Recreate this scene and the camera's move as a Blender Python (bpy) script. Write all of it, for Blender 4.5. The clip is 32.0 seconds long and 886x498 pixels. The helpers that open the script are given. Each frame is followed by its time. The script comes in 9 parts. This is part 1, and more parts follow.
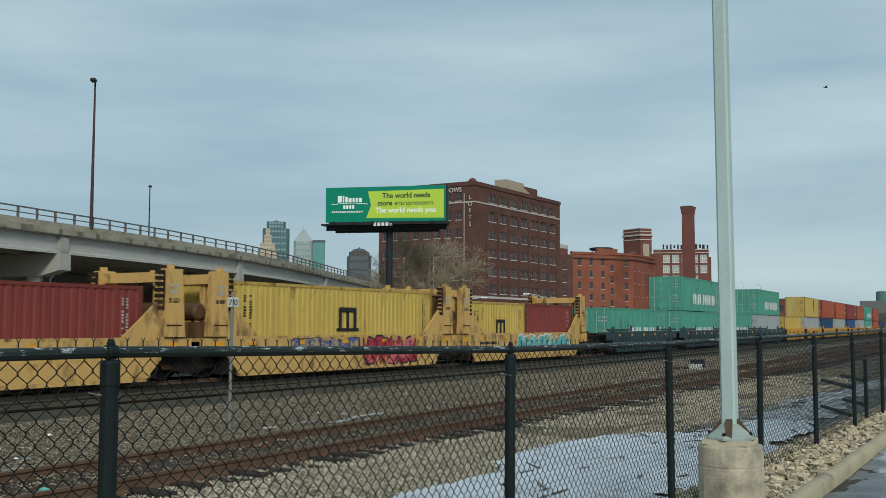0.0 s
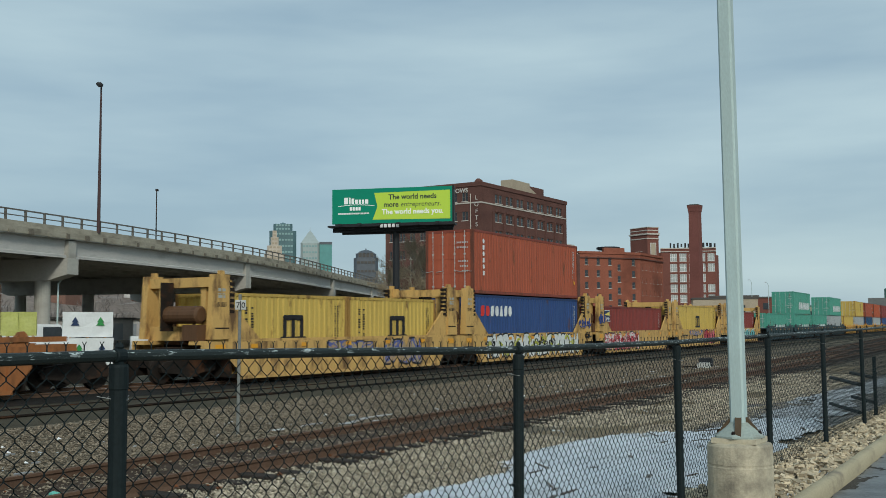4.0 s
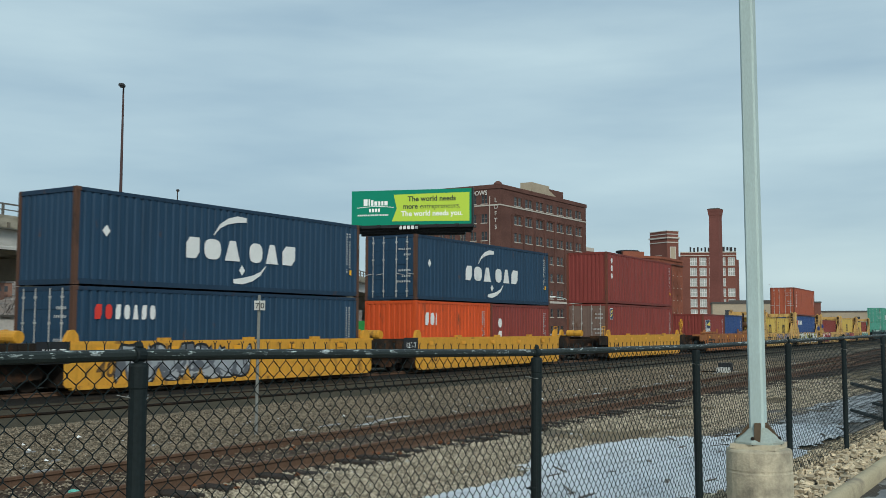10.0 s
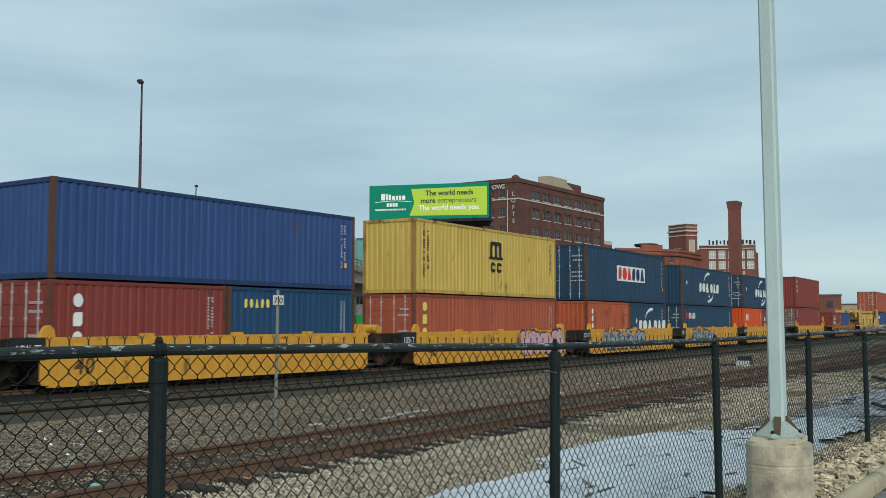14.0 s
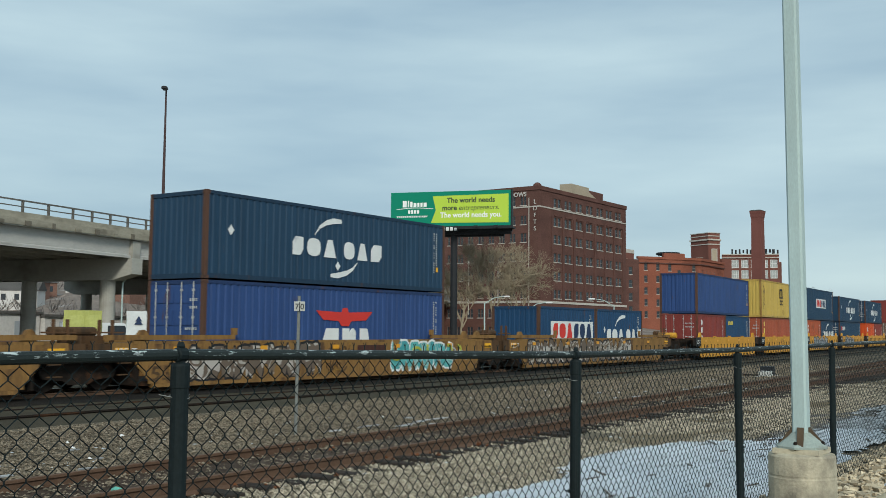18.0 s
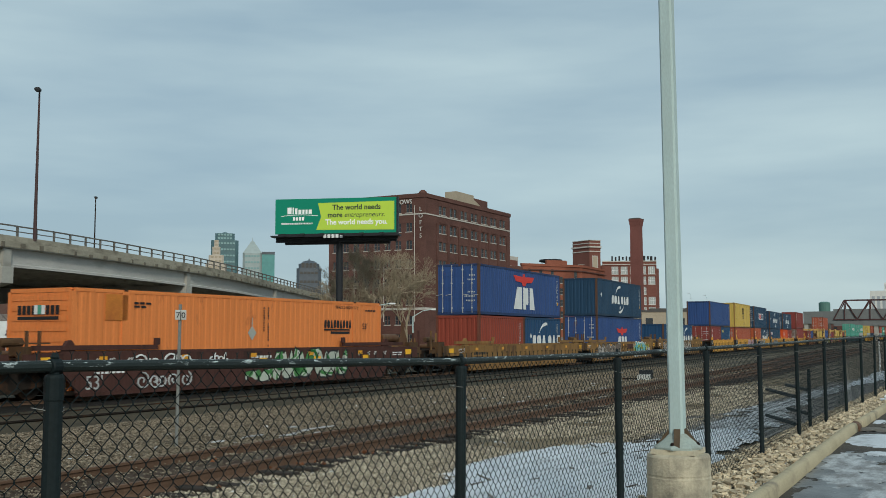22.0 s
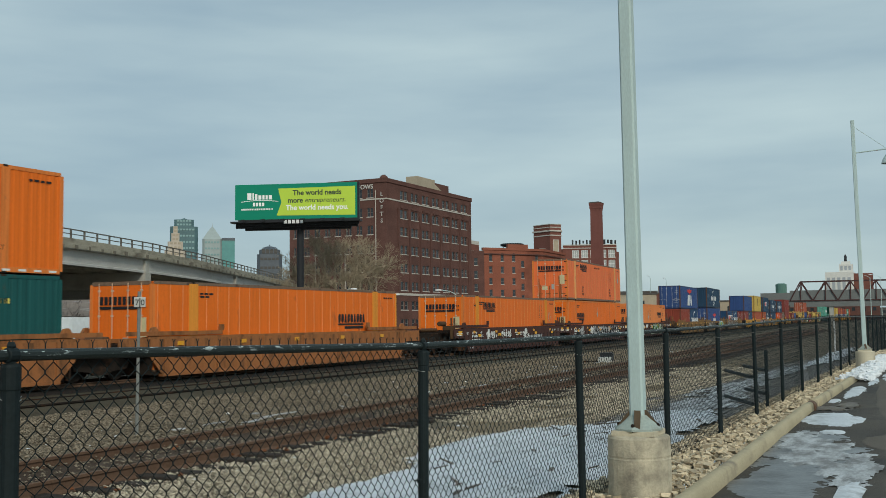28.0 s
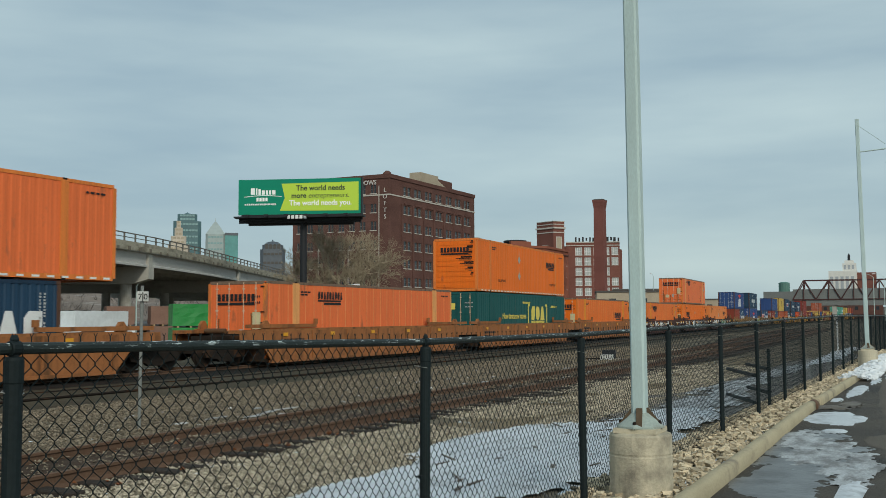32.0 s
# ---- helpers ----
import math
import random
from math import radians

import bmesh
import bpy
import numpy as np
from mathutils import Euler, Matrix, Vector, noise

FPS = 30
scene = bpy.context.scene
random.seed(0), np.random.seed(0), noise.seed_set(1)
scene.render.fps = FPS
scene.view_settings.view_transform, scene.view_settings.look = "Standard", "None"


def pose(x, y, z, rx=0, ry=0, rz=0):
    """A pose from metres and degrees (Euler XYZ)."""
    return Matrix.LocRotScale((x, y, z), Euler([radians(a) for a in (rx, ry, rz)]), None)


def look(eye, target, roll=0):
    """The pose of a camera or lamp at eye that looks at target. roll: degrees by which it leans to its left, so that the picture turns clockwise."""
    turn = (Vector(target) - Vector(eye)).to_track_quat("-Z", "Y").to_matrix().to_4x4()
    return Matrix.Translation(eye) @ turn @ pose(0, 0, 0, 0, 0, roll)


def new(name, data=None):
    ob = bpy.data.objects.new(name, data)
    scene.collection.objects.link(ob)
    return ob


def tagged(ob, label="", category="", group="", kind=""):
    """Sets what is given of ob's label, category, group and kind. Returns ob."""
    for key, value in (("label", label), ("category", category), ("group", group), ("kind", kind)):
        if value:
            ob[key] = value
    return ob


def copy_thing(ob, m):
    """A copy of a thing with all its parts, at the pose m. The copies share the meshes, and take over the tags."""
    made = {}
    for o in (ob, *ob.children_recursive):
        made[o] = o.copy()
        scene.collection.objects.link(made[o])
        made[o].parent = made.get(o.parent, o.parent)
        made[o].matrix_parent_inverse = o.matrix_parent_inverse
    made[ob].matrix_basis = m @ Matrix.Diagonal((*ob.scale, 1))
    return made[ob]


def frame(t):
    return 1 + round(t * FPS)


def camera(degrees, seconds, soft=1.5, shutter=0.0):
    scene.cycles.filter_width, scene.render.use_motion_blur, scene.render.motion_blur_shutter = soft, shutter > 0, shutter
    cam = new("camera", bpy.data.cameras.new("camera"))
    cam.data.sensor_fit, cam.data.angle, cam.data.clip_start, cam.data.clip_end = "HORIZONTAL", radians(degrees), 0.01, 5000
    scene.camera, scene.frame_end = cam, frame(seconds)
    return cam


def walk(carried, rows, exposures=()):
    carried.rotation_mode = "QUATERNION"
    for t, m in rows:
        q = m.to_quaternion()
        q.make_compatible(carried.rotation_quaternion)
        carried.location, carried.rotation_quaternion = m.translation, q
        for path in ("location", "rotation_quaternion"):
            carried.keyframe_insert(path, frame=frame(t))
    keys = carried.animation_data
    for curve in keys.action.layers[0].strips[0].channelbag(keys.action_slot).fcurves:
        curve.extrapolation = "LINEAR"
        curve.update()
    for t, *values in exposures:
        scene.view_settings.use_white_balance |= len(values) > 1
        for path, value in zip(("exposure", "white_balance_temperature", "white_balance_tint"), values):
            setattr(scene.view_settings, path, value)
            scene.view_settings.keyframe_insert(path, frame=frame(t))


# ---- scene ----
# The camera stands at the edge of a car park and is turned by hand.
LENS = 47.141
EYE = (0.0, 0.0, 1.70)
HEADINGS = [
    (0, 58.542, 4.265, 0.165), (0.5, 58.532, 4.313, 0.163), (1, 58.469, 4.333, 0.045), (1.5, 58.450, 4.286, 0.037),
    (2, 58.420, 4.270, 0.172), (2.5, 58.413, 4.313, 0.004), (3, 58.361, 4.328, -0.085), (3.5, 58.291, 4.317, -0.278),
    (5.5, 57.802, 4.349, -0.253), (6, 57.704, 4.387, -0.316), (6.5, 57.608, 4.387, -0.303), (7, 57.527, 4.378, -0.226),
    (7.5, 57.389, 4.351, -0.299), (8, 57.287, 4.356, -0.130), (8.5, 57.205, 4.373, 0.229), (9, 57.146, 4.404, 0.301),
    (9.5, 57.101, 4.428, 0.193), (10, 57.090, 4.437, 0.173), (10.5, 57.061, 4.407, 0.332), (11, 57.029, 4.337, 0.534),
    (11.5, 56.965, 4.317, 0.344), (12, 56.875, 4.234, 0.243), (12.5, 56.799, 4.219, 0.078), (13, 56.593, 4.197, 0.006),
    (13.5, 56.344, 4.140, -0.048), (14, 56.085, 4.106, -0.006), (14.5, 55.861, 4.058, -0.093), (16.5, 55.145, 4.252, 0.216),
    (17, 55.055, 4.315, 0.517), (17.5, 54.959, 4.397, 0.544), (18, 54.885, 4.511, 0.460), (18.5, 54.821, 4.638, 0.362),
    (19, 54.801, 4.713, 0.310), (19.5, 54.801, 4.830, 0.222), (20, 54.807, 4.923, 0.251), (20.25, 54.93, 4.965, 0.42), (20.5, 55.968, 4.998, 0.585),
    (21, 58.862, 5.040, 0.282), (21.5, 60.212, 5.050, 0.126), (22, 61.346, 4.936, -0.090), (22.5, 62.297, 4.858, -0.682),
    (23, 62.984, 4.685, -0.699), (23.5, 63.218, 4.556, -0.889), (24, 63.223, 4.476, -1.003), (24.5, 63.241, 4.379, -1.000),
    (25, 63.340, 4.299, -0.712), (25.5, 63.316, 4.261, -0.605), (27.5, 63.473, 4.121, -0.904), (28, 63.524, 4.063, -0.656),
    (28.5, 63.558, 4.018, -0.522), (29, 63.620, 3.955, -0.165), (29.5, 63.624, 3.910, -0.200), (30, 63.621, 3.905, -0.293),
    (30.5, 63.582, 3.927, -0.349), (31, 63.538, 3.909, -0.200), (31.5, 63.440, 3.859, -0.199), (32, 63.351, 3.855, -0.257),
]
cam = camera(LENS, 32.0, soft=0.65, shutter=0.15)
walk(cam, [(t, pose(*EYE, 90 + p, 0, -h) @ pose(0, 0, 0, 0, 0, r)) for t, h, p, r in HEADINGS],
     exposures=[(0, 0.0, 6300, 8), (6.2, 0.01, 6310, 8), (7, 0.12, 6320, 8), (9, 0.15, 6330, 8), (19, 0.19, 6340, 8), (21, 0.06, 6400, 8), (24, -0.02, 6500, 8), (32, 0.0, 6560, 8)])

# ---- light ----
world = bpy.data.worlds.new("overcast_sky")
scene.world = world
world.use_nodes = True
wn, wl = world.node_tree.nodes, world.node_tree.links
wn.clear()
w_out = wn.new("ShaderNodeOutputWorld")
w_bg = wn.new("ShaderNodeBackground")
w_sky = wn.new("ShaderNodeTexSky")
w_sky.sky_type, w_sky.sun_disc = "NISHITA", False
w_sky.sun_elevation, w_sky.sun_rotation = radians(30), radians(226)
w_sky.air_density, w_sky.dust_density = 1.0, 2.0
w_co = wn.new("ShaderNodeTexCoord")
w_map = wn.new("ShaderNodeMapping")
w_map.inputs["Scale"].default_value = (1.6, 1.6, 9.0)
w_map.inputs["Rotation"].default_value = (radians(4), radians(-3), 0)
w_n = wn.new("ShaderNodeTexNoise")
w_n.inputs["Scale"].default_value, w_n.inputs["Detail"].default_value, w_n.inputs["Roughness"].default_value = 1.5, 5, 0.5
w_r = wn.new("ShaderNodeValToRGB")
w_r.color_ramp.elements[0].position, w_r.color_ramp.elements[1].position = 0.30, 0.72
w_r.color_ramp.elements[0].color = (2.85, 3.93, 4.60, 1)
w_r.color_ramp.elements[1].color = (4.55, 5.70, 5.95, 1)
w_mix = wn.new("ShaderNodeMix")
w_mix.data_type = "RGBA"
w_mix.inputs["Factor"].default_value = 0.86
wl.new(w_co.outputs["Generated"], w_map.inputs["Vector"])
wl.new(w_map.outputs["Vector"], w_n.inputs["Vector"])
wl.new(w_n.outputs["Fac"], w_r.inputs["Fac"])
wl.new(w_sky.outputs["Color"], w_mix.inputs["A"])
wl.new(w_r.outputs["Color"], w_mix.inputs["B"])
wl.new(w_mix.outputs["Result"], w_bg.inputs["Color"])
wl.new(w_bg.outputs["Background"], w_out.inputs["Surface"])
w_bg.inputs["Strength"].default_value = 0.115

sun_data = bpy.data.lights.new("sun", "SUN")
sun_data.energy, sun_data.angle, sun_data.color = 1.75, radians(9), (1.0, 0.95, 0.82)
sun = new("sun", sun_data)
sun.matrix_world = look((-76, -74, 62), (0, 0, 0))

# ---- materials ----
MATS = {}


def mat(name, color, rough=0.8, metal=0.0, var=0.18, scale=3.0, bump=0.15, grain=40.0, stain=None, amount=0.0, stretch=(1, 1, 1), spread=0.0, stain_scale=1.2, streak=0.0):
    """A surface with a base colour, broad and fine variation, relief, and stains of a second colour."""
    if name in MATS:
        return MATS[name]
    m = bpy.data.materials.new(name)
    m.use_nodes = True
    n, l = m.node_tree.nodes, m.node_tree.links
    b = n["Principled BSDF"]
    b.inputs["Roughness"].default_value, b.inputs["Metallic"].default_value = rough, metal
    b.inputs["Specular IOR Level"].default_value = 0.12 if rough >= 0.85 else 0.24 if rough >= 0.5 else 0.5
    co = n.new("ShaderNodeTexCoord")
    mp = n.new("ShaderNodeMapping")
    mp.inputs["Scale"].default_value = stretch
    l.new(co.outputs["Object"], mp.inputs["Vector"])
    oi = n.new("ShaderNodeObjectInfo")
    add = n.new("ShaderNodeVectorMath")
    add.operation = "ADD"
    l.new(mp.outputs["Vector"], add.inputs[0])
    mul = n.new("ShaderNodeMath")
    mul.operation, mul.inputs[1].default_value = "MULTIPLY", 37.0
    l.new(oi.outputs["Random"], mul.inputs[0])
    l.new(mul.outputs[0], add.inputs[1])
    n1 = n.new("ShaderNodeTexNoise")
    n1.inputs["Scale"].default_value, n1.inputs["Detail"].default_value = scale, 4
    n2 = n.new("ShaderNodeTexNoise")
    n2.inputs["Scale"].default_value, n2.inputs["Detail"].default_value = grain, 3
    for t in (n1, n2):
        l.new(add.outputs[0], t.inputs["Vector"])
    sm = n.new("ShaderNodeMath")
    sm.operation = "ADD"
    l.new(n1.outputs["Fac"], sm.inputs[0])
    l.new(n2.outputs["Fac"], sm.inputs[1])
    mr = n.new("ShaderNodeMapRange")
    mr.inputs["From Min"].default_value, mr.inputs["From Max"].default_value = 0.6, 1.4
    mr.inputs["To Min"].default_value, mr.inputs["To Max"].default_value = 1 - var, 1 + var
    l.new(sm.outputs[0], mr.inputs["Value"])
    vm = n.new("ShaderNodeVectorMath")
    vm.operation = "SCALE"
    vm.inputs[0].default_value = color
    l.new(mr.outputs["Result"], vm.inputs["Scale"])
    last = vm.outputs[0]
    if streak:
        sv = n.new("ShaderNodeVectorMath")
        sv.operation = "MULTIPLY"
        sv.inputs[1].default_value = (7.0, 7.0, 0.55)
        l.new(add.outputs[0], sv.inputs[0])
        sn = n.new("ShaderNodeTexNoise")
        sn.inputs["Scale"].default_value, sn.inputs["Detail"].default_value, sn.inputs["Roughness"].default_value = 1.3, 5, 0.6
        l.new(sv.outputs[0], sn.inputs["Vector"])
        sr = n.new("ShaderNodeMapRange")
        sr.inputs["From Min"].default_value, sr.inputs["From Max"].default_value = 0.46, 0.72
        sr.inputs["To Min"].default_value, sr.inputs["To Max"].default_value = 1.0, 1 - streak
        l.new(sn.outputs["Fac"], sr.inputs["Value"])
        v3 = n.new("ShaderNodeVectorMath")
        v3.operation = "SCALE"
        l.new(last, v3.inputs[0])
        l.new(sr.outputs["Result"], v3.inputs["Scale"])
        last = v3.outputs[0]
    if spread:
        rr = n.new("ShaderNodeMapRange")
        rr.inputs["To Min"].default_value, rr.inputs["To Max"].default_value = 1 - spread, 1 + spread
        geo = n.new("ShaderNodeNewGeometry")
        l.new(geo.outputs["Random Per Island"], rr.inputs["Value"])
        v2 = n.new("ShaderNodeVectorMath")
        v2.operation = "SCALE"
        l.new(last, v2.inputs[0])
        l.new(rr.outputs["Result"], v2.inputs["Scale"])
        last = v2.outputs[0]
    if stain:
        n3 = n.new("ShaderNodeTexNoise")
        n3.inputs["Scale"].default_value, n3.inputs["Detail"].default_value, n3.inputs["Roughness"].default_value = stain_scale, 7, 0.65
        l.new(add.outputs[0], n3.inputs["Vector"])
        st = n.new("ShaderNodeMapRange")
        st.inputs["From Min"].default_value, st.inputs["From Max"].default_value = 0.62 - amount * 0.3, 0.74 - amount * 0.2
        l.new(n3.outputs["Fac"], st.inputs["Value"])
        mx = n.new("ShaderNodeMix")
        mx.data_type = "RGBA"
        mx.inputs["B"].default_value = (*stain, 1)
        l.new(st.outputs["Result"], mx.inputs["Factor"])
        l.new(last, mx.inputs["A"])
        last = mx.outputs["Result"]
    l.new(last, b.inputs["Base Color"])
    if bump:
        bp = n.new("ShaderNodeBump")
        bp.inputs["Strength"].default_value, bp.inputs["Distance"].default_value = bump, 0.02
        l.new(n2.outputs["Fac"], bp.inputs["Height"])
        l.new(bp.outputs["Normal"], b.inputs["Normal"])
    MATS[name] = m
    return m


RUST = (0.10, 0.045, 0.022)
M_BLACK = mat("black_coated_steel", (0.012, 0.019, 0.021), 0.6, 0, 0.25, 2, 0.1, 60)
M_CHIP = mat("chipped_black_rail", (0.022, 0.03, 0.03), 0.5, 0, 0.2, 3, 0.2, 60, (0.50, 0.57, 0.57), 0.50, (1.5, 6, 6), 0, 9.0)
M_GALV = mat("galvanised_steel", (0.46, 0.575, 0.57), 0.7, 0.0, 0.14, 1.6, 0.05, 30, (0.44, 0.54, 0.53), 0.4, (3, 3, 0.8))
M_CONC = mat("weathered_concrete", (0.55, 0.495, 0.375), 0.9, 0, 0.14, 2.5, 0.3, 45, (0.22, 0.20, 0.16), 0.25)
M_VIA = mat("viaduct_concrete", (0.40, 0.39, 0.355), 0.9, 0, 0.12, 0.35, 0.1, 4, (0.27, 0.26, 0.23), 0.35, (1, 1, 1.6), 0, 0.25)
M_KERB = mat("kerb_concrete", (0.42, 0.365, 0.25), 0.9, 0, 0.16, 1.5, 0.35, 40, (0.22, 0.19, 0.15), 0.3)
M_ASPH = mat("wet_asphalt", (0.078, 0.066, 0.053), 0.72, 0, 0.4, 0.8, 0.6, 70, (0.040, 0.036, 0.031), 0.6, (1, 1, 1), 0, 0.45)
M_PATCH = mat("dry_asphalt", (0.125, 0.112, 0.096), 0.9, 0, 0.2, 1.0, 0.4, 60)
M_SNOW = mat("old_snow", (0.56, 0.60, 0.64), 0.7, 0, 0.14, 1.5, 0.5, 22, (0.33, 0.35, 0.37), 0.30, (1, 1, 1), 0, 2.5)
M_BALLAST = mat("ballast_gravel", (0.154, 0.130, 0.096), 0.95, 0, 0.6, 0.5, 1.0, 26, (0.095, 0.078, 0.056), 0.45, (1, 1, 1), 0, 0.35)
M_DIRT = mat("track_bed_dirt", (0.066, 0.058, 0.041), 0.95, 0, 0.4, 0.5, 0.7, 22, (0.050, 0.043, 0.032), 0.35)
M_STONE = mat("ballast_stone", (0.195, 0.162, 0.12), 0.9, 0, 0.25, 6, 0.3, 60, None, 0, (1, 1, 1), 0.58)
M_PALE = mat("pale_near_gravel", (0.37, 0.325, 0.25), 0.9, 0, 0.25, 6, 0.3, 60, None, 0, (1, 1, 1), 0.62)
# near-black ballast colour that holds the shade under the wagons
M_SHADEBED = mat("shade_black_ballast", (0.018, 0.016, 0.014), 0.9, 0, 0.4, 1, 0.5, 30)
M_MUD = mat("wet_brown_mud", (0.085, 0.068, 0.052), 0.5, 0, 0.35, 1.2, 0.5, 18, (0.16, 0.135, 0.10), 0.35, (1, 1, 1), 0, 0.9)
M_TANG = mat("tan_dead_grass_and_gravel", (0.205, 0.165, 0.112), 0.95, 0, 0.45, 2.0, 1.0, 26, (0.16, 0.12, 0.07), 0.45, (1, 1, 1), 0, 1.4)
M_RUSTY = mat("rust_stained_track_dirt", (0.062, 0.043, 0.032), 0.95, 0, 0.4, 1.0, 0.8, 24, (0.11, 0.092, 0.072), 0.35, (1, 1, 1), 0, 1.0)
M_THINSNOW = mat("thin_wet_snow", (0.42, 0.44, 0.455), 0.6, 0, 0.3, 3.5, 0.3, 30, (0.19, 0.19, 0.19), 0.62, (0.6, 1.6, 1), 0, 3.0)
M_SLUSH = mat("grey_melting_slush", (0.155, 0.16, 0.165), 0.35, 0, 0.25, 2.0, 0.3, 20, (0.08, 0.08, 0.08), 0.6, (1, 1, 1), 0, 2.2)
M_ROD = mat("dull_zinc_rod", (0.46, 0.47, 0.46), 0.6, 0.3, 0.2, 3, 0.1, 40)
M_GALVDULL = mat("weathered_zinc_wire", (0.24, 0.255, 0.25), 0.7, 0.2, 0.2, 3, 0.1, 40)
M_TURQ = mat("turquoise_plastic", (0.12, 0.45, 0.36), 0.4, 0, 0.1, 3, 0, 20)
M_ROCK = mat("limestone_rubble", (0.54, 0.455, 0.325), 0.9, 0, 0.2, 6, 0.4, 50, None, 0, (1, 1, 1), 0.38)
M_RAIL = mat("rusty_rail_steel", (0.128, 0.076, 0.050), 0.8, 0.1, 0.3, 4, 0.2, 50)
M_SHINE = mat("polished_rail_head", (0.30, 0.28, 0.26), 0.35, 0.9, 0.2, 2, 0.05, 30)
M_TIE = mat("weathered_tie_timber", (0.045, 0.037, 0.032), 0.95, 0, 0.35, 2, 0.5, 40, None, 0, (1, 6, 6))
M_WHITE = mat("white_paint", (0.74, 0.75, 0.75), 0.6, 0, 0.06, 3, 0.03, 40)
M_DARK = mat("dark_paint", (0.02, 0.022, 0.026), 0.55, 0, 0.2, 3, 0.05, 40)
M_STEELDARK = mat("grimy_dark_steel", (0.024, 0.019, 0.016), 0.85, 0.1, 0.4, 3, 0.3, 40, RUST, 0.3)
M_REFLECT = mat("amber_reflector", (0.72, 0.33, 0.015), 0.4, 0, 0.05, 3, 0, 40)
M_GLASS = mat("dark_window_glass", (0.035, 0.042, 0.05), 0.12, 0, 0.3, 0.7, 0.0, 3)


for m in (M_BLACK, M_CHIP, M_SHADEBED, M_TIE):
    m.node_tree.nodes["Principled BSDF"].inputs["Specular IOR Level"].default_value = 0.15


# the chips lie on the worn upper half of the rail
_n, _l = M_CHIP.node_tree.nodes, M_CHIP.node_tree.links
_mix = [q for q in _n if q.bl_idname == "ShaderNodeMix"][0]
_from = _mix.inputs["Factor"].links[0].from_socket
for _q in _n:
    if _q.bl_idname == "ShaderNodeMapRange" and _q.inputs["To Max"].default_value == 1.0:
        _q.inputs["From Min"].default_value, _q.inputs["From Max"].default_value = 0.575, 0.60
_geo, _sep, _up, _mul = _n.new("ShaderNodeNewGeometry"), _n.new("ShaderNodeSeparateXYZ"), _n.new("ShaderNodeMapRange"), _n.new("ShaderNodeMath")
_mul.operation = "MULTIPLY"
_up.inputs["From Min"].default_value, _up.inputs["From Max"].default_value = 0.0, 0.35
_l.new(_geo.outputs["Normal"], _sep.inputs[0])
_l.new(_sep.outputs["Z"], _up.inputs["Value"])
_l.new(_up.outputs["Result"], _mul.inputs[0])
_l.new(_from, _mul.inputs[1])
_l.new(_mul.outputs[0], _mix.inputs["Factor"])


# ---- small builders ----
def part(name, bm, material, parent=None, label=""):
    me = bpy.data.meshes.new(name)
    bm.to_mesh(me)
    bm.free()
    me.materials.append(material)
    ob = new(name, me)
    if parent:
        ob.parent = parent
    if label:
        tagged(ob, label)
    return ob


def again(name, ob, parent=None, m=None):
    """Another object on the mesh of ob."""
    o = new(name, ob.data)
    if parent:
        o.parent = parent
    if m is not None:
        o.matrix_basis = m
    return o


def thing(name, label, category, m=None, group="", kind=""):
    ob = new(name)
    ob.empty_display_size = 0.3
    if m is not None:
        ob.matrix_basis = m
    return tagged(ob, label, category, group, kind)


def box(bm, x0, x1, y0, y1, z0, z1, m=None):
    v = [bm.verts.new((x, y, z)) for x in (x0, x1) for y in (y0, y1) for z in (z0, z1)]
    if m is not None:
        for q in v:
            q.co = m @ q.co
    for f in ((0, 1, 3, 2), (4, 6, 7, 5), (0, 4, 5, 1), (2, 3, 7, 6), (0, 2, 6, 4), (1, 5, 7, 3)):
        bm.faces.new([v[i] for i in f])


def boxes(*rows):
    bm = bmesh.new()
    for r in rows:
        box(bm, *r)
    return bm


def tube(bm, a, b, r0, r1=None, n=8, caps=True):
    a, b = Vector(a), Vector(b)
    r1 = r0 if r1 is None else r1
    d = (b - a).normalized()
    u = d.orthogonal().normalized()
    w = d.cross(u)
    ra, rb = [], []
    for i in range(n):
        c, s = math.cos(2 * math.pi * i / n), math.sin(2 * math.pi * i / n)
        ra.append(bm.verts.new(a + (u * c + w * s) * r0))
        rb.append(bm.verts.new(b + (u * c + w * s) * r1))
    for i in range(n):
        j = (i + 1) % n
        bm.faces.new((ra[i], ra[j], rb[j], rb[i]))
    if caps:
        bm.faces.new(ra[::-1])
        bm.faces.new(rb)


def lathe(bm, profile, n=16, m=None):
    """A body turned round z from rows of radius and height."""
    rings = []
    for r, z in profile:
        rings.append([bm.verts.new((r * math.cos(2 * math.pi * i / n), r * math.sin(2 * math.pi * i / n), z)) for i in range(n)])
    if m is not None:
        for ring in rings:
            for v in ring:
                v.co = m @ v.co
    for a, b in zip(rings, rings[1:]):
        for i in range(n):
            j = (i + 1) % n
            bm.faces.new((a[i], a[j], b[j], b[i]))
    bm.faces.new(rings[0][::-1])
    bm.faces.new(rings[-1])


def prism(bm, outline, z0, z1):
    """An upright body over a flat outline (counter-clockwise)."""
    a = [bm.verts.new((x, y, z0)) for x, y in outline]
    b = [bm.verts.new((x, y, z1)) for x, y in outline]
    for i in range(len(a)):
        j = (i + 1) % len(a)
        bm.faces.new((a[i], a[j], b[j], b[i]))
    bm.faces.new(a[::-1])
    bm.faces.new(b)


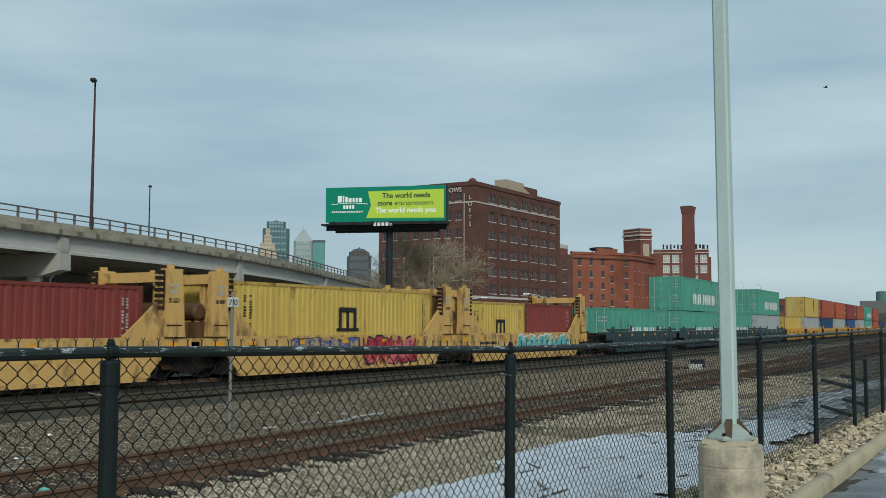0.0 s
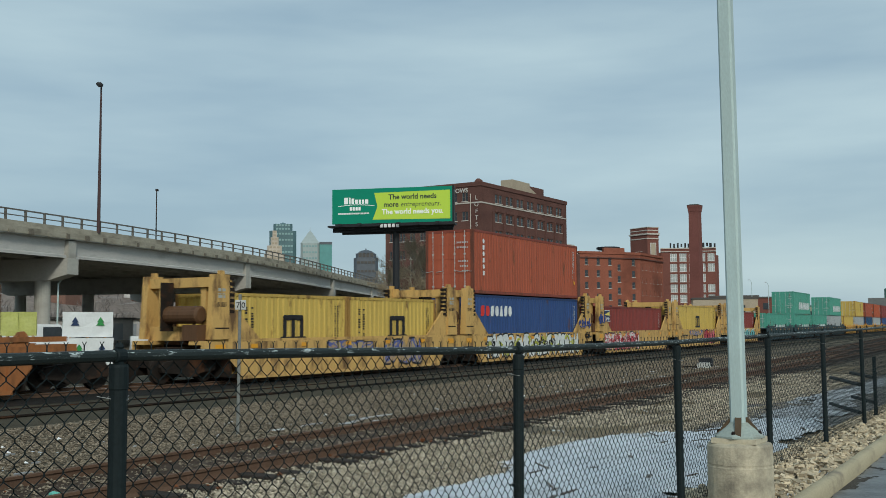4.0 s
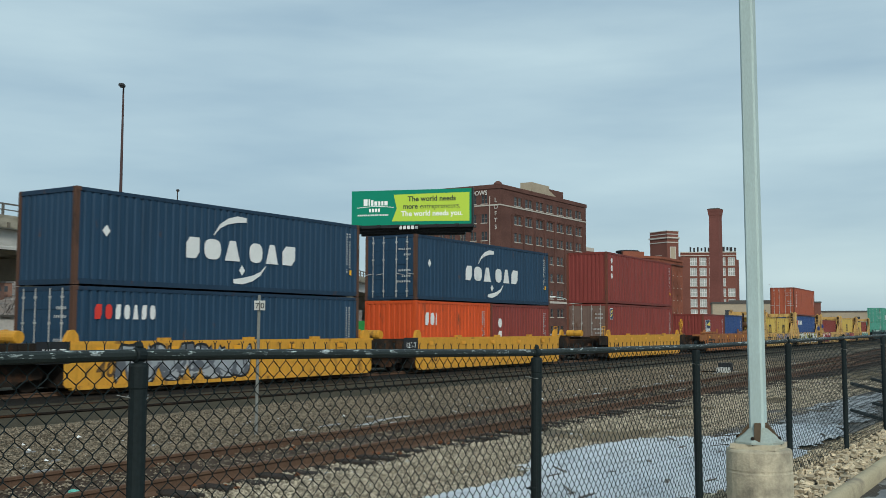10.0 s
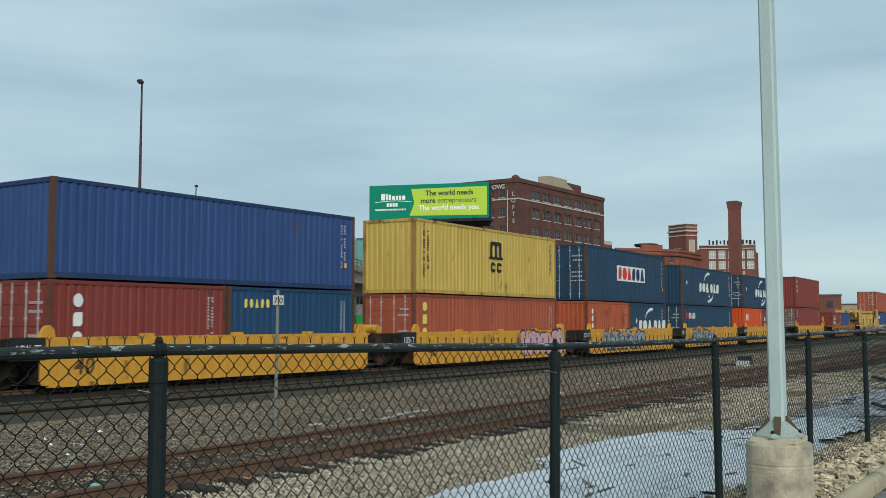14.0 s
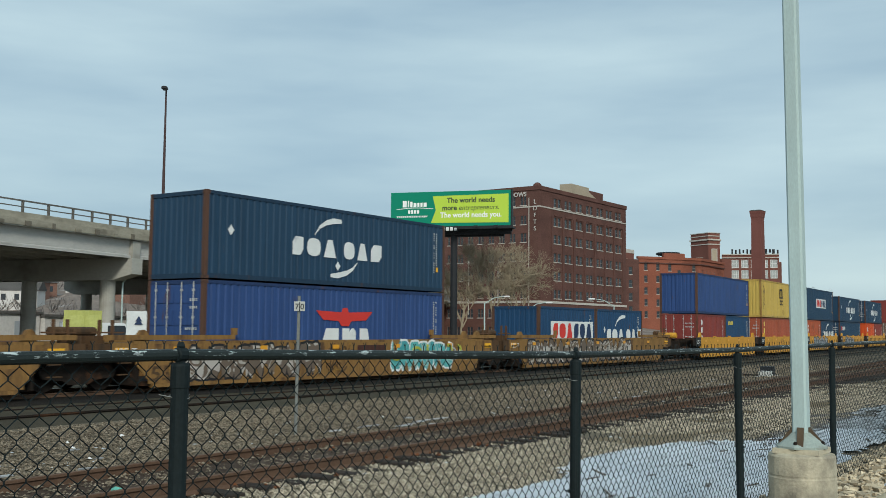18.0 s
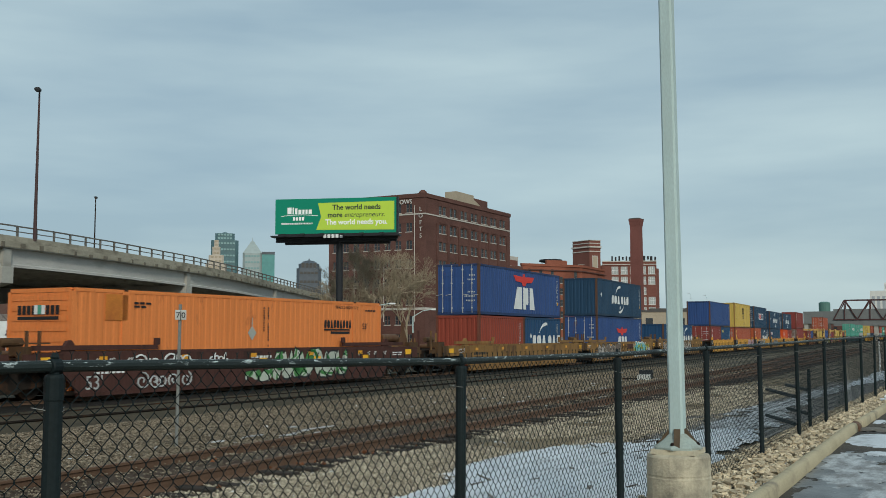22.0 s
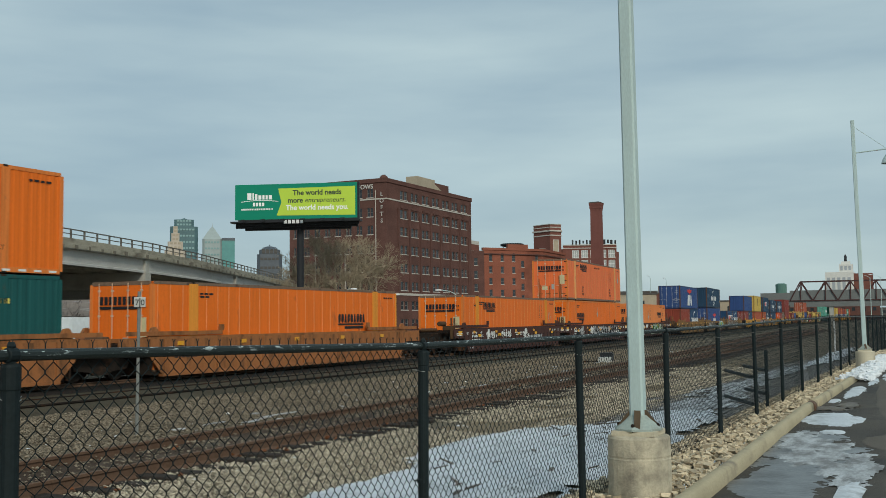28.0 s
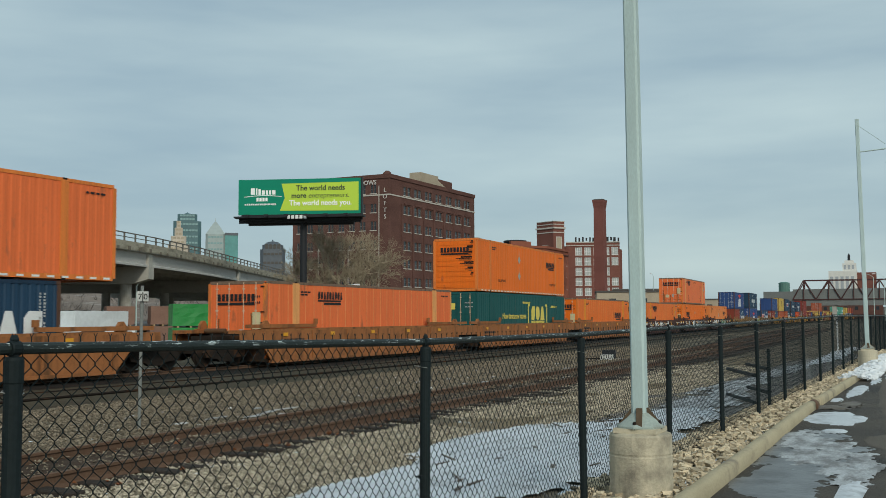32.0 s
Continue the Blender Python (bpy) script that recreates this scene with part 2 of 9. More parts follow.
def plate(bm, outline, y0, y1):
    """A plate in the x-z plane with thickness along y."""
    a = [bm.verts.new((x, y0, z)) for x, z in outline]
    b = [bm.verts.new((x, y1, z)) for x, z in outline]
    for i in range(len(a)):
        j = (i + 1) % len(a)
        bm.faces.new((a[j], a[i], b[i], b[j]))
    bm.faces.new(a)
    bm.faces.new(b[::-1])


def words(text, size, material, parent, m, label="", align="LEFT", depth=0.004, bold=0.0, width=0.0, slant=0.0):
    cu = bpy.data.curves.new("lettering", "FONT")
    cu.body, cu.size, cu.align_x, cu.extrude, cu.resolution_u = text, size, align, depth, 3
    cu.offset, cu.shear = bold, slant
    tmp = bpy.data.objects.new("lettering", cu)
    scene.collection.objects.link(tmp)
    me = bpy.data.meshes.new_from_object(tmp.evaluated_get(bpy.context.evaluated_depsgraph_get()))
    bpy.data.objects.remove(tmp)
    me.name = "lettering"
    if width:
        xs = [v.co.x for v in me.vertices]
        me.transform(Matrix.Diagonal((width / (max(xs) - min(xs)), 1, 1, 1)))
    me.materials.clear()
    me.materials.append(material)
    ob = new("lettering", me)
    ob.parent = parent
    ob.matrix_basis = m
    if label:
        tagged(ob, label)
    return ob

# ---- ground, car park, tracks ----
MAIN_Y = 23.60      # centre of the main track abreast of the camera


def smooth(u):
    u = min(1.0, max(0.0, u))
    return u * u * (3 - 2 * u)


# the main track runs straight past the camera, then bears away to the left
TRACK = []
_x, _y, _s = -420.0, MAIN_Y, -420.0
while _x < 1500:
    TRACK.append((_s, _x, _y))
    k = 0.064 * smooth((_x + 0.25 - 12) / 60) - 0.034 * smooth((_x + 0.25 - 195) / 180)
    _x, _y, _s = _x + 0.5, _y + 0.5 * k, _s + 0.5 * math.sqrt(1 + k * k)
TRACK_S = np.array([r[0] for r in TRACK])
TRACK_S -= np.interp(0.0, [r[1] for r in TRACK], TRACK_S)
TRACK_X = np.array([r[1] for r in TRACK])
TRACK_Y = np.array([r[2] for r in TRACK])


def on_track(s):
    """Place and bearing (radians from the x axis) at s metres along the main track."""
    x, y = np.interp(s, TRACK_S, TRACK_X), np.interp(s, TRACK_S, TRACK_Y)
    x1, y1 = np.interp(s + 1, TRACK_S, TRACK_X), np.interp(s + 1, TRACK_S, TRACK_Y)
    return float(x), float(y), math.atan2(y1 - y, x1 - x)


def main_y(x):
    return float(np.interp(x, TRACK_X, TRACK_Y))


def near_y(x):
    """Centre of the nearer siding."""
    return 9.46 + 0.034 * x + 0.0002 * max(0, x - 40) ** 2


def lead_y(x):
    """Centre of the track that leaves the siding: a curve, then a straight run."""
    u = max(0.0, x - 26)
    return near_y(x) + (0.00085 * u * u if u < 32 else 0.87 + 0.0544 * (u - 32)) - 0.0002 * max(0, x - 40) ** 2


def flat_strip(xs, lo, hi, z, lift=0.0, rnd=None):
    """A thin sheet between two lines, over the given x."""
    bm = bmesh.new()
    a = [bm.verts.new((x, lo(x), z)) for x in xs]
    b = [bm.verts.new((x, hi(x), z + lift)) for x in xs]
    for i in range(len(xs) - 1):
        bm.faces.new((a[i], a[i + 1], b[i + 1], b[i]))
    return bm


XS = [-60 + 4 * i for i in range(16)] + [4 + 2 * i for i in range(60)] + [124 + 20 * i for i in range(60)]
GROUND_Z = -0.20
bm = bmesh.new()
gv = {}
gx = [-2500, -900, -300, -120] + [-60 + 3 * i for i in range(60)] + [120 + 30 * i for i in range(20)] + [900, 2500]
gy = [-2500, -600, -120, -30] + [-6 + 1.5 * i for i in range(40)] + [60, 90, 150, 260, 500, 1000, 3000]
for i, x in enumerate(gx):
    for j, y in enumerate(gy):
        h = 0.0
        gv[i, j] = bm.verts.new((x, y, GROUND_Z + h - (0.12 if y < 2 else 0)))
for i in range(len(gx) - 1):
    for j in range(len(gy) - 1):
        bm.faces.new((gv[i, j], gv[i + 1, j], gv[i + 1, j + 1], gv[i, j + 1]))
for f in bm.faces:
    f.smooth = True
ground = tagged(part("ground", bm, M_BALLAST), "tan and grey ballast gravel rail yard with dirt", "ground", kind="structure")


def fence_y(x):
    return 2.962 + 0.003 * x


def kerb_y(x):
    """Back edge of the kerb at the car park's rim."""
    return float(np.interp(x, (-40, 7, 12, 18.5, 30, 60, 140), (1.75, 2.15, 2.23, 2.38, 2.36, 2.5, 2.7)))


# car park
bm = bmesh.new()
lx = [-60 + 4 * i for i in range(50)]
prism(bm, [(-60, -45), (140, -45)] + [(x, kerb_y(x) - 0.13) for x in lx[::-1]], -0.35, 0.05)
tagged(part("car_park", bm, M_ASPH), "wet patched asphalt car park with melting snow", "pavement", kind="structure")
# drier patches in the asphalt
rnd = random.Random(3)


def blob_sheet(cx, cy, rx, ry, z, seed, n=40, rough=0.35, turn=0.0, thick=0.02, edge=0.25):
    """A low patch with a ragged outline and a thin bevelled rim."""
    bm = bmesh.new()
    c, s = math.cos(turn), math.sin(turn)
    rings = []
    for k, (f, h) in enumerate(((1.0, 0.0), (1.0 - edge * 0.35, thick), (0.5, thick * 1.15))):
        ring = []
        for i in range(n):
            a = 2 * math.pi * i / n
            q = 1 + rough * (noise.noise(Vector((math.cos(a) * 1.6 + seed, math.sin(a) * 1.6, seed * 0.7))) + 0.6 * noise.noise(Vector((math.cos(a) * 5 + seed, math.sin(a) * 5, seed))))
            x, y = rx * q * f * math.cos(a), ry * q * f * math.sin(a)
            ring.append(bm.verts.new((cx + x * c - y * s, cy + x * s + y * c, z + h)))
        rings.append(ring)
    for a, b in zip(rings, rings[1:]):
        for i in range(n):
            j = (i + 1) % n
            bm.faces.new((a[i], a[j], b[j], b[i]))
    bm.faces.new(rings[-1])
    return bm




def ragged_snow(name, blobs, cell, z, thick, freq, seed, label, group, holes=0.5, material=None, what="snow"):
    """Melting snow as one ragged sheet: thick in the middle, thin and holed at the rim. blobs: rows of x, y, half length, half width."""
    x0, x1 = min(b[0] - b[2] for b in blobs) - 0.3, max(b[0] + b[2] for b in blobs) + 0.3
    y0, y1 = min(b[1] - b[3] for b in blobs) - 0.2, max(b[1] + b[3] for b in blobs) + 0.2
    nx, ny = int((x1 - x0) / cell) + 1, int((y1 - y0) / cell) + 1
    h = np.full((nx, ny), -1.0)
    for i in range(nx):
        for j in range(ny):
            x, y = x0 + i * cell, y0 + j * cell
            v = max(1 - ((x - b[0]) / b[2]) ** 2 - ((y - b[1]) / b[3]) ** 2 for b in blobs)
            if v > -0.6:
                q = Vector((x * freq[0] + seed, y * freq[1], seed))
                v += holes * (noise.noise(q) + 0.7 * noise.noise(q * 2.7) + 0.5 * noise.noise(q * 6.1) + 0.35 * noise.noise(q * 13.0))
                h[i, j] = v
    verts, faces, ids = [], [], {}

    def vid(i, j):
        if (i, j) not in ids:
            ids[i, j] = len(verts)
            verts.append((x0 + i * cell, y0 + j * cell, z + thick * smooth(max(0.0, h[i, j]) * 1.8)))
        return ids[i, j]

    for i in range(nx - 1):
        for j in range(ny - 1):
            c = [(i, j), (i + 1, j), (i + 1, j + 1), (i, j + 1)]
            ok = [q for q in c if h[q] > 0]
            if len(ok) >= 3:
                faces.append([vid(*q) for q in ok])
    me = bpy.data.meshes.new(name)
    me.from_pydata(verts, [], faces)
    me.materials.append(material or M_SNOW)
    for f in me.polygons:
        f.use_smooth = True
    return tagged(new(name, me), label, what, group, "structure")


ragged_snow("slush_patch", [(10.6, 1.62, 1.5, 0.45), (12.4, 1.5, 1.7, 0.66), (14.0, 1.75, 1.6, 0.46)], 0.035, 0.051, 0.004, (1.5, 2.6), 4.0, "thin grey film of melting slush on asphalt", "snow on the car park", 0.9, M_SLUSH)
ragged_snow("snow_patch", [(14.5, 1.90, 1.1, 0.30), (13.5, 1.58, 1.3, 0.40), (12.3, 1.22, 1.1, 0.42), (11.3, 0.93, 0.8, 0.22)], 0.03, 0.053, 0.012, (1.7, 3.4), 4.6, "thin melting patch of grey-white snow on asphalt", "snow on the car park", 0.95, M_THINSNOW)
ragged_snow("snow_patch", [(17.6, 1.75, 1.2, 0.46), (15.55, 1.58, 0.3, 0.2)], 0.04, 0.052, 0.02, (0.9, 3.0), 9.0, "melting patch of white snow on asphalt", "snow on the car park", 0.4)
ragged_snow("snow_patch", [(24.2, 1.95, 2.0, 0.20), (21.3, 2.08, 0.5, 0.12), (27.8, 1.8, 1.5, 0.12)], 0.05, 0.052, 0.02, (0.8, 3.0), 14.0, "small melting patch of white snow on asphalt", "snow on the car park", 0.45)
ragged_snow("snow_patch", [(34.0, 1.5, 6.0, 0.3), (10.2, 0.9, 0.8, 0.15)], 0.08, 0.052, 0.02, (0.5, 3.0), 24.0, "streaky melting snow on asphalt", "snow on the car park", 0.7)
ragged_snow("dirt_mound", [(19.45, 2.0, 0.40, 0.36), (20.2, 1.75, 0.7, 0.22)], 0.05, 0.051, 0.03, (1.5, 3.0), 41.0, "brown grit washed out beside the drain", "grit on the car park", 0.6, M_MUD, "dirt")
for i, (x, y, rx, ry) in enumerate(((27, 1.25, 7, 0.42), (20.6, 0.9, 2.4, 0.35), (14.6, 0.86, 0.9, 0.24), (34, 0.6, 5, 0.4))):
    tagged(part("asphalt_patch", blob_sheet(x, y, rx, ry, 0.051, i + 20, 40, 0.3, 0.03, 0.004), M_PATCH), "dry lighter asphalt patch", "pavement", kind="structure")

# kerb in two cast runs, broken at the drain
kerb = thing("kerb", "weathered tan concrete car park kerb, broken at one drain", "kerb", kind="structure")
KERB = [(0, -0.2), (0, 0.15), (-0.012, 0.182), (-0.035, 0.198), (-0.085, 0.200), (-0.118, 0.19), (-0.138, 0.165), (-0.148, 0.10), (-0.155, -0.2)]
for x0, x1 in ((-20.0, 19.1), (19.5, 90.0)):
    bm = bmesh.new()
    rings = [[bm.verts.new((x, kerb_y(x) + dy + 0.006 * noise.noise(Vector((x * 0.9, dy, 0))), z + 0.008 * noise.noise(Vector((x * 0.7, 3, 0))))) for dy, z in KERB] for x in np.linspace(x0, x1, 80)]
    for p, q in zip(rings, rings[1:]):
        for i in range(len(KERB)):
            j = (i + 1) % len(KERB)
            bm.faces.new((p[i], p[j], q[j], q[i])).smooth = True
    bm.faces.new(rings[0][::-1])
    bm.faces.new(rings[-1])
    part("kerb_stone", bm, M_KERB, kerb)

drain = thing("drain_pipe", "rusty brown iron drain pipe end set in the kerb gap", "drain pipe", pose(19.3, kerb_y(19.3) - 0.075, 0.10))
bm = bmesh.new()
lathe(bm, [(0.075, -0.2), (0.10, -0.19), (0.10, 0.19), (0.075, 0.2)], 14, pose(0, 0, 0, 0, 90, 3))
part("pipe", bm, M_RAIL, drain)

# snow in the hollow between fence and siding
ragged_snow("mud_patch", [(26, 4.9, 10, 1.7), (40, 4.6, 14, 1.6)], 0.25, -0.194, 0.012, (0.4, 1.2), 51.0, "wet brown mud in the hollow behind the fence", "mud behind the fence", 0.6, M_MUD, "mud")
ragged_snow("grass_strip", [(17, 7.2, 6, 0.9), (27, 7.7, 8, 1.0), (40, 8.3, 10, 1.1), (12.5, 7.6, 3, 0.5)], 0.12, -0.197, 0.004, (0.5, 1.4), 61.0, "tan dead grass and gravel strip by the siding", "grass by the siding", 0.7, M_TANG, "dead grass")
ragged_snow("snow_field", [(13.5, 5.0, 5.0, 1.45), (14.2, 6.3, 2.2, 0.7), (18.0, 4.75, 3.2, 0.9), (9.6, 5.5, 2.4, 0.8)], 0.09, -0.165, 0.05, (0.5, 1.5), 31.0,
            "bluish-white old snow lying in the hollow behind the fence", "snow behind the fence", 0.62)
ragged_snow("snow_field", [(22.5, 4.9, 4.0, 0.7), (28.0, 5.3, 4.5, 0.6), (36.0, 5.2, 5.5, 0.45)], 0.09, -0.168, 0.03, (0.6, 1.6), 35.0, "broken patches of old snow lying in wet mud", "snow behind the fence", 1.0, M_THINSNOW)
ragged_snow("snow_field", [(48, 4.9, 7.0, 0.6), (58, 5.2, 8, 0.5)], 0.2, -0.175, 0.05, (0.3, 1.3), 37.0, "patchy old snow lying behind the fence", "snow behind the fence", 0.6)
for i in range(110):
    x = rnd.uniform(6, 60)
    y = rnd.choice((near_y(x) + rnd.uniform(1.3, 4.0), near_y(x) + rnd.uniform(1.2, 2.4), near_y(x) + rnd.uniform(-0.5, 0.5)))
    o = part("snow_streak", blob_sheet(x, y, rnd.uniform(0.06, 0.16) * rnd.choice((1, 1, 2, 3)), rnd.uniform(0.02, 0.05), -0.160, i * 1.7, 22, 0.9, 0.04, 0.02), M_THINSNOW)
    tagged(o, "thin streak of old snow on ballast", "snow", "snow streaks on the ballast", "structure")
# crumbs of old snow and pale chips between the stones
vs, fs = [], []
cr = random.Random(77)
for i in range(700):
    x = 5.0 + 40 * cr.random() ** 1.5
    near = cr.random() < 0.55
    y = near_y(x) + (cr.uniform(-2.6, -0.9) if near else cr.uniform(1.0, 4.5))
    z, r = (-0.19 if near else -0.165), cr.uniform(0.012, 0.045)
    k, a0 = len(vs), cr.uniform(0, 6)
    for q in range(5):
        a = a0 + q * 1.257
        vs.append((x + r * cr.uniform(0.7, 1.8) * math.cos(a), y + r * cr.uniform(0.5, 1.1) * math.sin(a), z))
    vs.append((x, y, z + r * cr.uniform(0.15, 0.4)))
    fs += [(k + q, k + (q + 1) % 5, k + 5) for q in range(5)]
for i in range(420):
    x = 8.2 + 8 * cr.random()
    y, r = kerb_y(x) + 0.03 + 0.22 * cr.random() ** 2, cr.uniform(0.010, 0.03)
    k, a0 = len(vs), cr.uniform(0, 6)
    for q in range(5):
        a = a0 + q * 1.257
        vs.append((x + r * cr.uniform(0.7, 2.2) * math.cos(a), y + r * cr.uniform(0.5, 1.1) * math.sin(a), 0.05))
    vs.append((x, y, 0.06 + r))
    fs += [(k + q, k + (q + 1) % 5, k + 5) for q in range(5)]
me = bpy.data.meshes.new("snow_crumbs")
me.from_pydata(vs, [], fs)
me.materials.append(M_SNOW)
tagged(new("snow_crumbs", me), "crumbs of old snow scattered over ballast", "snow", kind="stuff")

# dirt streaks on the snow
for i in range(46):
    x = 9 + 24 * rnd.random()
    y = 4.9 + rnd.uniform(-1.3, 1.5)
    o = part("dirt_streak", blob_sheet(x, y, rnd.uniform(0.06, 0.30), rnd.uniform(0.010, 0.032), -0.118, i * 2.3, 16, 0.9, rnd.uniform(-0.4, 0.8), 0.012), M_MUD)
    tagged(o, "brown dirt and twigs on the snow", "dirt", "dirt on the snow", "structure")

# dirt bed under the main tracks
bm = flat_strip(XS, lambda x: main_y(x) - 6.3 + 0.5 * noise.noise(Vector((x * 0.2, 0, 3))), lambda x: main_y(x) - 4.6, GROUND_Z, 0.10)
bm2 = flat_strip(XS, lambda x: main_y(x) - 4.6, lambda x: main_y(x) + 9, GROUND_Z + 0.10, 0.0)
tagged(part("track_bed_slope", bm, M_DIRT), "brown compacted dirt slope beside the main line", "ground", kind="structure")
tagged(part("track_bed", bm2, M_DIRT), "brown-grey compacted dirt bed of the main line", "ground", kind="structure")


def rail(offset, centre, x0, x1, step, z, label, top_mat, name="rail", body=None):
    """A rail: foot, web and head, with the worn head a part of its own."""
    t = thing(name, label, "rail", kind="structure")
    xs = np.arange(x0, x1 + step, step)
    for nm, prof, m in (("rail_body", [(-0.075, -0.175), (0.075, -0.175), (0.075, -0.16), (0.012, -0.13), (0.012, -0.045), (0.036, -0.035), (0.036, -0.004), (-0.036, -0.004), (-0.036, -0.035), (-0.012, -0.045), (-0.012, -0.13), (-0.075, -0.16)], body or M_RAIL),
                        ("rail_head", [(-0.034, -0.004), (0.034, -0.004), (0.03, 0.0), (-0.03, 0.0)], top_mat)):
        bm = bmesh.new()
        rings = [[bm.verts.new((x, centre(x) + offset + dy, z + dz)) for dy, dz in prof] for x in xs]
        for a, b in zip(rings, rings[1:]):
            for i in range(len(prof)):
                j = (i + 1) % len(prof)
                bm.faces.new((a[i], b[i], b[j], a[j]))
        bm.faces.new(rings[0])
        bm.faces.new(rings[-1][::-1])
        part(nm, bm, m, t)
    return t


for off in (-0.7525, 0.7525):
    rail(off, main_y, -120, 900, 6, 0.02, "worn steel rail of the main line", M_SHINE)
    rail(off, near_y, -40, 160, 4, 0.0, "rust-brown steel rail of the siding", M_RAIL)
# a second pair, bedded in the dirt on the near side of the main line
for off in (-0.7525, 0.7525):
    rail(off, lambda x: main_y(x) - 4.35, -60, 600, 6, -0.07, "rail bedded in dirt beside the main line", M_STEELDARK, "rail", M_STEELDARK)
# a lead that leaves the siding
for off in (-0.7525, 0.7525):
    rail(off, lambda x: lead_y(x), 27, 146, 3, 0.0, "rusty rail of a diverging track", M_RAIL)

ties = thing("siding_ties", "dark weathered timber ties of the siding", "railway tie", kind="structure")
tie_mesh = None
for i in range(200):
    x = -20 + i * 0.53
    if x > 80:
        break
    bm = bmesh.new() if tie_mesh is None else None
    m = pose(x, near_y(x) + rnd.uniform(-0.06, 0.06), -0.166 + rnd.uniform(-0.014, 0.014), rnd.uniform(-0.6, 0.6), 0, rnd.uniform(-4, 4))
    if tie_mesh is None:
        box(bm, -0.115, 0.115, -1.32, 1.32, -0.12, 0.02)
        bmesh.ops.bevel(bm, geom=bm.edges[:], offset=0.015, segments=1, affect="EDGES")
        tie_mesh = part("tie", bm, M_TIE, ties)
        tie_mesh.matrix_basis = m
    else:
        again("tie", tie_mesh, ties, m)

# train shade painted black on the ballast; rusty dirt along the siding and its lead
for nm, c, a, b, z, m, lab in (("oily_strip", main_y, -60, 600, GROUND_Z + 0.105, M_SHADEBED, "black oily ballast under the main line"), ("rusty_strip", near_y, 20, 160, GROUND_Z + 0.03, M_RUSTY, "rust-stained dirt along the siding"),
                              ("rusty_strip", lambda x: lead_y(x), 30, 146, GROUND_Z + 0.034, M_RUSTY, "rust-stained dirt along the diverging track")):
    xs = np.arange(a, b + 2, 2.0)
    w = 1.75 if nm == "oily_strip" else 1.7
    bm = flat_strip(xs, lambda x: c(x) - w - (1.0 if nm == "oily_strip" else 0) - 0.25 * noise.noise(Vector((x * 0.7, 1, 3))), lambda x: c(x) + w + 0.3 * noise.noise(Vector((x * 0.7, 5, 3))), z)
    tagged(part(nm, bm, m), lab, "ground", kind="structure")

bm = flat_strip(np.arange(-30, 24, 1.0), lambda x: near_y(x) - 0.70, lambda x: near_y(x) + 0.70, GROUND_Z + 0.074)
tagged(part("siding_fill", bm, M_RUSTY), "rust-brown dirt packed between the siding rails", "ground", kind="structure")
# loose ballast stones, thickest along the siding
bm_v, bm_f = [], []
srnd = random.Random(8)


def add_stone(x, y, z, r):
    k0 = len(bm_v)
    a = srnd.uniform(0, 6.28)
    c, s = math.cos(a), math.sin(a)
    for dx, dy, dz in ((1, 0, 0), (0, 1, 0), (-1, 0, 0), (0, -1, 0), (0, 0, 0.75), (0, 0, -0.5)):
        k = r * srnd.uniform(0.6, 1.2)
        bm_v.append((x + k * (dx * c - dy * s) + srnd.uniform(-.25, .25) * r, y + k * (dx * s + dy * c) + srnd.uniform(-.25, .25) * r, z + k * dz))
    for i in range(4):
        j = (i + 1) % 4
        bm_f.append((k0 + i, k0 + j, k0 + 4))
        bm_f.append((k0 + j, k0 + i, k0 + 5))


for i in range(105000):
    u = srnd.random()
    x = 5 + 55 * u ** 1.7 + srnd.uniform(-1, 1)
    y = near_y(x) + srnd.uniform(-0.7, 7.0)
    if y > main_y(x) - 5.9 or (y < 6.0 and srnd.random() < 0.75):
        continue
    if y < near_y(x) + 0.74 and srnd.random() < 0.72:
        continue
    add_stone(x, y, GROUND_Z + srnd.uniform(0.0, 0.05) + (0.06 if y < near_y(x) + 0.74 else 0), srnd.uniform(0.010, 0.029) * (1 + x / 60))
me = bpy.data.meshes.new("ballast_stones")
me.from_pydata(bm_v, [], bm_f)
me.materials.append(M_STONE)
tagged(new("ballast_stones", me), "loose tan and grey ballast stones", "gravel", kind="stuff")
bm_v, bm_f = [], []
for i in range(82000):
    x = 5 + 34 * srnd.random() ** 1.5 + srnd.uniform(-1, 1)
    y = near_y(x) + srnd.uniform(-4.6, -0.86)
    if noise.noise(Vector((x * 0.45, y * 0.9, 7))) < -0.22 - 0.5 * (x < 14) or (y < 6 and srnd.random() < 0.8):
        continue
    add_stone(x, y, GROUND_Z + srnd.uniform(0.0, 0.035), srnd.uniform(0.009, 0.027) * (1 + x / 80))
me = bpy.data.meshes.new("pale_gravel")
me.from_pydata(bm_v, [], bm_f)
me.materials.append(M_PALE)
tagged(new("pale_gravel", me), "pale tan and white gravel on the near side of the siding", "gravel", kind="stuff")
bm_v, bm_f = [], []
for i in range(60):
    x = 6 + 24 * srnd.random() ** 1.3
    add_stone(x, near_y(x) + srnd.choice((-0.95, -0.85, 0.6, -1.2)) + srnd.uniform(-0.2, 0.2), GROUND_Z + 0.07, srnd.uniform(0.02, 0.05))
me = bpy.data.meshes.new("rust_scraps")
me.from_pydata(bm_v, [], bm_f)
me.materials.append(mat("orange_rust_flakes", (0.17, 0.065, 0.03), 0.9, 0, 0.3, 4, 0.2, 40, None, 0, (1, 1, 1), 0.4))
tagged(new("rust_scraps", me), "orange rusty metal scraps along the siding", "scrap", kind="stuff")
bm_v, bm_f = [], []
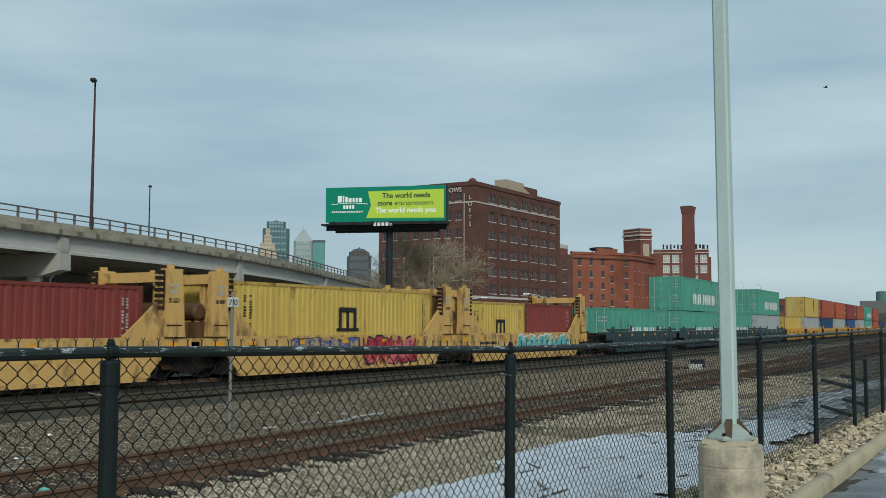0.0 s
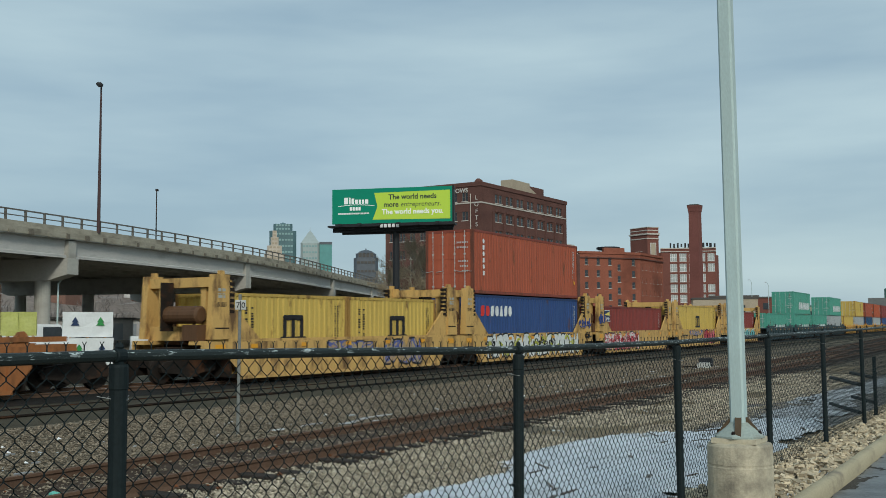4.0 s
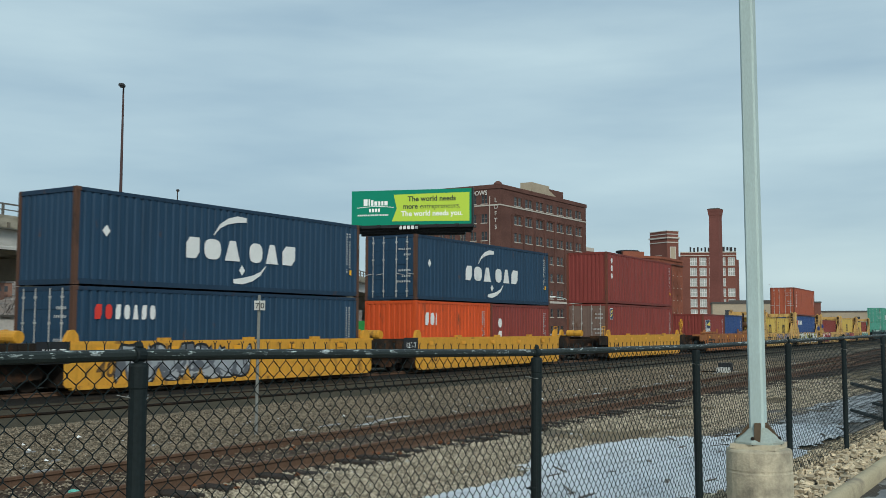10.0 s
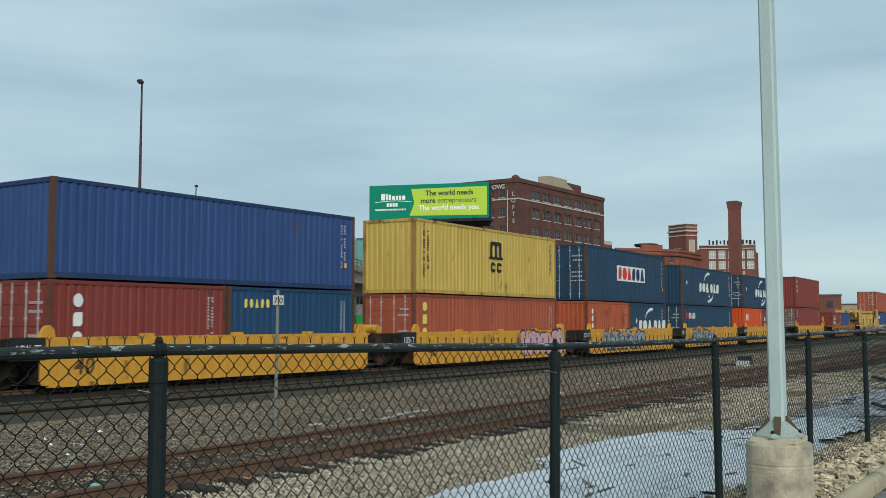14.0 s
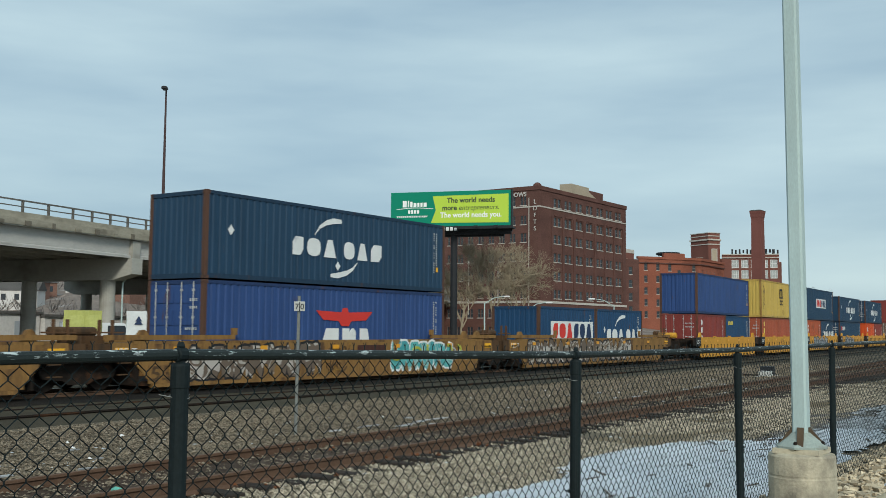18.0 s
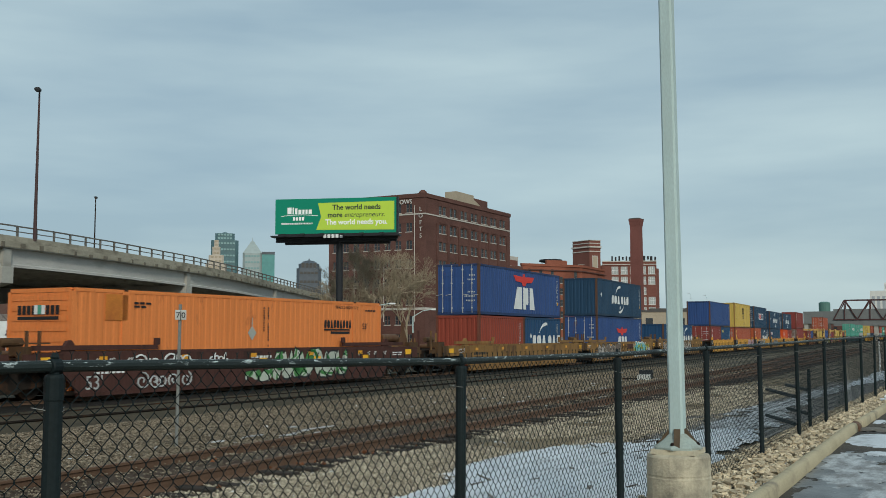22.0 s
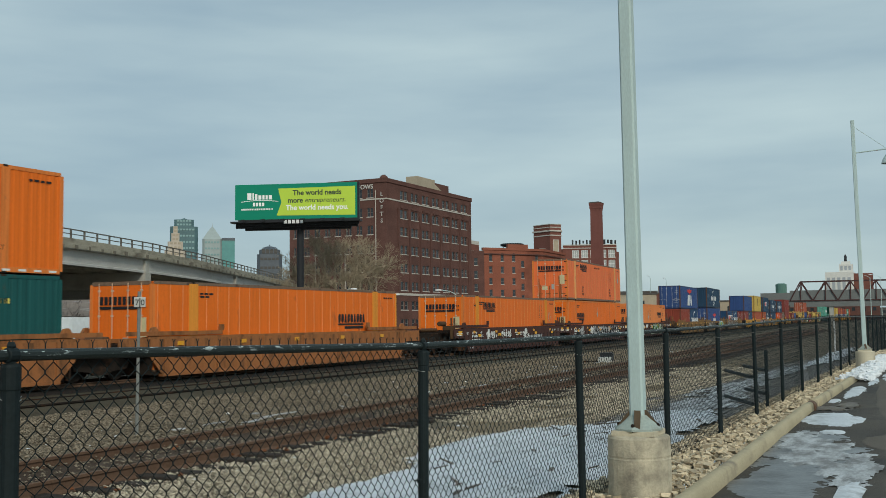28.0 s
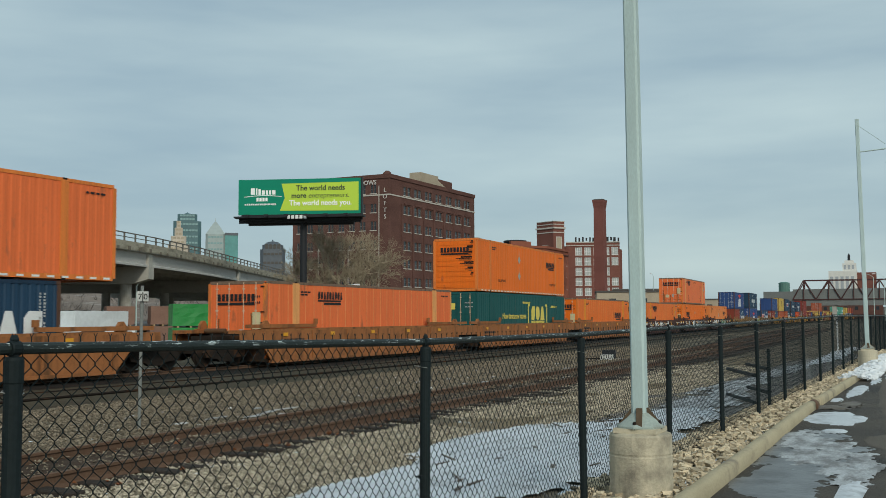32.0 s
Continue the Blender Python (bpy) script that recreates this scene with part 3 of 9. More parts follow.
for i in range(16):
    add_stone(srnd.uniform(9, 36), srnd.uniform(11.6, 15.5), GROUND_Z + 0.04, srnd.uniform(0.03, 0.06))
me = bpy.data.meshes.new("white_stones")
me.from_pydata(bm_v, [], bm_f)
me.materials.append(M_WHITE)
tagged(new("white_stones", me), "scattered white stones on the ballast", "gravel", kind="stuff")
for x, y, a in ((8.3, 10.75, 20), (7.26, 10.67, -30), (7.2, 9.41, 60)):
    lid = thing("plastic_scrap", "crumpled turquoise plastic scrap on the ballast", "litter", pose(x, y, -0.16, 20, 10, a), "plastic scraps")
    bm = bmesh.new()
    lathe(bm, [(0.03, 0.0), (0.075, 0.02), (0.08, 0.07), (0.05, 0.10)], 8)
    for v in bm.verts:
        v.co.x *= 1.2 + 0.4 * noise.noise(v.co * 20)
    part("scrap", bm, M_TURQ, lid)

def add_rock(x, y, z, r):
    """An angular broken stone: a skewed, turned block."""
    k0 = len(bm_v)
    m = Matrix.Rotation(srnd.uniform(0, 6.28), 3, "Z") @ Matrix.Rotation(srnd.uniform(-0.6, 0.6), 3, "X") @ Matrix.Diagonal((srnd.uniform(0.8, 1.5), srnd.uniform(0.6, 1.0), srnd.uniform(0.4, 0.8)))
    for dx in (-1, 1):
        for dy in (-1, 1):
            for dz in (-1, 1):
                q = m @ (Vector((dx + srnd.uniform(-.5, .5), dy + srnd.uniform(-.5, .5), dz + srnd.uniform(-.5, .5))) * r * 0.8)
                bm_v.append((x + q.x, y + q.y, z + q.z))
    for f in ((0, 1, 3, 2), (4, 6, 7, 5), (0, 4, 5, 1), (2, 3, 7, 6), (0, 2, 6, 4), (1, 5, 7, 3)):
        bm_f.append(tuple(k0 + i for i in f))


# limestone rubble between kerb and fence
bm_v, bm_f = [], []
for i in range(11500):
    x = 3 + 50 * srnd.random() ** 1.5
    lo, hi = kerb_y(x) + 0.03, fence_y(x) + 0.35
    y = lo + (hi - lo) * srnd.random() ** 1.2
    add_rock(x, y, -0.02 + srnd.uniform(-0.02, 0.10) * (1 - (y - lo) / (hi - lo)) + 0.06, srnd.choice((0.012, 0.016, 0.02, 0.026, 0.032, 0.042)) * srnd.uniform(0.8, 1.2))
for i in range(1900):
    x = srnd.uniform(-14, 3.2)
    lo, hi = kerb_y(x) + 0.03, fence_y(x) + 0.35
    y = lo + (hi - lo) * srnd.random()
    add_rock(x, y, 0.05, srnd.uniform(0.015, 0.045))
me = bpy.data.meshes.new("rubble_stones")
me.from_pydata(bm_v, [], bm_f)
me.materials.append(M_ROCK)
tagged(new("rubble_stones", me), "pale broken limestone rubble along the fence foot", "gravel", kind="stuff")
bm = flat_strip([-40 + 2 * i for i in range(80)], lambda x: kerb_y(x) - 0.05, lambda x: fence_y(x) + 0.1, 0.03, -0.02)
bm2 = flat_strip([-40 + 2 * i for i in range(80)], lambda x: fence_y(x) + 0.1, lambda x: fence_y(x) + 0.9, 0.01, -0.23)
tagged(part("verge", bm, M_BALLAST), "gravel verge between kerb and fence", "ground", kind="structure")
tagged(part("verge_slope", bm2, M_BALLAST), "gravel slope down from the fence", "ground", kind="structure")
# ploughed snow bank at the kerb further on
bm_v, bm_f = [], []
for i in range(3200):
    u = srnd.random()
    x = 27.6 + 17 * u
    h = (0.5 + 0.5 * noise.noise(Vector((x * 0.9, 2, 0)))) * (1 - abs(u - 0.4))
    y = kerb_y(x) + srnd.uniform(-0.5, 0.22)
    add_rock(x, y, 0.10 + 0.36 * h * (1 - abs(y - kerb_y(x) + 0.14) / 0.4) * srnd.uniform(0.5, 1.0), srnd.choice((0.02, 0.03, 0.045, 0.07)) * srnd.uniform(0.8, 1.3))
me = bpy.data.meshes.new("snow_bank")
me.from_pydata(bm_v, [], bm_f)
me.materials.append(mat("white_ploughed_snow", (0.72, 0.75, 0.78), 0.8, 0, 0.1, 3, 0.3, 40))
tagged(new("snow_bank", me), "lumpy white ploughed snow heaped on the kerb", "snow", kind="stuff")

# ---- fence ----
fence = thing("chain_link_fence", "black vinyl-coated chain-link fence with chipped top rail", "fence", kind="structure")
POST_TOPS = (1.62, 1.57, 1.565, 1.585, 1.60, 1.62, 1.65, 1.67, 1.685, 1.71)
FENCE_X0, FENCE_STEP = 2.57, 3.05


def post_x(i):
    """Place of a post; the first one stands a little short of its mark."""
    return FENCE_X0 + i * FENCE_STEP - (0.05 if i == 0 else 0.0)



def fence_top(x):
    return float(np.interp((x - FENCE_X0) / FENCE_STEP, range(10), POST_TOPS))


bm = bmesh.new()
lathe(bm, [(0.033, -0.35), (0.033, 1.52), (0.0355, 1.525), (0.0355, 1.602), (0.032, 1.612), (0.017, 1.616), (0.017, 1.66)], 14)
lathe(bm, [(0.024, -0.022), (0.0275, -0.018), (0.0275, 0.018), (0.024, 0.022)], 12, pose(0, 0, 1.643, 0, 90, 0))
lathe(bm, [(0.012, 1.665), (0.016, 1.675), (0.010, 1.69)], 8)
post = part("fence_post", bm, M_BLACK)
posts = []
for i in range(-3, 26):
    x = post_x(i)
    o = post if i == -3 else again("fence_post", post)
    o.parent = fence
    o.matrix_basis = pose(x, fence_y(x) - 0.02, fence_top(x) - 1.665, rnd.uniform(-0.6, 0.6), rnd.uniform(-0.8, 0.8), 0)
for i in range(-3, 25):
    x0, x1 = post_x(i), post_x(i + 1)
    bm = bmesh.new()
    tube(bm, (x0, fence_y(x0) - 0.02, fence_top(x0) - 0.022), (x1, fence_y(x1) - 0.02, fence_top(x1) - 0.022), 0.0215, n=10)
    part("top_rail", bm, M_CHIP, fence, "black top rail with paint chipped to white")
    bm = bmesh.new()
    for dz in (-0.85,):
        lathe(bm, [(0.036, -0.01), (0.036, 0.01)], 10, Matrix.Translation((x0, fence_y(x0) - 0.02, fence_top(x0) + dz)))
        tube(bm, (x0 - 0.035, fence_y(x0) + 0.02, fence_top(x0) + dz), (x0 + 0.075, fence_y(x0) + 0.02, fence_top(x0) + dz + 0.008), 0.004, n=5)
    part("tension_band", bm, M_BLACK, fence)
    bm = bmesh.new()
    zt = fence_top(x0) - 0.175
    for k in range(10):
        a, b = 2 * math.pi * k / 10, 2 * math.pi * (k + 1) / 10
        tube(bm, (x0 + 0.037 * math.cos(a), fence_y(x0) - 0.02 + 0.037 * math.sin(a), zt + 0.006 * math.sin(a)), (x0 + 0.037 * math.cos(b), fence_y(x0) - 0.02 + 0.037 * math.sin(b), zt + 0.006 * math.sin(b)), 0.0018, n=4, caps=False)
    tube(bm, (x0 - 0.035, fence_y(x0) - 0.02, zt), (x0 - 0.07, fence_y(x0) + 0.01, zt + 0.01), 0.0018, n=4)
    tube(bm, (x0 + 0.035, fence_y(x0) - 0.02, zt), (x0 + 0.075, fence_y(x0) + 0.01, zt + 0.004), 0.0018, n=4)
    part("tie_wire", bm, M_GALVDULL, fence, "thin dull zinc tie wire")
# the woven wires: two families of diagonals with twisted ends above the rail
bm_v, bm_f = [], []
PITCH = 0.077


def wire(a, b, r):
    k0 = len(bm_v)
    d = (Vector(b) - Vector(a)).normalized()
    u = d.orthogonal().normalized()
    w = d.cross(u)
    for p in (a, b):
        for i in range(3):
            q = Vector(p) + (u * math.cos(2.094 * i) + w * math.sin(2.094 * i)) * r
            bm_v.append(tuple(q))
    for i in range(3):
        j = (i + 1) % 3
        bm_f.append((k0 + i, k0 + j, k0 + 3 + j, k0 + 3 + i))


x = -6.0
while x < 70:
    top, bot = fence_top(x) - 0.004, 0.03
    n = int((top - bot) / (PITCH * 1.06)) if x < 24 else 1
    if n > 1:
        # zigzag strands that hook round their neighbours
        for k in range(n):
            z1, z0 = top - k * PITCH * 1.06, top - (k + 1) * PITCH * 1.06
            zm = (z0 + z1) / 2
            for sgn in (1, -1):
                xa, xm = x, x + sgn * PITCH / 2
                d = 0.0055
                wire((xa, fence_y(xa) + 0.012 + 0.003 * sgn, z1 - d), (xm, fence_y(xm) + 0.012, zm + d), 0.0026)
                wire((xm, fence_y(xm) + 0.012, zm + d), (xm, fence_y(xm) + 0.012, zm - d), 0.0026)
                wire((xm, fence_y(xm) + 0.012, zm - d), (xa, fence_y(xa) + 0.012 - 0.003 * sgn, z0 + d), 0.0026)
            wire((x, fence_y(x) + 0.012, z0 + d), (x, fence_y(x) + 0.012, z0 - d), 0.0036)
    else:
        h = top - bot
        for sgn in (1, -1):
            xa, xb = x, x + sgn * h / 1.06
            wire((xa, fence_y(xa) + 0.012 + 0.003 * sgn, top), (xb, fence_y(xb) + 0.012 + 0.003 * sgn, bot), 0.0017)
    # barbs
    for sgn in (1, -1):
        wire((x, fence_y(x) + 0.012, top + 0.02), (x + sgn * 0.009, fence_y(x) + 0.012, top + 0.034), 0.0018)
    wire((x, fence_y(x) + 0.012, top - 0.01), (x, fence_y(x) + 0.012, top + 0.024), 0.0028)
    x += PITCH
me = bpy.data.meshes.new("chain_link_mesh")
me.from_pydata(bm_v, [], bm_f)
me.materials.append(M_BLACK)
o = new("chain_link_mesh", me)
o.parent = fence
tagged(o, "woven black chain-link wire with twisted barbs on top", kind="stuff")
# stub panel of pipes that crosses the fence at one post
brace = thing("pipe_brace", "black steel pipe brace frame crossing the fence", "fence brace")
bx = FENCE_X0 + 5 * FENCE_STEP
by = fence_y(bx)
for nm, a, b in (("brace_post", (19.45, by + 0.06, -0.1), (19.45, by + 0.06, 1.10)), ("brace_rail", (17.74, by + 0.03, 0.70), (20.1, by + 0.93, 0.69)), ("brace_rail", (17.72, by + 0.03, 0.25), (19.6, by + 0.85, 0.24)),
                 ("brace_rail", (19.45, by + 0.08, 0.73), (21.5, by + 0.83, 0.72)), ("brace_rail", (19.45, by + 0.08, 0.30), (20.8, by + 0.68, 0.295))):
    bm = bmesh.new()
    tube(bm, a, b, 0.033, n=8)
    part(nm, bm, M_BLACK, brace)

# ---- light poles ----
M_BASEPLATE = mat("rusted_painted_base", (0.115, 0.082, 0.052), 0.8, 0.1, 0.2, 3, 0.2, 40, (0.08, 0.055, 0.035), 0.4)


M_SKIRT = mat("grey_green_base_paint", (0.34, 0.40, 0.37), 0.7, 0.0, 0.2, 3, 0.1, 40, (0.20, 0.18, 0.14), 0.35)


def light_pole(m, height=7.97):
    t = thing("light_pole", "square grey-green steel car park light pole on a concrete footing", "light pole", m, "car park light poles")
    bm = bmesh.new()
    lathe(bm, [(0.287, -0.35), (0.290, 0.40), (0.286, 0.41), (0.286, 0.42), (0.289, 0.43), (0.286, 0.585), (0.277, 0.603), (0.24, 0.612)], 28)
    part("footing", bm, M_CONC, t, "round weathered concrete footing")
    bm = boxes((-0.20, 0.20, -0.20, 0.20, 0.612, 0.655))
    part("grout_pad", bm, M_CONC, t)
    bm = bmesh.new()
    lathe(bm, [(0.228, 0.655), (0.228, 0.672), (0.13, 0.745), (0.085, 0.79)], 8)
    part("base_skirt", bm, M_SKIRT, t, "sloping grey-green base cover")
    bm = bmesh.new()
    rings = []
    for z, s in ((0.675, 0.0665), (height, 0.0585), (height + 0.01, 0.048)):
        c = s * 0.74
        rings.append([bm.verts.new((x, y, z)) for x, y in ((s, -c), (s, c), (c, s), (-c, s), (-s, c), (-s, -c), (-c, -s), (c, -s))])
    for a, b in zip(rings, rings[1:]):
        for k in range(8):
            bm.faces.new((a[k], a[(k + 1) % 8], b[(k + 1) % 8], b[k]))
    bm.faces.new(rings[-1])
    part("shaft", bm, M_GALV, t, "square tapered grey-green steel shaft")
    for a in range(4):
        bm = bmesh.new()
        plate(bm, [(0.06, 0.675), (0.205, 0.675), (0.185, 0.70), (0.075, 0.835), (0.06, 0.835)], -0.028, 0.028)
        o = part("gusset", bm, M_BASEPLATE, t)
        o.matrix_basis = pose(0, 0, 0, 0, 0, 12 + 90 * a)
        bm = bmesh.new()
        lathe(bm, [(0.018, 0.675), (0.018, 0.74), (0.01, 0.75)], 6)
        o = part("anchor_bolt", bm, M_STEELDARK, t)
        o.matrix_basis = pose(0.185 * math.cos(radians(90 * a)), 0.185 * math.sin(radians(90 * a)), -0.03)
    bm = bmesh.new()
    tube(bm, (0, -0.05, height - 1.05), (0, -0.98, height - 1.0), 0.022)
    part("arm", bm, M_GALV, t)
    bm = bmesh.new()
    tube(bm, (0, -0.03, height - 0.2), (0, -0.95, height - 0.98), 0.008, n=6)
    part("stay_rod", bm, M_GALV, t)
    bm = bmesh.new()
    lathe(bm, [(0.03, 0.16), (0.05, 0.06), (0.06, 0.0), (0.17, -0.16), (0.22, -0.30), (0.215, -0.31), (0.16, -0.24)][::-1], 16)
    o = part("lamp_shade", bm, M_GALV, t, "bell-shaped metal lamp shade")
    o.matrix_basis = pose(0, -1.0, height - 1.16)
    bm = boxes((0.050, 0.064, -0.02, 0.02, 4.35, 4.62))
    part("hand_hole_cover", bm, M_GALV, t)
    return t


pole_a = light_pole(pose(9.344, 2.64, 0.02, -0.31, -0.1, 0))
copy_thing(pole_a, pose(34.71, 2.46, 0.0, -0.8, 0.2, 3))

# ---- milepost ----
M_PLATE = mat("dull_white_plate", (0.50, 0.51, 0.49), 0.6, 0, 0.15, 4, 0, 30)
M_POSTGREY = mat("weathered_sign_post", (0.20, 0.21, 0.20), 0.8, 0.1, 0.2, 3, 0.1, 30)
mp = thing("milepost_sign", "white metal milepost plate reading 70 on a thin post", "sign", pose(13.20, 12.40, -0.155))
bm = bmesh.new()
tube(bm, (0, 0, 0), (0.03, 0.0, 2.42), 0.028, n=8)
part("sign_post", bm, M_POSTGREY, mp)
bm = boxes((-0.095, 0.095, -0.012, 0.012, 2.15, 2.32))
bmesh.ops.bevel(bm, geom=bm.edges[:], offset=0.006, segments=1, affect="EDGES")
o = part("plate", bm, M_PLATE, mp)
o.matrix_basis = pose(0, -0.04, 0, 0, 0, -42)
words("7", 0.14, M_DARK, mp, pose(0, -0.04, 0, 0, 0, -42) @ pose(-0.082, -0.018, 2.185, 90))
words("0", 0.14, M_DARK, mp, pose(0, -0.04, 0, 0, 0, -42) @ pose(0.010, -0.018, 2.185, 90))
bm = boxes((-0.008, 0.008, -0.02, -0.012, 2.15, 2.31))
o = part("divider", bm, M_DARK, mp)
o.matrix_basis = pose(0, -0.04, 0, 0, 0, -42)

# switch machine beside the far siding
sw = thing("switch_machine", "white and dark metal switch machine by the track", "switch machine", pose(43.5, 13.7, -0.2, 0, 0, 12))
part("cover", boxes((-0.85, 0.05, -0.25, 0.25, 0.02, 0.24)), M_PLATE, sw, "dull white metal cover")
part("motor_box", boxes((0.07, 0.75, -0.28, 0.28, 0.02, 0.42)), M_DARK, sw)
part("lever", boxes((-0.6, -0.52, -0.2, 0.9, 0.02, 0.10)), M_STEELDARK, sw)
part("base_timber", boxes((-1.2, 1.2, -0.42, 0.42, -0.12, 0.02)), M_TIE, sw)

# ---- train ----
def paint(name, color, amount=0.15, rough=0.6, stain=RUST, var=0.12, streak=0.30):
    return mat(name, color, rough, 0.0, var, 0.8, 0.08, 25, stain, amount, (1.4, 1.4, 0.45), 0, 1.6, streak)


P_MAROON = paint("maroon_container_paint", (0.225, 0.046, 0.039), 0.06)
P_REDBROWN = paint("red_brown_container_paint", (0.36, 0.090, 0.048), 0.05)
P_BRICKRED = paint("deep_red_container_paint", (0.255, 0.050, 0.030), 0.06)
P_ORANGERED = paint("orange_red_container_paint", (0.42, 0.095, 0.040), 0.15)
P_BRIGHTOR = paint("bright_orange_container_paint", (0.60, 0.085, 0.02), 0.12)
P_YELLOW = paint("faded_yellow_container_paint", (0.56, 0.40, 0.098), 0.04)
P_NAVY = paint("navy_container_paint", (0.019, 0.055, 0.106), -0.08)
P_BLUE = paint("blue_container_paint", (0.032, 0.074, 0.215), -0.06)
P_SEABLUE = paint("steel_blue_container_paint", (0.016, 0.062, 0.145), -0.02)
P_GREEN = paint("sea_green_container_paint", (0.085, 0.33, 0.25), 0.12)
P_TEAL = paint("dark_green_container_paint", (0.012, 0.092, 0.09), 0.06)
P_ORANGE = paint("bright_orange_trailer_paint", (0.80, 0.165, 0.014), 0.05, 0.55, (0.40, 0.10, 0.03), 0.10, 0.13)
P_LTORANGE = paint("faded_orange_trailer_paint", (0.74, 0.23, 0.064), 0.05, 0.6, (0.40, 0.12, 0.04), 0.10, 0.13)
P_FADEOR = paint("red_orange_faded_trailer_paint", (0.80, 0.172, 0.052), 0.05, 0.6, (0.36, 0.11, 0.05), 0.10, 0.16)
P_GREY = paint("grey_container_paint", (0.36, 0.39, 0.40), 0.12)
P_DOORGREY = paint("brown_grey_door_paint", (0.17, 0.115, 0.095), 0.25)
W_YEL = paint("yellow_wagon_paint", (0.62, 0.31, 0.038), 0.18, 0.6, (0.14, 0.075, 0.03), 0.15, 0.18)
W_TAN = paint("faded_tan_yellow_wagon_paint", (0.58, 0.365, 0.125), 0.42, 0.7, (0.15, 0.085, 0.04), 0.12, 0.05)
W_BROWN = paint("weathered_brown_yellow_wagon_paint", (0.26, 0.143, 0.047), 0.42, 0.75, (0.10, 0.055, 0.028))
W_SOILED = paint("soiled_dark_brown_wagon_end", (0.095, 0.052, 0.025), 0.45, 0.8, (0.05, 0.032, 0.02))
W_DARK = paint("dark_red_brown_wagon_paint", (0.075, 0.032, 0.026), 0.3, 0.8, (0.035, 0.02, 0.016))
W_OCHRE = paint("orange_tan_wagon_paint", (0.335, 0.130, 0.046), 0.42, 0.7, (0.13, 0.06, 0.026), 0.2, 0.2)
W_GREENB = paint("dark_blue_green_wagon_paint", (0.03, 0.06, 0.07), 0.3, 0.7)

FRAME_PAINT = {P_YELLOW: paint("rusty_yellow_frame_paint", (0.50, 0.34, 0.085), 0.25), P_BLUE: paint("dark_blue_frame_paint", (0.022, 0.046, 0.125), 0.05), P_NAVY: paint("dark_navy_frame_paint", (0.017, 0.042, 0.08), 0.0),
               P_MAROON: paint("dark_maroon_frame_paint", (0.19, 0.040, 0.032), 0.15), P_REDBROWN: paint("dark_red_brown_frame_paint", (0.24, 0.06, 0.04), 0.3), P_SEABLUE: paint("dark_steel_blue_frame_paint", (0.015, 0.052, 0.115), 0.08)}
FRAME_PAINT[P_ORANGE] = FRAME_PAINT[P_FADEOR] = paint("pale_orange_frame_paint", (0.74, 0.21, 0.045), 0.12, 0.6, (0.35, 0.13, 0.06))
FRAME_PAINT[P_LTORANGE] = P_LTORANGE
P_POST = paint("rust_brown_corner_post", (0.105, 0.055, 0.038), 0.3, 0.8, (0.05, 0.032, 0.026))
P_POSTRED = paint("dull_red_brown_corner_post", (0.16, 0.055, 0.036), 0.35, 0.8, (0.075, 0.04, 0.03))
POST_PAINT = {P_BLUE: P_POST, P_NAVY: P_POST, P_SEABLUE: P_POST, P_YELLOW: paint("rust_stained_yellow_post", (0.36, 0.21, 0.06), 0.45, 0.8, (0.12, 0.06, 0.03)), P_MAROON: P_POSTRED, P_REDBROWN: P_POSTRED, P_ORANGERED: P_POSTRED, P_BRICKRED: P_POSTRED}
P_PALEPOST = paint("pale_tan_orange_post_paint", (0.78, 0.36, 0.13), 0.12, 0.7, (0.32, 0.15, 0.07))
P_SEAM = paint("sun_bleached_orange_seam", (0.82, 0.31, 0.12), 0.05, 0.7, (0.45, 0.18, 0.08))
P_YELPOST = paint("yellow_orange_post_paint", (0.76, 0.29, 0.04), 0.08, 0.7, (0.40, 0.16, 0.05))
P_GREYRAIL = paint("grey_brown_rail_paint", (0.20, 0.135, 0.095), 0.2, 0.7, (0.07, 0.05, 0.04))
M_CREAMROD = mat("cream_painted_rod", (0.62, 0.44, 0.30), 0.6, 0.1, 0.2, 3, 0.1, 40, RUST, 0.15)
SHELLS = {}


def corrugated(bm, length, z0, z1, y, sign, pitch, depth, along="x", flat=0.5):
    """A wall of trapezoid ribs in the x-z plane at y (along x) or in the y-z plane at x = y (along y)."""
    n = max(2, round(length / pitch))
    p = length / n
    pts = []
    for i in range(n):
        a = -length / 2 + i * p
        e = p * (1 - flat) / 4
        pts += [(a, 0), (a + p * flat / 2, 0), (a + p * flat / 2 + e, depth), (a + p * flat + e, depth), (a + p * flat + 2 * e, 0)]
    pts.append((length / 2, 0))
    cols = []
    for a, d in pts:
        q = y - sign * d
        co = [(a, q, z) if along == "x" else (q, a, z) for z in (z0, z1)]
        cols.append([bm.verts.new(c) for c in co])
    for a, b in zip(cols, cols[1:]):
        bm.faces.new((a[0], b[0], b[1], a[1]))


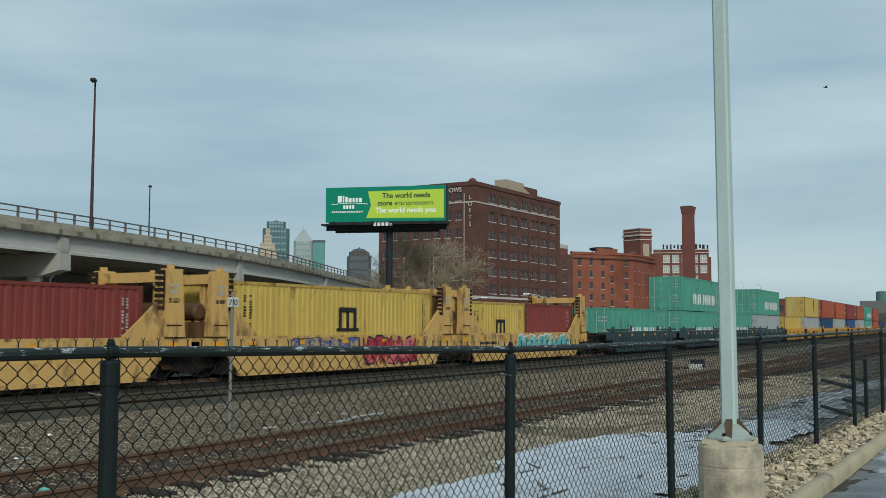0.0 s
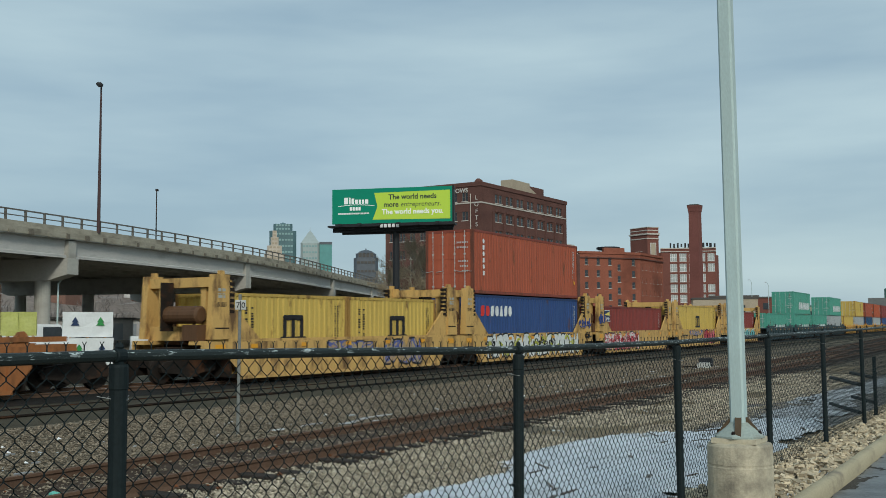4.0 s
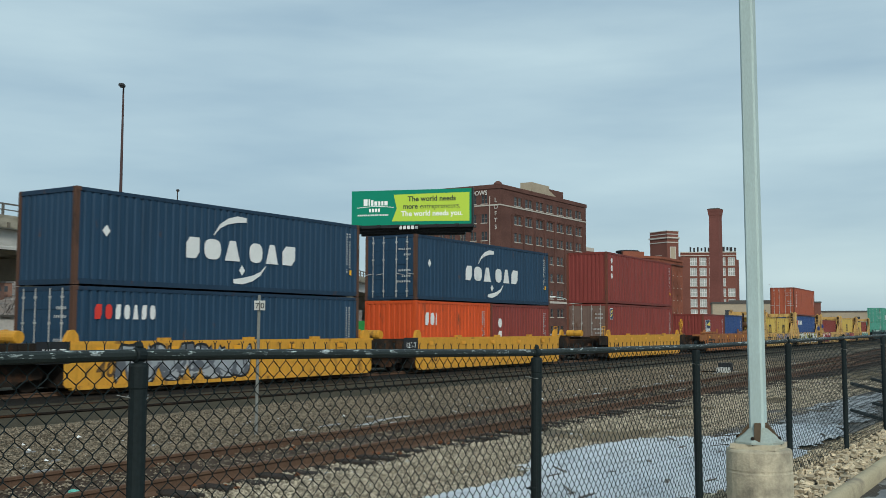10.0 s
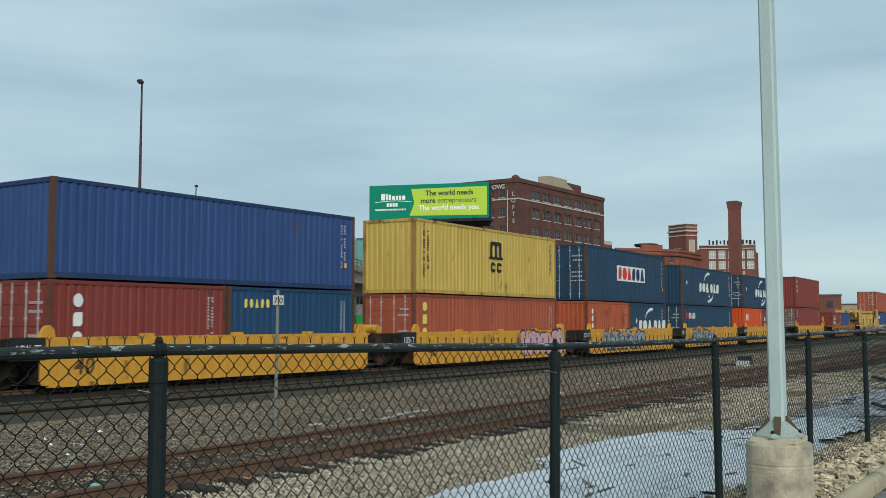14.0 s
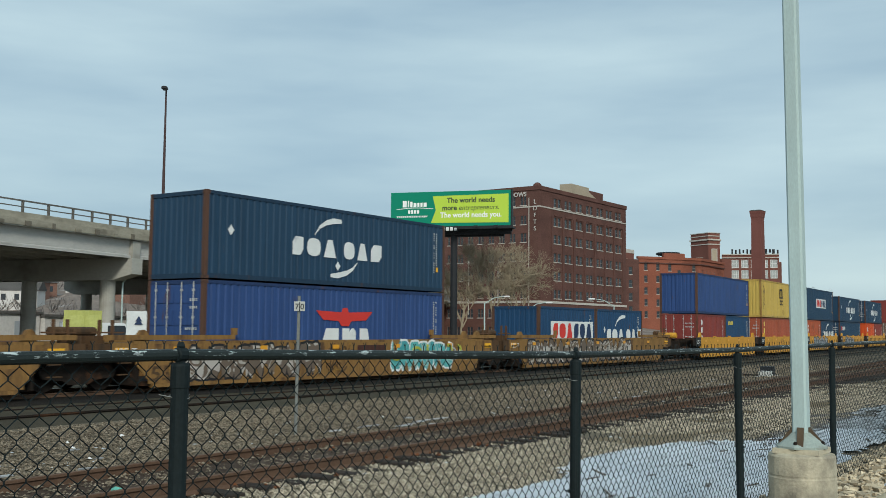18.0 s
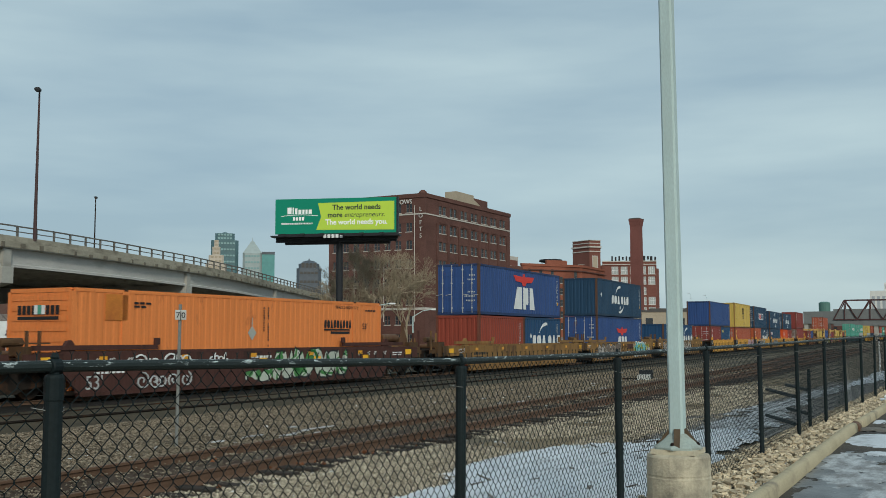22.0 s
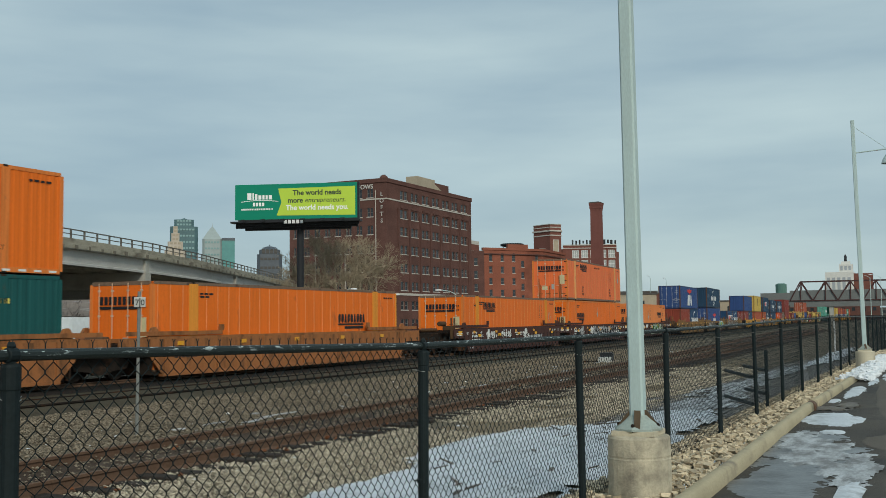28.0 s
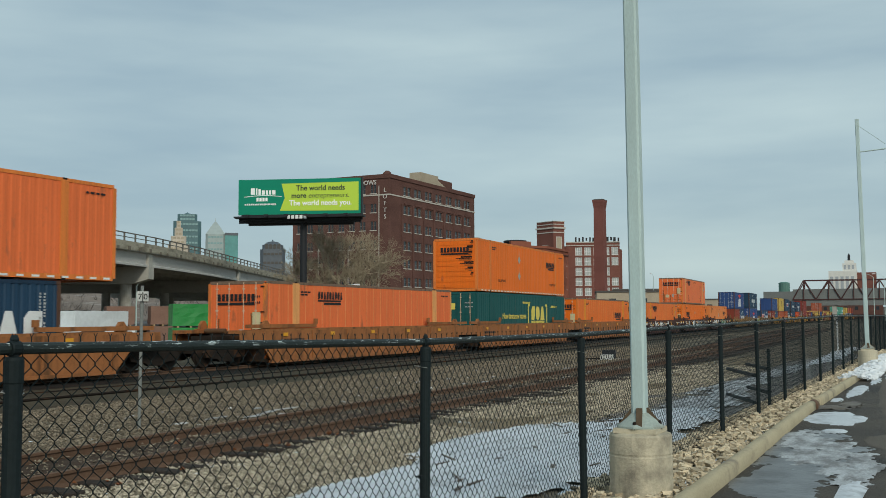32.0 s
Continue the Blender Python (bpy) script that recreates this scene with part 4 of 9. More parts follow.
def shell(kind, length, width, height):
    """Meshes of a container, made once for each size."""
    key = (kind, length, height)
    if key in SHELLS:
        return SHELLS[key]
    L, w, h = length / 2, width / 2, height
    smooth53 = kind != "box"
    sides, seam = [], bmesh.new()
    for s in (-1, 1):
        body = bmesh.new()
        sides.append(body)
        if kind == "panel":
            # flat sheets with narrow battens over their joints
            box(body, -L + 0.12, L - 0.12, s * (w - 0.02) - 0.008, s * (w - 0.02) + 0.008, 0.14, h - 0.10)
            n = round((length - 0.5) / 0.6)
            for i in range(n + 1):
                x = -L + 0.25 + (length - 0.5) * i / n
                box(seam, x - 0.014, x + 0.014, s * (w - 0.008) - 0.004, s * (w - 0.008) + 0.004, 0.17, h - 0.11)
            continue
        corrugated(body, length - 0.24, 0.14, h - 0.10, s * (w - 0.012), s, 0.30 if smooth53 else 0.278, 0.012 if smooth53 else 0.036, "x", 0.62 if smooth53 else 0.5)
    end_wall, roof, base = bmesh.new(), bmesh.new(), bmesh.new()
    corrugated(end_wall, width - 0.22, 0.14, h - 0.10, L - 0.02, 1, 0.25, 0.03, "y")
    box(roof, -L + 0.05, L - 0.05, -w + 0.05, w - 0.05, h - 0.07, h - 0.03)
    box(base, -L + 0.05, L - 0.05, -w + 0.05, w - 0.05, 0.06, 0.14)
    frame_bm = bmesh.new()
    lift = bmesh.new()
    q = 0.23 if kind == "panel" else 0.14
    box(lift, -q, q, -0.052, 0.052, 0.10, h - 0.06)
    for sy in (-1, 1):
        box(frame_bm, -L + 0.1, L - 0.1, min(sy * w, sy * (w - 0.06)), max(sy * w, sy * (w - 0.06)), h - 0.11, h - 0.01)
        box(frame_bm, -L + 0.1, L - 0.1, min(sy * w, sy * (w - 0.06)), max(sy * w, sy * (w - 0.06)), 0.03, 0.17)
    for sx in (-1, 1):
        x0, x1 = sorted((sx * L, sx * (L - 0.08)))
        box(frame_bm, x0, x1, -w + 0.1, w - 0.1, h - 0.13, h - 0.01)
        box(frame_bm, x0, x1, -w + 0.1, w - 0.1, 0.02, 0.16)
    post = bmesh.new()
    box(post, -0.065, 0.065, -0.065, 0.065, 0.10, h - 0.10)
    cast = bmesh.new()
    box(cast, -0.089, 0.089, -0.081, 0.081, 0, 0.118)
    bmesh.ops.bevel(cast, geom=cast.edges[:], offset=0.012, segments=1, affect="EDGES")
    door = bmesh.new()
    dw = w - 0.13
    box(door, -0.05, 0.0, 0, dw, 0.17, h - 0.14)
    n, q = (9, 0.028) if kind == "long" else (4, 0.085)
    for i in range(n if kind != "panel" else 0):
        z = 0.17 + (h - 0.31) * (i + 0.5) / n
        box(door, -0.068, -0.045, 0.06, dw - 0.06, z - (h - 0.31) * q, z + (h - 0.31) * q)
    rod = bmesh.new()
    tube(rod, (-0.085, 0, 0.10), (-0.085, 0, h - 0.06), 0.017, n=6)
    for z in (0.35, 0.62 * h, h - 0.30):
        box(rod, -0.10, -0.06, -0.045, 0.045, z - 0.03, z + 0.03)
    tube(rod, (-0.10, -0.02, 1.05), (-0.10, 0.34, 1.0), 0.014, n=5)
    out = []
    for nm, b in (("side_wall", sides[0]), ("side_wall", sides[1]), ("end_wall", end_wall), ("roof", roof), ("base", base), ("frame", frame_bm), ("corner_casting", cast), ("door", door), ("lock_rod", rod), ("corner_post", post), ("lift_post", lift), ("panel_seam", seam)):
        me = bpy.data.meshes.new(nm)
        b.to_mesh(me)
        b.free()
        me.materials.append(None)
        out.append(me)
    SHELLS[key] = out
    return out


def clad(name, me, material, parent, m=None, label=""):
    o = new(name, me)
    o.parent = parent
    o.material_slots[0].link = "OBJECT"
    o.material_slots[0].material = material
    if m is not None:
        o.matrix_basis = m
    if label:
        tagged(o, label)
    return o


def flat_shape(outline, material, parent, x, y, z, name="marking", label="", sign=-1):
    """A painted shape on the side of a container: outline in the x-z plane."""
    bm = bmesh.new()
    plate(bm, outline, 0.0, 0.005 * sign)
    bmesh.ops.recalc_face_normals(bm, faces=bm.faces[:])
    o = part(name, bm, material, parent, label)
    o.matrix_basis = pose(x, y, z)
    return o


def rect(x0, x1, z0, z1, cut=0.0):
    if not cut:
        return [(x0, z0), (x1, z0), (x1, z1), (x0, z1)]
    return [(x0 + cut, z0), (x1 - cut, z0), (x1, z0 + cut), (x1, z1 - cut), (x1 - cut, z1), (x0 + cut, z1), (x0, z1 - cut), (x0, z0 + cut)]


def bars(parent, x, y, z, rows, material, vertical=False, seed=0):
    """Unreadable small writing as plain bars: rows of (length, height)."""
    r = random.Random(seed)
    bm = bmesh.new()
    p = 0.0
    for ln, h in rows:
        q = 0.0
        while q < ln:
            seg = min(r.uniform(0.08, 0.24), ln - q)
            if vertical:
                seg = r.uniform(0.045, 0.065)
                box(bm, p, p + h * r.uniform(0.7, 1.0), -0.005, 0.0, -q - seg, -q)
            else:
                box(bm, q, q + seg, -0.005, 0.0, p - h, p)
            q += seg + (r.choice((0.03, 0.03, 0.035, 0.035, 0.14)) if vertical else 0.05)
        p += (h * 2.2) if vertical else -(h * 1.7)
    o = tagged(part("small_lettering", bm, material, parent), kind="stuff")
    o.matrix_basis = pose(x, y, z)
    return o


C_WHITE = mat("white_lettering", (0.72, 0.74, 0.74), 0.6, 0, 0.10, 2, 0, 30, (0.45, 0.47, 0.5), 0.1)
C_WORN = mat("worn_small_lettering", (0.44, 0.46, 0.47), 0.7, 0, 0.2, 2, 0, 30)
C_BLACK = mat("black_lettering", (0.02, 0.02, 0.022), 0.6, 0, 0.2, 2, 0, 30)
C_NAVYLET = mat("navy_lettering", (0.02, 0.04, 0.10), 0.6, 0, 0.1, 2, 0, 30)
C_RED = mat("red_lettering", (0.62, 0.045, 0.035), 0.6, 0, 0.1, 2, 0, 30)
C_YEL = mat("yellow_lettering", (0.75, 0.62, 0.13), 0.6, 0, 0.1, 2, 0, 30)
C_AMBER = mat("amber_label", (0.85, 0.45, 0.03), 0.6, 0, 0.1, 2, 0, 30)
C_SOOT = mat("faded_dark_spray_paint", (0.09, 0.055, 0.03), 0.8, 0, 0.3, 3, 0, 30, (0.35, 0.19, 0.04), 0.3, (1, 1, 1), 0, 4)
C_PAPER = mat("yellowed_paper_placard", (0.56, 0.50, 0.30), 0.8, 0, 0.15, 3, 0, 30)
M_DKORANGE = mat("darker_orange_touch_up", (0.55, 0.19, 0.035), 0.7, 0, 0.25, 3, 0, 30, (0.42, 0.13, 0.03), 0.4)
C_SOOTY = mat("smeared_door_soot", (0.20, 0.085, 0.036), 0.9, 0, 0.35, 4, 0, 40, (0.30, 0.10, 0.03), 0.5, (1, 1, 1), 0, 5)
C_TAGBLUE = mat("blue_spray_paint", (0.03, 0.07, 0.26), 0.7, 0, 0.2, 3, 0, 30)
C_GREYGREEN = mat("grey_placard", (0.36, 0.38, 0.35), 0.6, 0, 0.1, 2, 0, 30)


BLOCKS = {}


def block_name(parent, x, y, z, widths, h, material, gap=0.12):
    """A trade name as plain shapes: one chamfered block with a slot per letter, no lettering."""
    p = x
    for i, w in enumerate(widths):
        if w < 0:
            p += -w
            continue
        kind = (i * 2 + 1) % 3
        key = (round(w, 3), round(h, 3), kind, material.name)
        if key not in BLOCKS:
            bm = bmesh.new()
            if kind == 0:
                plate(bm, [(w / 2 + w * 0.48 * math.copysign(abs(math.cos(a)) ** 0.75, math.cos(a)), h / 2 + h / 2 * math.copysign(abs(math.sin(a)) ** 0.75, math.sin(a))) for a in np.linspace(0, 2 * math.pi, 16, endpoint=False)], -0.005, 0)
            elif kind == 1:
                plate(bm, [(w * 0.08, 0), (w * 0.70, 0), (w * 0.92, h * 0.3), (w * 0.92, h), (w * 0.30, h), (w * 0.08, h * 0.7)], -0.005, 0)
            else:
                plate(bm, [(w * 0.04, 0), (w * 0.96, 0), (w * 0.68, h), (w * 0.32, h)], -0.005, 0)
            bmesh.ops.recalc_face_normals(bm, faces=bm.faces[:])
            me = bpy.data.meshes.new("trade_mark")
            bm.to_mesh(me)
            bm.free()
            me.materials.append(material)
            BLOCKS[key] = me
        o = new("trade_mark", BLOCKS[key])
        o.parent = parent
        o.matrix_basis = pose(p, y, z)
        p += w + gap


def arc_stroke(parent, x, y, z, pts, material):
    """A tapered brush stroke through rows of x, z and half width."""
    up = [(a, b + w) for a, b, w in pts]
    dn = [(a, b - w) for a, b, w in pts][::-1]
    bm = bmesh.new()
    plate(bm, up + dn, -0.006, 0.0)
    bmesh.ops.recalc_face_normals(bm, faces=bm.faces[:])
    o = part("trade_mark", bm, material, parent)
    o.matrix_basis = pose(x, y, z)


def container(size, paint_mat, label, decor=None, door=True, door_mat=None, height=2.591, seed=0, panel=False, rods=True):
    """A shipping container, its origin at the middle of its floor; doors or a blank end at the rear."""
    length, width, kind = {20: (6.058, 2.438, "box"), 40: (12.192, 2.438, "box"), 53: (16.154, 2.59, "long")}[size]
    t = thing("shipping_container", label, "container", None, "containers on the train")
    kind = "panel" if panel else kind
    *walls, frm, cast, dr, rod, upright, lift, seam = shell(kind, length, width, height)
    for nm, me in zip(("side_wall", "side_wall", "end_wall", "roof", "base"), walls):
        clad(nm, me, paint_mat, t)
    clad("frame", frm, P_GREYRAIL if panel else FRAME_PAINT.get(paint_mat, paint_mat), t)
    L, w, h = length / 2, width / 2, height
    if panel:
        tagged(clad("panel_seam", seam, P_SEAM, t), kind="stuff")
    if kind != "box":
        for sx in (-1, 1):
            for sy in (-1, 1):
                clad("lift_post", lift, (P_PALEPOST if paint_mat is P_FADEOR else P_YELPOST) if panel else FRAME_PAINT.get(paint_mat, paint_mat), t, pose(sx * (L - 1.98), sy * (w - 0.046), 0))
    for sx in (-1, 1):
        for sy in (-1, 1):
            clad("corner_post", upright, (P_PALEPOST if paint_mat is P_FADEOR else P_YELPOST) if panel and sx > 0 else POST_PAINT.get(paint_mat, FRAME_PAINT.get(paint_mat, paint_mat)), t, pose(sx * (L - 0.065), sy * (w - 0.065), 0))
            for z in (0, h - 0.118):
                xx = sx * (L - 0.089 - (1.89 if kind != "box" else 0))
                clad("corner_casting", cast, M_STEELDARK if kind != "box" else POST_PAINT.get(paint_mat, paint_mat), t, pose(xx, sy * (w - 0.081 + 0.004), z))
    if door:
        for s in (-1, 1):
            d = clad("door", dr, door_mat or paint_mat, t, pose(-L + 0.06, 0, 0) @ (Matrix.Identity(4) if s == 1 else Matrix.Diagonal((1, -1, 1, 1))))
            for q in (0.28, 0.75) if rods else ():
                clad("lock_rod", rod, M_CREAMROD if kind != "box" else M_ROD, d, pose(0, (w - 0.13) * q, 0))
        r = random.Random(seed)
        bm = bmesh.new()
        for i in range(5 if kind == "box" else 2 if rods else 0):
            z = h - 0.55 - i * 0.22 - (0.4 if i > 1 else 0)
            a, e = -w + 0.25, -w + 0.25 + r.uniform(0.3, 0.6)
            while a < e:
                box(bm, -L - 0.022, -L - 0.016, a, a + 0.045, z - 0.075, z)
                a += 0.085
        tagged(part("small_lettering", bm, C_WORN if paint_mat not in (P_YELLOW, P_GREY, P_ORANGE, P_LTORANGE, P_FADEOR) else C_BLACK, t), kind="stuff")
    else:
        bm = bmesh.new()
        corrugated(bm, width - 0.22, 0.14, h - 0.10, -L + 0.02, -1, 0.25, 0.03, "y")
        part("front_wall", bm, paint_mat, t)
    y = -w - 0.001
    letter = C_BLACK if paint_mat in (P_YELLOW, P_GREY, P_ORANGE, P_LTORANGE, P_FADEOR) else C_WHITE
    # owner's code and weights near the leading end
    if kind == "box":
        bars(t, L - 0.75, y, h - 0.35, ((1.5, 0.07), (1.2, 0.07)), C_WORN if letter is C_WHITE else letter, True, seed)
        flat_shape(rect(-0.06, 0.06, -0.09, 0.09), C_AMBER, t, L - 0.52, y, 0.85, "label")
    if decor:
        decor(t, L, w, h, y)
    return t


def deco_arcs(cx=0.55, scale=1.0, cz=None):
    def f(t, L, w, h, y):
        z = (h * 0.36 if cz is None else cz)
        k = scale
        block_name(t, cx - 2.3 * k, y, z, (0.62 * k, 0.72 * k, 0.70 * k, -0.25 * k, 0.62 * k, 0.62 * k, 0.74 * k), 0.62 * k, C_WHITE, 0.13 * k)
        arc_stroke(t, cx, y, z + 0.75 * k, [(-1.15 * k, 0.0, 0.02), (-0.9 * k, 0.28 * k, 0.06 * k), (-0.55 * k, 0.46 * k, 0.09 * k), (-0.15 * k, 0.55 * k, 0.10 * k), (0.25 * k, 0.56 * k, 0.07 * k)], C_WHITE)
        for a, b in ((0.08 * k, z - 0.27 * k), (-L + 1.0, z + 0.55)):
            flat_shape([(0, -0.16), (0.13, 0), (0, 0.16), (-0.13, 0)], C_WHITE, t, cx + a if a > 0 else a, y, b, "placard")
        arc_stroke(t, cx, y, z - 0.62 * k, [(-0.3 * k, 0.0, 0.06 * k), (0.1 * k, 0.02 * k, 0.10 * k), (0.55 * k, 0.12 * k, 0.09 * k), (0.9 * k, 0.28 * k, 0.06 * k), (1.15 * k, 0.52 * k, 0.02)], C_WHITE)
    return f


def deco_panel(cx=0.0, scale=1.0, cz=None):
    def f(t, L, w, h, y):
        k, z = scale, (h * 0.40 if cz is None else cz)
        flat_shape(rect(-2.4 * k, 2.4 * k, 0, 0.92 * k), C_WHITE, t, cx, y, z, "sign_panel")
        block_name(t, cx - 2.2 * k, y - 0.006, z + 0.1 * k, (0.6 * k, 0.72 * k, 0.66 * k), 0.72 * k, C_RED, 0.10 * k)
        block_name(t, cx + 0.10 * k, y - 0.006, z + 0.1 * k, (0.62 * k, 0.62 * k, 0.72 * k), 0.72 * k, C_NAVYLET, 0.10 * k)
    return f


def deco_msc(cx=0.0, k=1.0, column=True, cz=None):
    def f(t, L, w, h, y):
        z = h * 0.36 if cz is None else cz
        for dx in (-0.42, -0.02, 0.38):
            flat_shape(rect(dx * k - 0.09, dx * k + 0.09, 0.62 * k, 1.22 * k, 0.03), C_BLACK, t, cx, y, z, "trade_mark")
        flat_shape(rect(-0.5 * k, 0.46 * k, 1.16 * k, 1.32 * k, 0.05), C_BLACK, t, cx, y, z, "trade_mark")
        flat_shape(rect(-0.62 * k, 0.60 * k, 0.56 * k, 0.66 * k, 0.03), C_BLACK, t, cx, y, z, "trade_mark")
        if not cz:
            for dx in (-0.27, 0.27):
                flat_shape(rect(dx * k - 0.2 * k, dx * k + 0.2 * k, 0.0, 0.42 * k, 0.08), C_BLACK, t, cx, y, z, "trade_mark")
                flat_shape(rect(dx * k - 0.07 * k, dx * k + 0.2 * k, 0.13 * k, 0.28 * k), P_YELLOW, t, cx, y - 0.004, z, "trade_mark")
        if column:
            bars(t, -L + 0.62, y, h - 0.45, ((1.75, 0.13), (1.45, 0.13)), C_BLACK, True, 4)
    return f


def deco_wide(widths, h0, colour, x, z, colour2=None, first=0):
    def f(t, L, w, h, y):
        if first:
            block_name(t, x, y, z, widths[:first], h0, colour2, 0.1)
            p = x + sum(abs(v) + (0.1 if v > 0 else 0) for v in widths[:first])
            block_name(t, p, y, z, widths[first:], h0, colour, 0.1)
        else:
            block_name(t, x, y, z, widths, h0, colour, 0.1)
    return f


def deco_column(n, size, colour, x, top):
    """A trade name down the side: one plain shape per letter."""
    def f(t, L, w, h, y):
        a, c = size * 0.52, size * 0.2
        for i in range(n):
            z = top - (i + 1) * size * 1.35 + size * 0.35
            pts = [(-a * 0.75, 0), (a * 0.45, 0), (a * 0.75, c), (a * 0.75, size), (-a * 0.45, size), (-a * 0.75, size - c)] if i % 2 else [(0.8 * a * math.cos(q), size / 2 + size / 2 * math.sin(q)) for q in np.linspace(0, 2 * math.pi, 12, endpoint=False)]
            flat_shape(pts, colour, t, -L + x, y, z, "trade_mark")
    return f


def deco_eagle(cx, k=1.0, base=0.3):
    def f(t, L, w, h, y):
        z = base
        flat_shape([(-1.6 * k, 1.95 * k), (-1.2 * k, 1.62 * k), (-0.35 * k, 1.58 * k), (-0.2 * k, 1.40 * k), (0.2 * k, 1.40 * k), (0.35 * k, 1.58 * k), (1.2 * k, 1.62 * k), (1.6 * k, 1.95 * k), (0.2 * k, 1.90 * k), (0.1 * k, 2.08 * k), (-0.15 * k, 2.05 * k), (-0.2 * k, 1.90 * k)], C_RED, t, cx, y, z, "trade_mark", "red wing-shaped emblem")
        flat_shape([(-1.55 * k, 0.1 * k), (-0.35 * k, 0.1 * k), (-0.35 * k, 1.32 * k), (-1.05 * k, 1.32 * k)], C_WHITE, t, cx, y, z, "trade_mark")
        flat_shape(rect(-0.15 * k, 0.25 * k, 0.1 * k, 1.32 * k), C_WHITE, t, cx, y, z, "trade_mark")
        flat_shape(rect(0.25 * k, 0.62 * k, 0.35 * k, 1.32 * k, 0.12), C_WHITE, t, cx, y, z, "trade_mark")
        flat_shape([(0.85 * k, 0.1 * k), (1.62 * k, 0.1 * k), (1.30 * k, 1.32 * k), (0.85 * k, 1.32 * k)], C_WHITE, t, cx, y, z, "trade_mark")
    return f


def deco_picture(x, z, w0, h0):
    def f(t, L, w, h, y):
        flat_shape(rect(0, w0, 0, h0), C_NAVYLET, t, x, y, z, "sign_panel")
        flat_shape([(w0 * 0.15, h0 * 0.62), (w0 * 0.95, h0 * 0.55), (w0 * 0.95, h0 * 0.92)], C_YEL, t, x, y - 0.006, z, "sign_panel")
        flat_shape(rect(w0 * 0.05, w0 * 0.14, h0 * 0.1, h0 * 0.85), C_WHITE, t, x, y - 0.006, z, "sign_panel")
        block_name(t, x + w0 * 0.2, y - 0.006, z + h0 * 0.1, (w0 * 0.105,) + (w0 * 0.093,) * 5, h0 * 0.3, C_WHITE, w0 * 0.026)
        flat_shape(rect(-0.03, w0 + 0.03, -0.03, h0 + 0.03), C_WHITE, t, x, y + 0.003, z, "sign_panel")
    return f


def deco_badge(x, z):
    """A small navy square with a white rim and yellow slanted bars."""
    def f(t, L, w, h, y):
        flat_shape(rect(-0.24, 0.24, -0.03, 0.60), C_WHITE, t, x, y + 0.003, z, "sign_panel")
        flat_shape(rect(-0.21, 0.21, 0.0, 0.57), C_NAVYLET, t, x, y, z, "sign_panel")
        for k in (0.12, 0.32):
            flat_shape([(-0.16, k), (0.02, k + 0.02), (0.18, k + 0.17), (-0.04, k + 0.13)], C_YEL, t, x, y - 0.006, z, "sign_panel")
    return f


